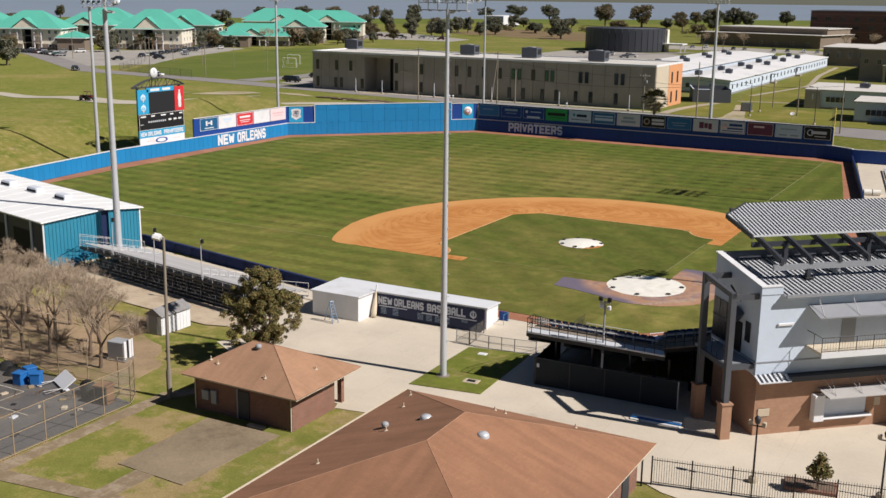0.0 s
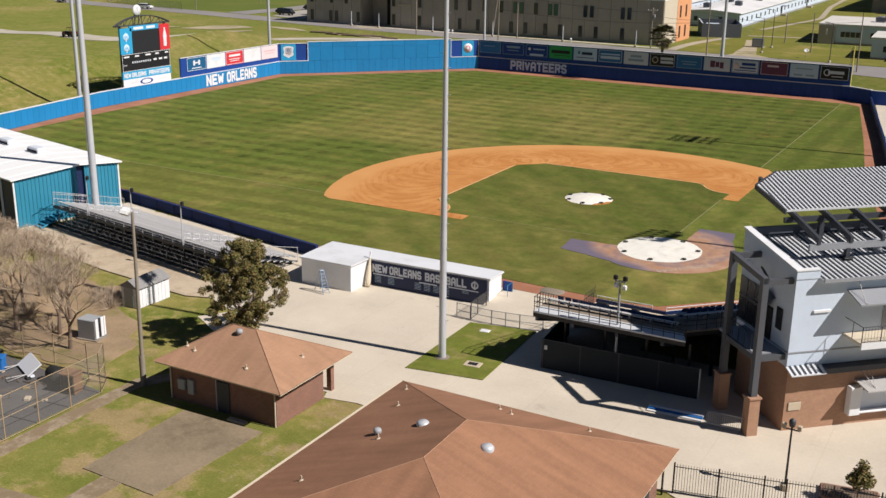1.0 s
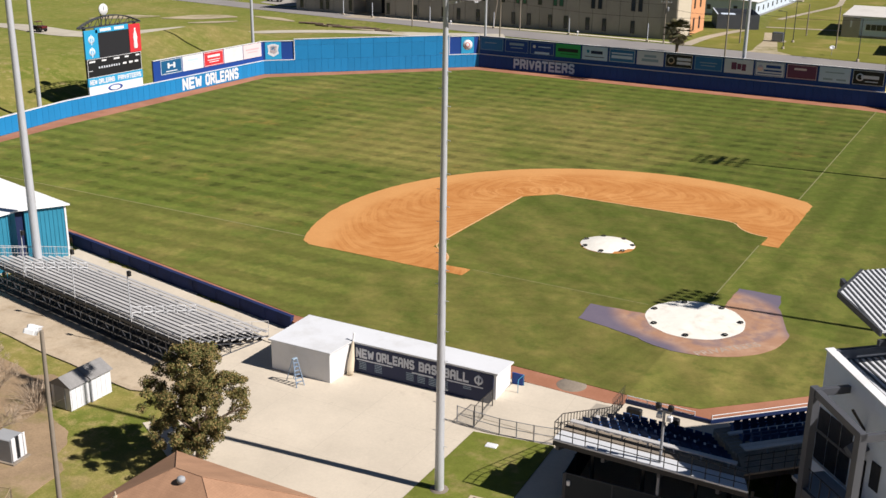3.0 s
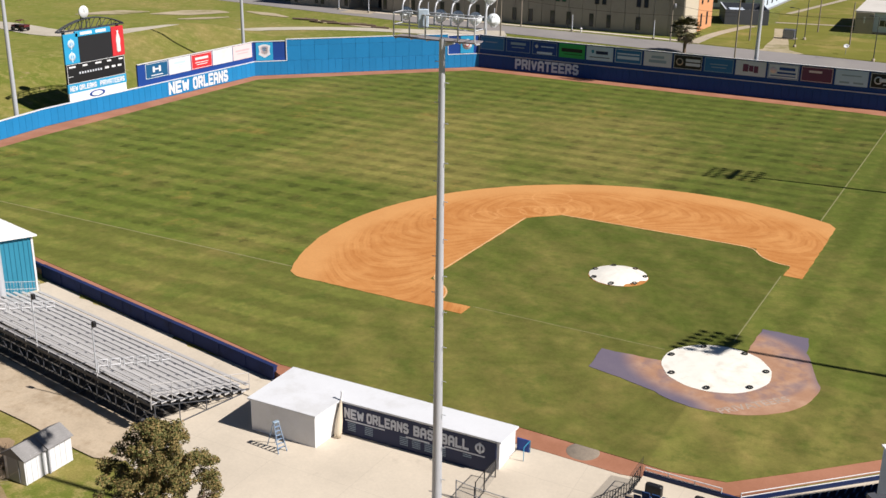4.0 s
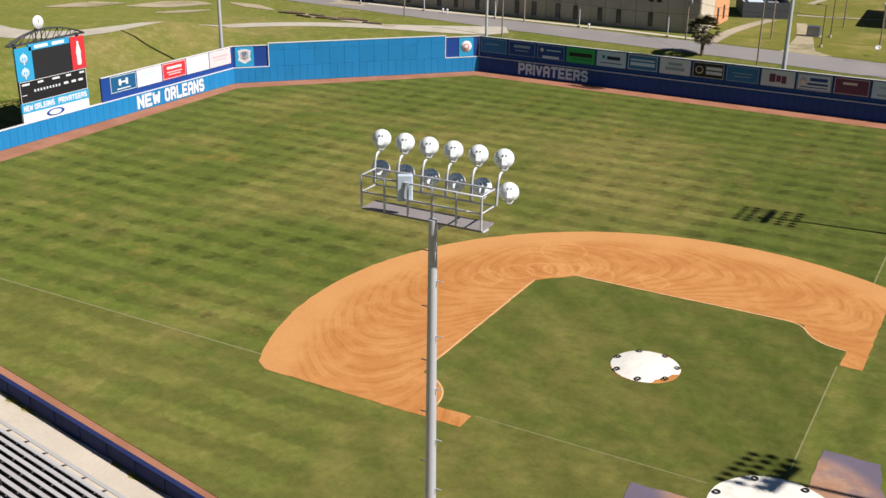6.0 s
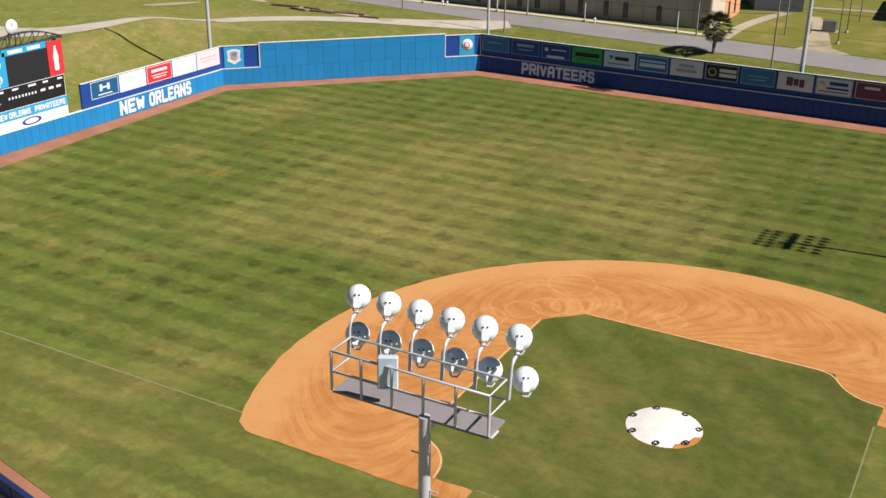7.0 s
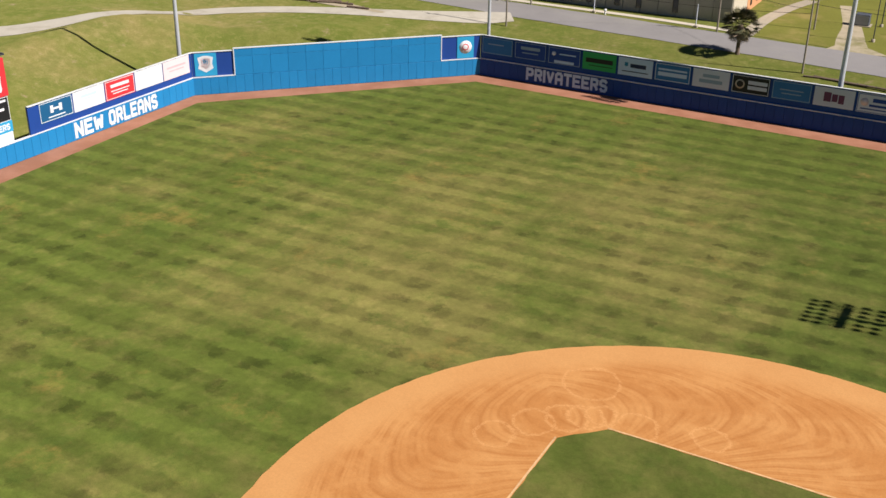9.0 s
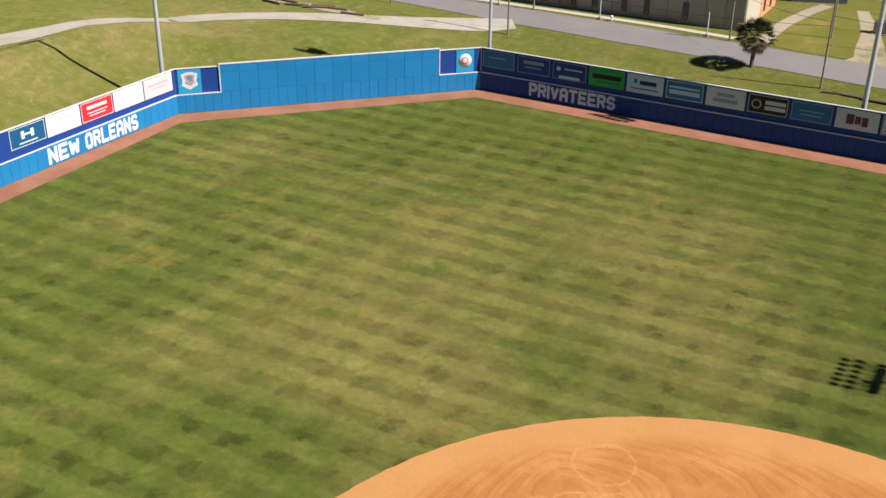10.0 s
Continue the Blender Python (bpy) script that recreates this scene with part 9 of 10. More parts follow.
for z in (7.6, 12.6, 17.4):
    part("string_course", Build().box(-0.15, 180.15, -0.15, 60.15, z, z + 0.5), M_ROSE, mb, "paler brick band")
br = plain_building("brown_hall", pose(-144, 520, 2.45, 0, 0, -14), 72, 40, 7.0, M_BROWNW, M_ROOFP, "long low brown hall with a flat pale roof", (1.8,), WIN_SQ, 9.0, 1.2, sides=False)
part("upper_roof", Build().box(6, 71, 10, 40, 7.3, 10.2), M_BROWNW, br)
part("upper_roof_edge", Build().box(5.4, 71.6, 9.4, 40.6, 10.2, 10.6), M_ROOFP, br)
plain_building("slate_roofed_hall", pose(-60, 720, 2.45), 160, 60, 24, M_SLATE, M_SLATE, "dark slate-grey hall far behind the brick building", (10.0,), WIN_ARCH, 12.0, 0.5)


def round_building():
    t = thing("round_hall", pose(-152, 416, 2.45), "round dark hall clad in tall narrow panels", "building")
    r, H, n = 20.0, 10.8, 40
    part("wall", Build().lathe([(r - 0.4, 0), (r - 0.4, H), (0, H + 0.2)], 48), M_SLATE, t)
    me = Build().chamfer(-1.5, 1.5, -0.3, 0.0, 0.3, H + 0.4, 0.08).mesh("wall_panel", M_DSTEEL)
    for k in range(n):
        a = 360 * k / n
        part("wall_panel", me, None, t, m=pose(r * math.sin(radians(a)), -r * math.cos(radians(a)), 0, 0, 0, a))
    part("entrance_canopy", Build().box(18, 30, -4, 4, 3.6, 4.2), M_WHITE, t, "white entrance canopy")
    for x, y in ((29, -3.5), (29, 3.5)):
        part("canopy_column", Build().tube((x, y, 0), (x, y, 3.6), 0.2, n=8), M_WHITE, t)
    part("end_fin", Build().box(19.5, 21.5, -1.5, 1.5, 0, H), M_CREAM, t)


round_building()
wt = thing("storage_trailer", pose(-383, 740, 2.45, 0, 0, 0), "large white storage trailer with a blue-grey end", "trailer")
part("body", Build().chamfer(-8, 9, -10, 22, 1.2, 9.2, 0.3), M_WHITE, wt)
part("end_wall", Build().box(-7.5, 8.5, -10.1, -10.0, 1.5, 8.8), M_SLATEBLUE, wt, "blue-grey end wall")
part("axle_frame", Build().box(-7, 8, -8, 20, 0, 1.2), M_DSTEEL, wt)


# ---- flats with turquoise roofs ----
def hip(parent, x0, x1, y0, y1, z, rise, over, name="roof"):
    x0, x1, y0, y1 = x0 - over, x1 + over, y0 - over, y1 + over
    w, d = x1 - x0, y1 - y0
    k = min(w, d) / 2
    a, b_ = ((x0 + k, (y0 + y1) / 2, z + rise), (x1 - k, (y0 + y1) / 2, z + rise)) if w >= d else (((x0 + x1) / 2, y0 + k, z + rise), ((x0 + x1) / 2, y1 - k, z + rise))
    c = [(x0, y0, z), (x1, y0, z), (x1, y1, z), (x0, y1, z)]
    q = Build()
    if w >= d:
        q.face([c[0], c[1], b_, a]), q.face([c[1], c[2], b_]), q.face([c[2], c[3], a, b_]), q.face([c[3], c[0], a])
    else:
        q.face([c[0], c[1], a]), q.face([c[1], c[2], b_, a]), q.face([c[2], c[3], b_]), q.face([c[3], c[0], a, b_])
    q.face([(x0, y0, z), (x0, y1, z), (x1, y1, z), (x1, y0, z)])
    r = part(name, q, M_TURQ, parent, "turquoise metal roof")
    part("fascia", Build().box(x0, x1, y0 - 0.05, y0, z - 0.3, z + 0.02).box(x0, x1, y1, y1 + 0.05, z - 0.3, z + 0.02).box(x0 - 0.05, x0, y0, y1, z - 0.3, z + 0.02).box(x1, x1 + 0.05, y0, y1, z - 0.3, z + 0.02), M_WHITE, r)
    return r


FLAT_WIN = window_kind(1.3, 1.6, M_WHITE, M_GLASS, 0.12, 1)


def flats(x, y, ang, w, d, eave, rise, label):
    """Three storeys with recessed stair halls, balconies, a cross gable and a hipped roof."""
    t = thing("apartment_house", pose(x, y, 2.45, 0, 0, ang), label, "apartment building", "turquoise-roofed apartment houses")
    body = Build().box(-w / 2, -2.0, -d / 2, d / 2, 0, eave).box(2.0, w / 2, -d / 2, d / 2, 0, eave).box(-2.0, 2.0, -d / 2 + 3.5, d / 2, 0, eave)
    part("wall", body, M_CREAM, t)
    part("brick_base", Build().box(-w / 2 - 0.06, -2.1, -d / 2 - 0.08, d / 2 + 0.06, 0, 2.6).box(2.1, w / 2 + 0.06, -d / 2 - 0.08, d / 2 + 0.06, 0, 2.6), M_BROWNW, t, "brown brick ground floor")
    part("stair_shade", Build().box(-1.9, 1.9, -d / 2 + 3.3, -d / 2 + 3.49, 0.2, eave - 0.4), M_DARK, t)
    for z in (3.0, 6.0):
        part("stair_landing", Build().box(-2.0, 2.0, -d / 2 + 0.2, -d / 2 + 3.3, z, z + 0.25), M_WALK, t)
    for k in range(3):
        z = 0.9 + k * 3.05
        for xx in (-w / 2 + 2.2, -w / 2 + 5.0, w / 2 - 5.0, w / 2 - 2.2):
            put_window(FLAT_WIN, t, pose(xx, -d / 2 - (0.08 if k == 0 else 0), z))
        for yy in (-d * 0.28, 0, d * 0.28):
            put_window(FLAT_WIN, t, pose(w / 2 + (0.06 if k == 0 else 0), yy, z, 0, 0, 90))
    for s in (-1, 1):
        for z in (3.0, 6.0):
            bal = part("balcony", Build().box(s * 5.2 - 1.6, s * 5.2 + 1.6, -d / 2 - 1.6, -d / 2, z, z + 0.2), M_FASCIA, t)
            part("railing", Build().box(s * 5.2 - 1.6, s * 5.2 + 1.6, -d / 2 - 1.6, -d / 2 - 1.54, z + 0.2, z + 1.2), M_BROWNW, bal)
        for e in (-1.5, 1.5):
            part("column", Build().box(s * 5.2 + e - 0.2, s * 5.2 + e + 0.2, -d / 2 - 1.6, -d / 2 - 1.2, 0, eave), M_WHITE, t)
    hip(t, -w / 2, w / 2, -d / 2 - 1.2, d / 2, eave, rise, 1.0)
    g_ = Build()
    gw, gz = 6.5, eave + rise * 0.62
    y0, y1 = -d / 2 - 2.4, 0
    g_.face([(-gw, y0, eave - 0.1), (0, y0, gz), (0, y1, gz), (-gw, y1, eave - 0.1)])
    g_.face([(0, y0, gz), (gw, y0, eave - 0.1), (gw, y1, eave - 0.1), (0, y1, gz)])
    part("gable_roof", g_, M_TURQ, t, "turquoise metal roof")
    gb = Build()
    gb.face([(-gw + 0.7, y0 + 0.5, eave - 0.1), (gw - 0.7, y0 + 0.5, eave - 0.1), (0, y0 + 0.5, gz - 0.35)])
    part("gable", gb, M_CREAM, t)
    return t


def pavilion(x, y, ang, w, label):
    t = thing("stair_pavilion", pose(x, y, 2.45, 0, 0, ang), label, "pavilion", "turquoise-roofed pavilions")
    part("wall", Build().box(-w / 2, w / 2, -w / 2, w / 2, 0, 5.6), M_BROWNW, t)
    part("door", Build().box(-1, 1, -w / 2 - 0.06, -w / 2, 0, 2.3), M_DARK, t)
    hip(t, -w / 2, w / 2, -w / 2, w / 2, 5.6, 2.9, 0.9)


FLAT = "cream three-storey apartment house with a turquoise metal roof"
for x, y, a, w, d, e, r in ((-368, 236, 30, 30, 20, 9.4, 7.6), (-402, 215, 30, 26, 20, 9.4, 7.6), (-330, 272, 30, 30, 22, 9.4, 8.6), (-352, 318, 30, 32, 22, 9.8, 7.6), (-318, 330, 30, 36, 16, 5.0, 6.0), (-352, 398, 30, 42, 22, 10.4, 6.2), (-332, 415, 30, 40, 20, 10.4, 6.2), (-385, 285, 30, 26, 18, 9.6, 6.0), (-430, 255, 30, 34, 22, 9.8, 7.6), (-420, 330, 30, 34, 22, 9.6, 7.4), (-322, 372, 30, 28, 18, 8.6, 6.0), (-398, 452, 30, 40, 22, 10.2, 6.2)):
    flats(x, y, a, w, d, e, r, FLAT)
for x, y, w in ((-347, 240, 12), (-313, 312, 10), (-318, 414, 12), (-384, 210, 10)):
    pavilion(x, y, 30, w, "small brown pavilion with a turquoise hipped roof")


# ---- vehicles ----
def car_parts(long, tall):
    body = Build()
    L, W, h = long, 1.85, tall
    prof = ((-L / 2, 0.45), (-L / 2, 0.85), (-L / 2 + 0.9, 0.98), (L / 2 - 0.35, 1.0), (L / 2, 0.85), (L / 2, 0.45))
    body.solid([(x, y, z) for y in (-W / 2, W / 2) for x, z in prof], [tuple(range(5, -1, -1))[::-1], tuple(range(6, 12))[::-1]] + [(i, 6 + i, 6 + (i + 1) % 6, (i + 1) % 6) for i in range(6)])
    cab = ((-L / 2 + 0.95, 0.97, 0.0), (L / 2 - 0.3, 0.99, 0.0), (L / 2 - 0.75, h, 0.2), (-L / 2 + 1.75, h, 0.2))
    cabin = Build()
    cabin.solid([(x, s * (W / 2 - 0.06 - i_), z) for s in (-1, 1) for x, z, i_ in cab], ((0, 1, 2, 3), (7, 6, 5, 4), (0, 4, 5, 1), (1, 5, 6, 2), (2, 6, 7, 3), (3, 7, 4, 0)))
    roof = Build().chamfer(-L / 2 + 1.7, L / 2 - 0.7, -W / 2 + 0.22, W / 2 - 0.22, h - 0.03, h + 0.05, 0.03)
    wheel = Build().lathe([(0, -0.11), (0.33, -0.11), (0.35, -0.06), (0.35, 0.06), (0.33, 0.11), (0, 0.11)], 14)
    return body, cabin, roof, wheel


CARS = {}
for key, (L, h, k) in {"black": (4.7, 1.5, 0), "white": (4.8, 1.5, 1), "silver": (4.6, 1.45, 2), "red": (4.7, 1.75, 3), "blacksuv": (4.9, 1.8, 0)}.items():
    b_, c_, r_, w_ = car_parts(L, h)
    CARS[key] = (b_.mesh("body", M_CAR[k]), c_.mesh("window", M_GLASS), r_.mesh("roof_panel", M_CAR[k]), w_.mesh("wheel", M_RUBBER), L)


def car(x, y, ang, key, label):
    bo, ca, ro, wh, L = CARS[key]
    t = thing("parked_car", pose(x, y, ground_z(x, y) + 0.04, 0, 0, ang), label, "car", "parked cars")
    part("body", bo, None, t), part("window", ca, None, t), part("roof_panel", ro, None, t)
    for sx in (-L * 0.31, L * 0.30):
        for sy in (-0.84, 0.84):
            part("wheel", wh, None, t, m=pose(sx, sy, 0.35, 90))
    for sy in (-0.65, 0.65):
        part("headlight", Build().box(-L / 2 - 0.02, -L / 2 + 0.05, sy - 0.16, sy + 0.16, 0.66, 0.82), M_WHITE, t)


CAR_LABEL = {"black": "black saloon car on pale asphalt", "white": "white saloon car on pale asphalt", "silver": "silver saloon car on pale asphalt", "red": "dark red sport utility car", "blacksuv": "black sport utility car on pale asphalt"}
rows_of_cars = []
rng = random.Random(8)
for k in range(26):
    rows_of_cars.append((-392 + k * 3.1, 211 + (k % 2) * 0.3 - max(0, k - 18) * 1.2, 62, rng.choice(("black", "white", "silver", "black", "red"))))
for k in range(14):
    rows_of_cars.append((-318 + k * 2.4, 300 - k * 6.2, 118, rng.choice(("black", "white", "silver", "black"))))
for k in range(12):
    rows_of_cars.append((-410 + k * 9.5, 520 - k * 6.0, 20, rng.choice(("black", "white", "silver", "red"))))
for x, y, a, k in rows_of_cars + list(((-249, 151, 150, "black"), (-287, 226, 200, "black"), (-272, 214, 205, "blacksuv"), (-312, 272, 120, "black"), (-301, 267, 120, "black"), (-334, 221, 60, "silver"), (-329, 226, 60, "white"), (-210, 148, 190, "white"), (-167, 160, 185, "black"), (-351, 219, 60, "white"), (-348, 222, 60, "black"), (-279, 199, 30, "black"), (-284, 242, 115, "silver"), (-163, 156, 5, "blacksuv"), (-168, 175, 190, "black"), (-281, 456, 20, "red"), (-129, 350, 10, "silver"), (-128, 357, 190, "white"), (-132, 363, 10, "black"), (-158, 371, 10, "black"), (-128, 475, 100, "white"), (-134, 470, 100, "silver"), (-89, 460, 100, "black"), (-74, 459, 100, "white"), (-67, 456, 100, "silver"), (-292, 250, 115, "white"), (-296, 256, 115, "black"), (-356, 216, 60, "silver"), (-306, 290, 120, "white"), (-323, 240, 30, "silver"), (-290, 460, 30, "white"), (-300, 466, 30, "silver"), (-320, 474, 30, "black"), (-110, 462, 100, "black"), (-104, 461, 100, "silver"), (-82, 459, 100, "black"), (-142, 366, 10, "white"), (-146, 366, 10, "silver"))):
    car(x, y, a, k, CAR_LABEL[k])


def work_cart():
    t = thing("utility_cart", pose(-149.4, 64.2, ground_z(-149.4, 64.2) + 0.05, 0, 0, 8), "dark red four-wheeled utility cart on the path", "utility vehicle")
    part("chassis", Build().chamfer(-1.6, 1.6, -0.75, 0.75, 0.45, 0.75, 0.06), M_CAR[0], t)
    part("bonnet", Build().chamfer(-1.6, -0.7, -0.7, 0.7, 0.75, 1.1, 0.12), M_CAR[3], t)
    part("cargo_bed", Build().box(0.4, 1.6, -0.75, 0.75, 0.76, 1.15), M_CAR[3], t)
    part("seat", Build().chamfer(-0.4, 0.3, -0.6, 0.6, 0.75, 1.15, 0.06), M_RUBBER, t)
    part("roll_cage", Build().pipe([(-0.7, -0.65, 0.8), (-0.3, -0.65, 1.9), (0.4, -0.65, 1.9), (0.4, -0.65, 0.8)], 0.04).pipe([(-0.7, 0.65, 0.8), (-0.3, 0.65, 1.9), (0.4, 0.65, 1.9), (0.4, 0.65, 0.8)], 0.04), M_BLACK, t)
    part("canopy", Build().chamfer(-0.35, 0.45, -0.7, 0.7, 1.9, 1.98, 0.03), M_CAR[3], t)
    for sx in (-1.05, 1.05):
        for sy in (-0.78, 0.78):
            part("wheel", Build().lathe([(0, -0.14), (0.36, -0.14), (0.42, -0.06), (0.42, 0.06), (0.36, 0.14), (0, 0.14)], 14), M_RUBBER, t, m=pose(sx, sy, 0.42, 90))


work_cart()


# ---- poles, wires, posts ----
def utility_pole(x, y, h, arm, label, lean=0.0):
    t = thing("utility_pole", pose(x, y, ground_z(x, y) - 0.05, 0, lean, 20), label, "utility pole", "utility poles along the road")
    part("pole", Build().tube((0, 0, 0), (0, 0, h), 0.15, 0.10, 8), M_POLE, t)
    if arm:
        part("crossarm", Build().box(-1.1, 1.1, -0.06, 0.06, h - 0.75, h - 0.6), M_POLE, t)
        for s in (-1.0, -0.4, 0.4, 1.0):
            part("insulator", Build().lathe([(0.05, 0), (0.07, 0.08), (0.04, 0.18), (0, 0.2)], 8, pose(s, 0, h - 0.6)), M_GREYSIGN, t)
        if arm > 1:
            part("transformer_can", Build().lathe([(0, 0), (0.24, 0.02), (0.24, 0.8), (0.1, 0.9), (0, 0.9)], 12, pose(0.42, 0, h - 2.4)), M_STEEL, t)


U = "weathered timber utility pole beside the road"
for x, y, h, arm, lean in ((-104.5, 130.6, 13.4, 1, 0), (-79.4, 124.6, 14.1, 1, 0), (-88.2, 139.2, 9.9, 0, 7), (-81.5, 139.0, 8.1, 0, 0), (-47.6, 136.9, 9.0, 2, 0), (-31, 122.6, 13.8, 0, 0), (-34.3, 146.8, 13.4, 0, 0), (-24.8, 167.5, 7, 0, 0), (-2.2, 126.0, 11.4, 0, 0), (-15.5, 150, 8.6, 0, 0), (-196, 155, 11, 1, 0), (-236, 172, 11, 1, 0), (-300, 196, 11, 1, 0), (-340, 214, 10, 0, 0)):
    utility_pole(x, y, h, arm, U, lean)


def wire(a, b, sag):
    t = thing("overhead_wire", pose(*a), "thin dark overhead wire between poles", "wire", "overhead wires")
    a, b = Vector(a), Vector(b)
    pts = [(b - a) * (i / 10) - Vector((0, 0, sag * 4 * (i / 10) * (1 - i / 10))) for i in range(11)]
    part("cable", Build().pipe(pts, 0.028, 4), M_BLACK, t)


wire((-104.5, 130.6, 15.2), (-79.4, 124.6, 15.4), 0.6)
wire((-79.4, 124.6, 10.4), (-31, 122.6, 10.2), 1.2)
wire((-79.4, 124.6, 14.0), (-47.6, 136.9, 10.4), 0.7)
wire((-47.6, 136.9, 9.9), (-31, 122.6, 10.8), 0.5)
wire((-31, 122.6, 11.6), (-2.2, 126.0, 11.6), 0.8)
wire((-196, 155, 13.0), (-104.5, 130.6, 15.0), 1.6)
for k in range(6):
    x, y = -262 + k * 19.0, 183 - k * 5.2
    t = thing("field_lamp", pose(x - 30, y + 30, 2.45), "thin pale pole beside the sports field", "lamp post", "thin poles beyond the fence")
    part("pole", Build().tube((0, 0, 0), (0, 0, 7.5 + k % 3), 0.11, 0.07, 6), M_POLE, t)
    part("lamp_head", Build().chamfer(-0.5, 0.5, -0.2, 0.2, 7.5 + k % 3, 7.75 + k % 3, 0.05), M_STEEL, t)
for x, y, h in ((-150.5, 149.5, 3.4), (-130.6, 141.4, 3.7), (-121.5, 140.4, 3.6), (-105.0, 139.6, 3.7), (-69.6, 138.9, 3.5), (-51.4, 137.8, 3.8), (-88.0, 139.0, 3.6)):
    t = thing("marker_post", pose(x, y, 2.45), "white-topped marker post on a concrete foot", "post", "marker posts along the road")
    part("post", Build().tube((0, 0, 0), (0, 0, h), 0.09, 0.08, 8), M_GREYSIGN, t)
    part("foot", Build().chamfer(-0.3, 0.3, -0.3, 0.3, 0, 0.4, 0.06), M_WALK, t)
for x, y in ((-100.5, 139.6), (-99.4, 139.5), (-67.5, 138.7)):
    t = thing("pipe_bollard", pose(x, y, 2.45), "short white bollard beside the road", "bollard", "white bollards")
    part("stem", Build().tube((0, 0, 0), (0, 0, 0.7), 0.14, n=8), M_WHITE, t)
    part("cap", Build().lathe([(0.2, 0.6), (0.28, 0.75), (0.2, 0.95), (0, 1.0)], 10), M_WHITE, t)
for x, y, h in ((-25.0, 154.5, 8.5), (-24.6, 143.2, 7.5), (-8.8, 134.2, 8.0)):
    t = thing("street_lamp", pose(x, y, 2.45), "thin dark street lamp on a concrete foot", "street lamp", "street lamps on the lawn")
    part("foot", Build().lathe([(0.3, 0), (0.3, 0.5), (0.0, 0.55)], 10), M_WALK, t)
    part("pole", Build().tube((0, 0, 0.5), (0, 0, h), 0.09, 0.06, 8), M_DSTEEL, t)
    part("arm", Build().tube((0, 0, h - 0.05), (-1.1, 0, h + 0.05), 0.04, n=6), M_DSTEEL, t)
    part("lamp_head", Build().chamfer(-1.7, -0.9, -0.16, 0.16, h, h + 0.14, 0.04), M_DSTEEL, t)
tb = thing("transformer_box", pose(-28.0, 154.0, 2.5), "grey-green transformer box on a concrete pad", "transformer box")
part("pad", Build().box(-1.5, 1.5, -1.2, 1.2, 0, 0.15), M_WALK, tb)
part("cabinet", Build().chamfer(-1.15, 1.15, -0.85, 0.85, 0.15, 1.95, 0.06), M_SLATE, tb)
part("cabinet_door", Build().box(-1.0, 1.0, -0.9, -0.86, 0.3, 1.8), M_STEEL, tb)
dk = thing("satellite_dish", pose(-14.5, 139.5, 2.45), "small white dish on a thin post", "dish")
part("post", Build().tube((0, 0, 0), (0, 0, 1.4), 0.05, n=6), M_STEEL, dk)
part("bowl", Build().lathe([(0, 0.0), (0.3, 0.06), (0.5, 0.2), (0.47, 0.22), (0.28, 0.1), (0, 0.05)], 14, pose(0, 0, 1.5, 40, 0, 0)), M_WHITE, dk)
chain_fence("field_fence", [(-262, 196), (-238, 160), (-198, 150.8)], 2.45, 2.4, 6.0, "dark chain-link fence along the sports field", post_m=M_DSTEEL, mid=False)
chain_fence("roadside_fence", [(-72, 110.5), (-40, 110.0), (-10, 109.2)], 0.55, 1.5, 5.0, "low wire fence on the verge behind the outfield wall", post_m=M_GALV, mid=False)
for x, y, a in ((-214, 224, 15), (-203, 207, 15)):
    t = thing("goal_frame", pose(x, y, 2.5, 0, 0, a), "pale goal frame on the green sports field", "goal", "goal frames")
    part("frame", Build().pipe([(-2.6, 0, 0), (-2.6, 0, 3.4), (2.6, 0, 3.4), (2.6, 0, 0)], 0.09), M_WHITE, t)
    part("rear_stay", Build().pipe([(-2.6, 0, 3.4), (-2.6, 1.6, 0), (2.6, 1.6, 0), (2.6, 0, 3.4)], 0.06), M_WHITE, t)
rng = random.Random(23)
for k in range(7):
    t = thing("scrap_pipe", pose(-28 + k * 1.3, 121.2 + rng.uniform(-0.7, 0.5), ground_z(-26, 121) + 0.02, 0, 0, rng.uniform(-14, 6)), "dark rusty pipe lying on the verge", "pipe", "pipes on the verge")
    part("tube", Build().tube((-2.6, 0, 0.16), (2.4, 0, 0.16), 0.13, n=8), M_BARK, t)
    part("flange", Build().tube((2.3, 0, 0.16), (2.4, 0, 0.16), 0.18, n=10), M_DSTEEL, t)
rng = random.Random(17)
for k in range(9):
    x, y = -127 + k * 2.6 + rng.uniform(-1, 1), 121.0 + rng.uniform(-1.8, 1.2)
    t = thing("felled_log", pose(x, y, 2.5, 0, 0, rng.uniform(-12, 20)), "dark weathered log lying on the grass", "log", "logs on the grass")
    part("timber", Build().tube((-2.2, 0, 0.2), (2.0, 0, 0.22), 0.22, 0.17, 8), M_BARK, t)
    part("branch_stub", Build().tube((0.4, 0, 0.25), (0.9, 0.5, 0.5), 0.08, 0.05, 6), M_BARK, t)


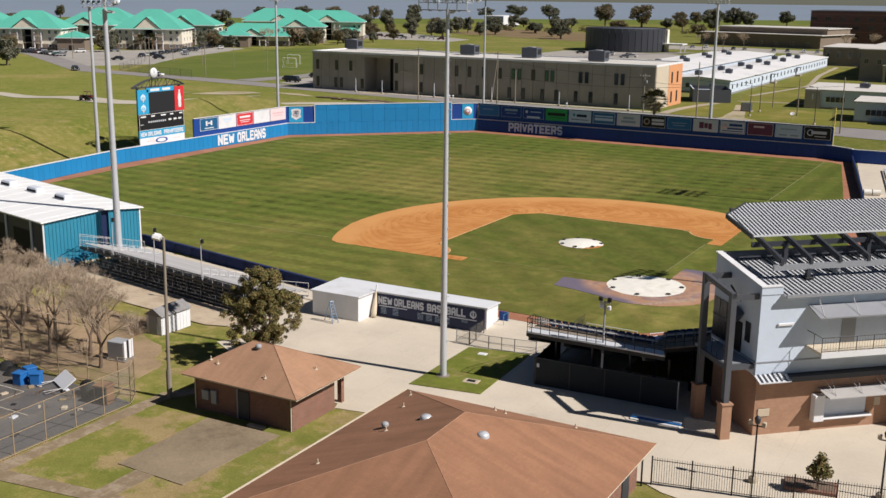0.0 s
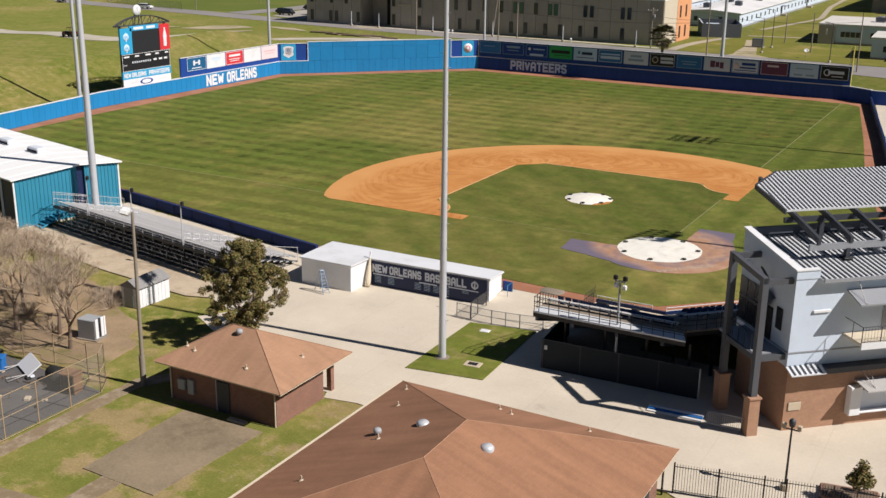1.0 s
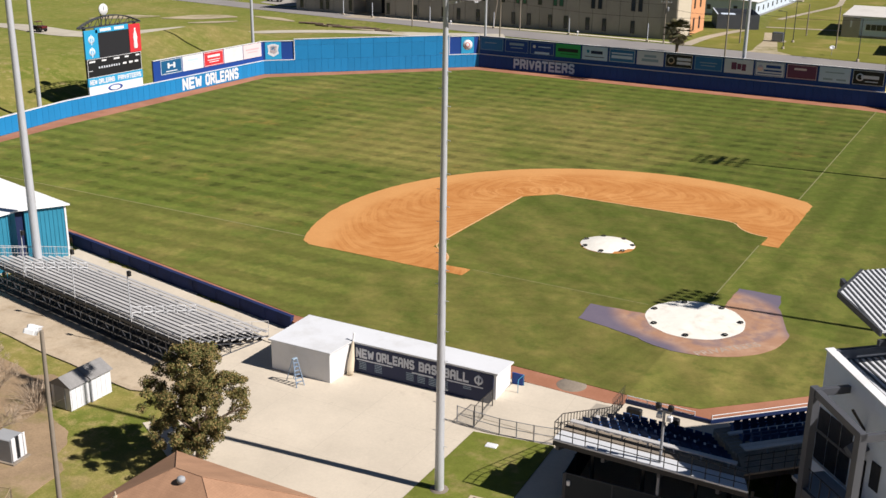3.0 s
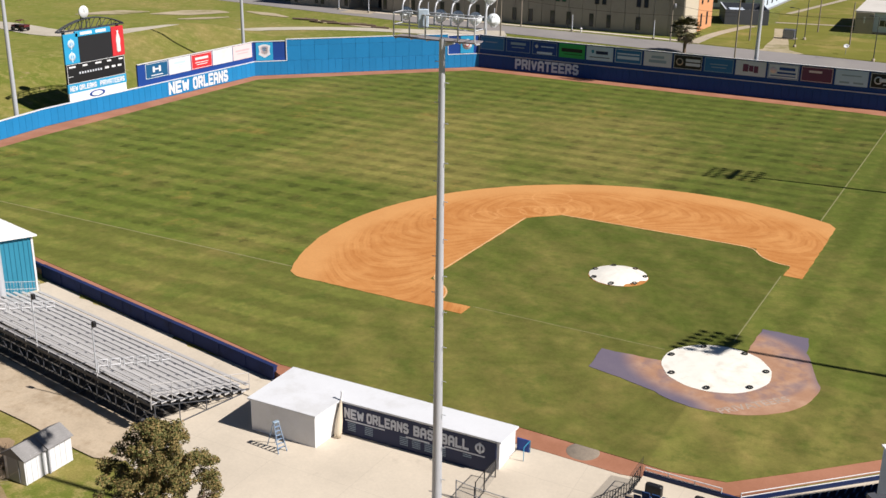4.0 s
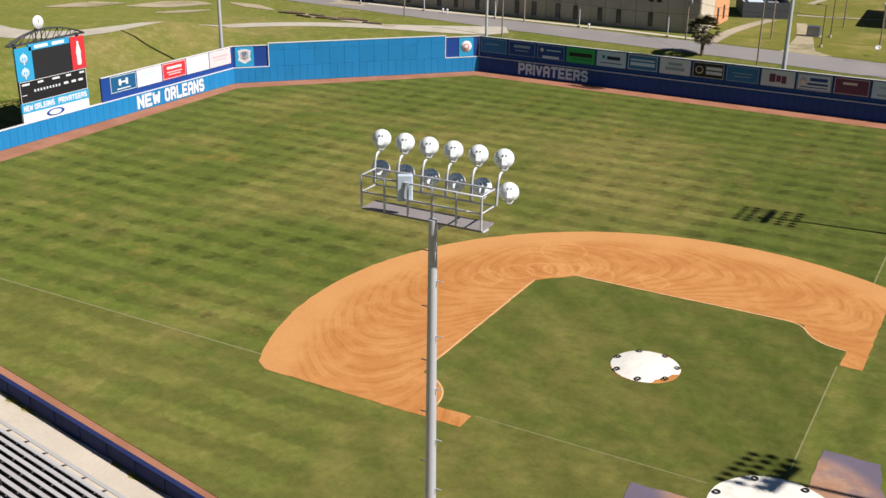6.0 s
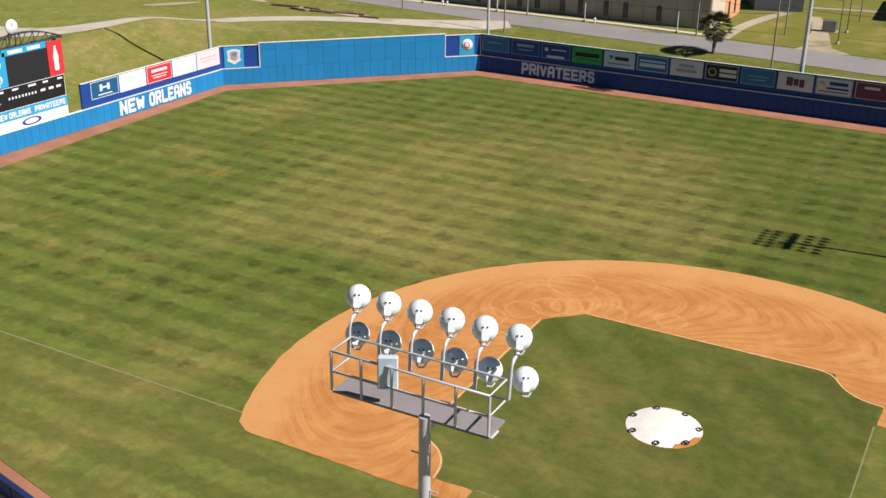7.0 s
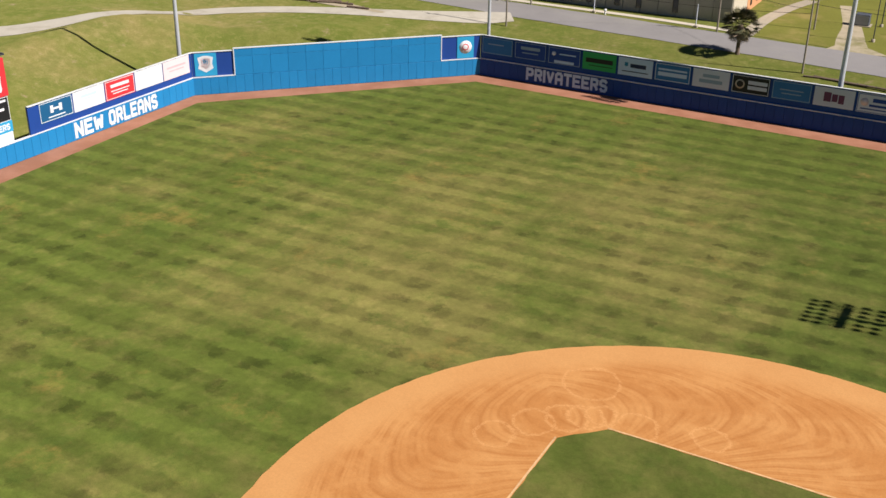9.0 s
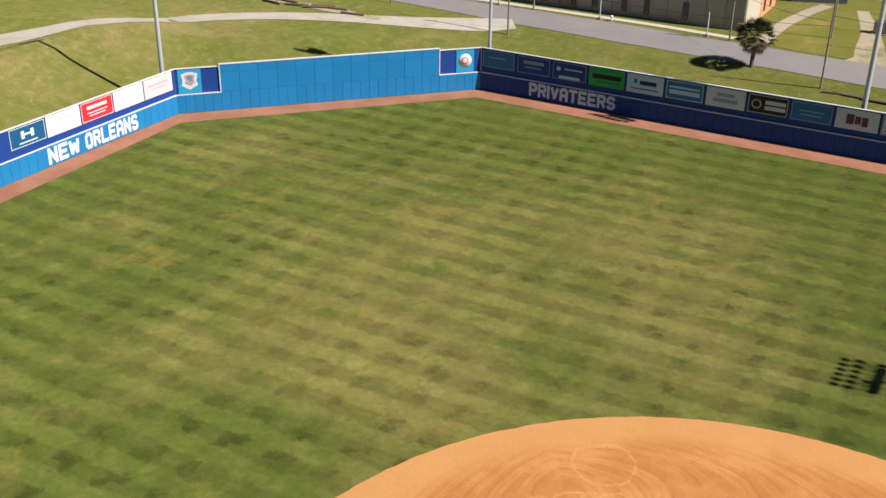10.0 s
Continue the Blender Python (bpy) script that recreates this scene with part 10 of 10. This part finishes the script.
# ---- far trees ----
def palm(x, y, h, seed, label, size=1.0):
    rng = random.Random(seed)
    t = thing("palm_tree", pose(x, y, ground_z(x, y) - 0.03), label, "palm tree", "palm trees")
    part("trunk", Build().lathe([(0.40, 0), (0.31, 0.4), (0.30, h * 0.45), (0.42, h * 0.58), (0.50, h * 0.70), (0.25, h * 0.76)], 10), M_BARK, t)
    green, dry = Build(), Build()
    for k in range(int(90 * size)):
        a, e = rng.uniform(0, 6.28), rng.uniform(-1.25, 1.25)
        tgt = green if e > -0.55 else dry
        L = 1.35 * size * rng.uniform(0.8, 1.15) * (1.1 if e > -0.3 else 0.8)
        d = Vector((math.cos(a) * math.cos(e), math.sin(a) * math.cos(e), math.sin(e)))
        o = Vector((0, 0, h * 0.74))
        tip = o + d * L
        tgt.tube(o, tip, 0.02, 0.015, 3, False)
        s_ = d.cross(Vector((0, 0, 1))).normalized()
        u = d.cross(s_)
        for j in range(9):
            f_ = (j - 4) / 4 * 1.25
            v = (d * math.cos(f_) + s_ * math.sin(f_)).normalized()
            end = tip + v * size - Vector((0, 0, 0.16 + 0.1 * abs(f_)))
            tgt.face([tip, tip + v * 0.5 + u * 0.05 + v.cross(u) * 0.10, end, tip + v * 0.5 - v.cross(u) * 0.10])
    part("fronds", green, M_PALM, t)
    part("dry_skirt", dry, M_TWIG, t, "hanging dry brown fronds")


palm(-41.5, 126.4, 5.9, 3, "fan palm with a dry skirt beside the road", 1.3)
palm(-325, 258, 7.0, 5, "fan palm in front of the flats")
palm(-322, 262, 7.4, 6, "fan palm in front of the flats")
palm(-627, 480, 15, 7, "tall palm near the lake shore")


def crown(kind, seed, leaves, size):
    """Crown 10 m across and 8 m high on a forked trunk."""
    rng = random.Random(seed)
    bl = []
    for k in range(30):
        a, e = rng.uniform(0, 2 * math.pi), rng.uniform(-0.95, 1.0)
        rr = rng.uniform(1.2, 4.1) * math.cos(e * 0.9)
        bl.append((math.cos(a) * rr, math.sin(a) * rr, 4.6 + e * 2.5, rng.uniform(0.9, 1.6)))
    return leaf_mesh("crown", bl, leaves, size, kind, seed)


CROWNS = [crown(M_OAK, 100 + k, 4600, 0.30) for k in range(4)] + [crown(M_LEAF2, 140 + k, 3200, 0.28) for k in range(2)]
TRUNKS = [limbs(2.3, 1.7, 4, 200 + k, 0.34)[0].mesh("trunk", M_BARK) for k in range(3)]


def far_tree(x, y, w, h, k, label):
    t = thing("oak_tree", pose(x, y, 2.45 + (3.3 if (SHORE.inverted() @ Vector((x, y, 0))).y > 860 else 0), 0, 0, k * 67), label, "tree", "far trees")
    m = Matrix.Diagonal((w / 10, w / 10, h / 8.3, 1))
    part("trunk", TRUNKS[k % 3], None, t, m=m)
    part("crown", CROWNS[k % 6], None, t, m=m)


spots = [(-286, 154, 10, 10), (-324, 237, 8, 9), (-329, 287, 9, 8.5), (-325, 305, 11, 8.8), (-312, 306, 8, 6), (-299, 337, 12, 9.6), (-292, 346, 9, 8), (-392, 573, 15, 16), (-304, 499, 17, 12), (-309, 353, 11, 8.2), (-302, 362, 10, 8.2), (-327, 451, 12, 8.2), (-302, 437, 9, 6.7), (-310, 471, 8, 7.7), (-234, 525, 15, 13), (-335, 252, 8, 8), (-284, 163, 7, 7), (-700, 544, 10, 11), (-339, 470, 11, 9), (-368, 500, 12, 10), (-352, 540, 12, 10), (-410, 560, 14, 12), (-440, 620, 14, 11), (-255, 560, 8, 6)]
for x, y, w, h in ((-867, 631, 26, 13), (-840, 700, 20, 12), (-759, 819, 25, 17), (-947, 1122, 24, 12), (-713, 899, 22, 17), (-814, 1042, 27, 15), (-793, 1084, 26, 15), (-689, 1020, 20, 18), (-721, 1169, 28, 18), (-666, 1278, 28, 15), (-619, 1280, 38, 19), (-558, 1257, 32, 20), (-396, 1321, 22, 18), (-381, 1347, 22, 18), (-270, 1393, 28, 20)):
    spots.append((10 + (x - 10) * 0.74, -80 + (y + 80) * 0.74, w * 0.74, h * 0.74))
rng = random.Random(51)
for k in range(84):
    u = rng.random()
    spots.append((-395 + 115 * u + rng.uniform(-16, 16), 195 + 190 * u + rng.uniform(-26, 34), rng.uniform(6, 10), rng.uniform(5.5, 9)))
for k in range(26):
    u = rng.random()
    spots.append((-470 + 190 * u + rng.uniform(-15, 15), 400 + 200 * u + rng.uniform(-50, 60), rng.uniform(8, 14), rng.uniform(7, 12)))
for k in range(16):
    u = rng.random()
    spots.append((-560 + 430 * u + rng.uniform(-15, 15), 640 + 190 * u + rng.uniform(-20, 40), rng.uniform(10, 17), rng.uniform(7, 12)))
HOUSES = ((-368, 236), (-402, 215), (-330, 272), (-352, 318), (-318, 330), (-352, 398), (-332, 415), (-385, 285), (-430, 255), (-420, 330), (-322, 372), (-398, 452))
spots = [s_ for s_ in spots if min(math.dist(s_[:2], h_) for h_ in HOUSES) > 17 and not (-290 < s_[0] < -170 and s_[1] < 400 and s_[1] > 158)]
spots += [(-324, 840, 22, 21), (-286, 830, 26, 21), (-237, 880, 23, 17), (-222, 900, 22, 19), (-205, 880, 20, 16), (-250, 930, 24, 17), (-260, 700, 16, 9), (-180, 640, 14, 9), (-150, 660, 14, 8), (-118, 600, 12, 9)]
for k, (x, y, w, h) in enumerate(spots):
    far_tree(x, y, w, h, k, "evergreen oak with haze-paled leaves and a broad uneven crown" if k % 6 < 4 else "thin rusty-leaved tree with a broad crown")
for k, (x, y) in enumerate(((-122, 447), (-112, 449), (-101, 448), (-165, 455), (-58, 480), (-46, 486), (-340, 290), (-300, 318), (-290, 330))):
    t = thing("bare_tree", pose(x, y, 2.45, 0, 0, k * 61), "leafless grey-brown tree in a car park", "tree", "bare trees beyond the fence")
    tr, tw = bare_tree(300 + k % 3, 10.0)
    part("trunk", tr, None, t)
    part("twig_mass", tw, None, t)
brush = leaf_mesh("brush", [(-395 + k * 7.5 + 3 * math.sin(k * 2.1), 640 + k * 2.0 + 12 * math.cos(k * 1.7), 3.6, 3.0 + math.sin(k)) for k in range(40)], 6000, 0.5, M_LEAF2, 77)
tagged(part("brushwood", brush, None), "low brown scrub below the levee", "scrub", kind="stuff")
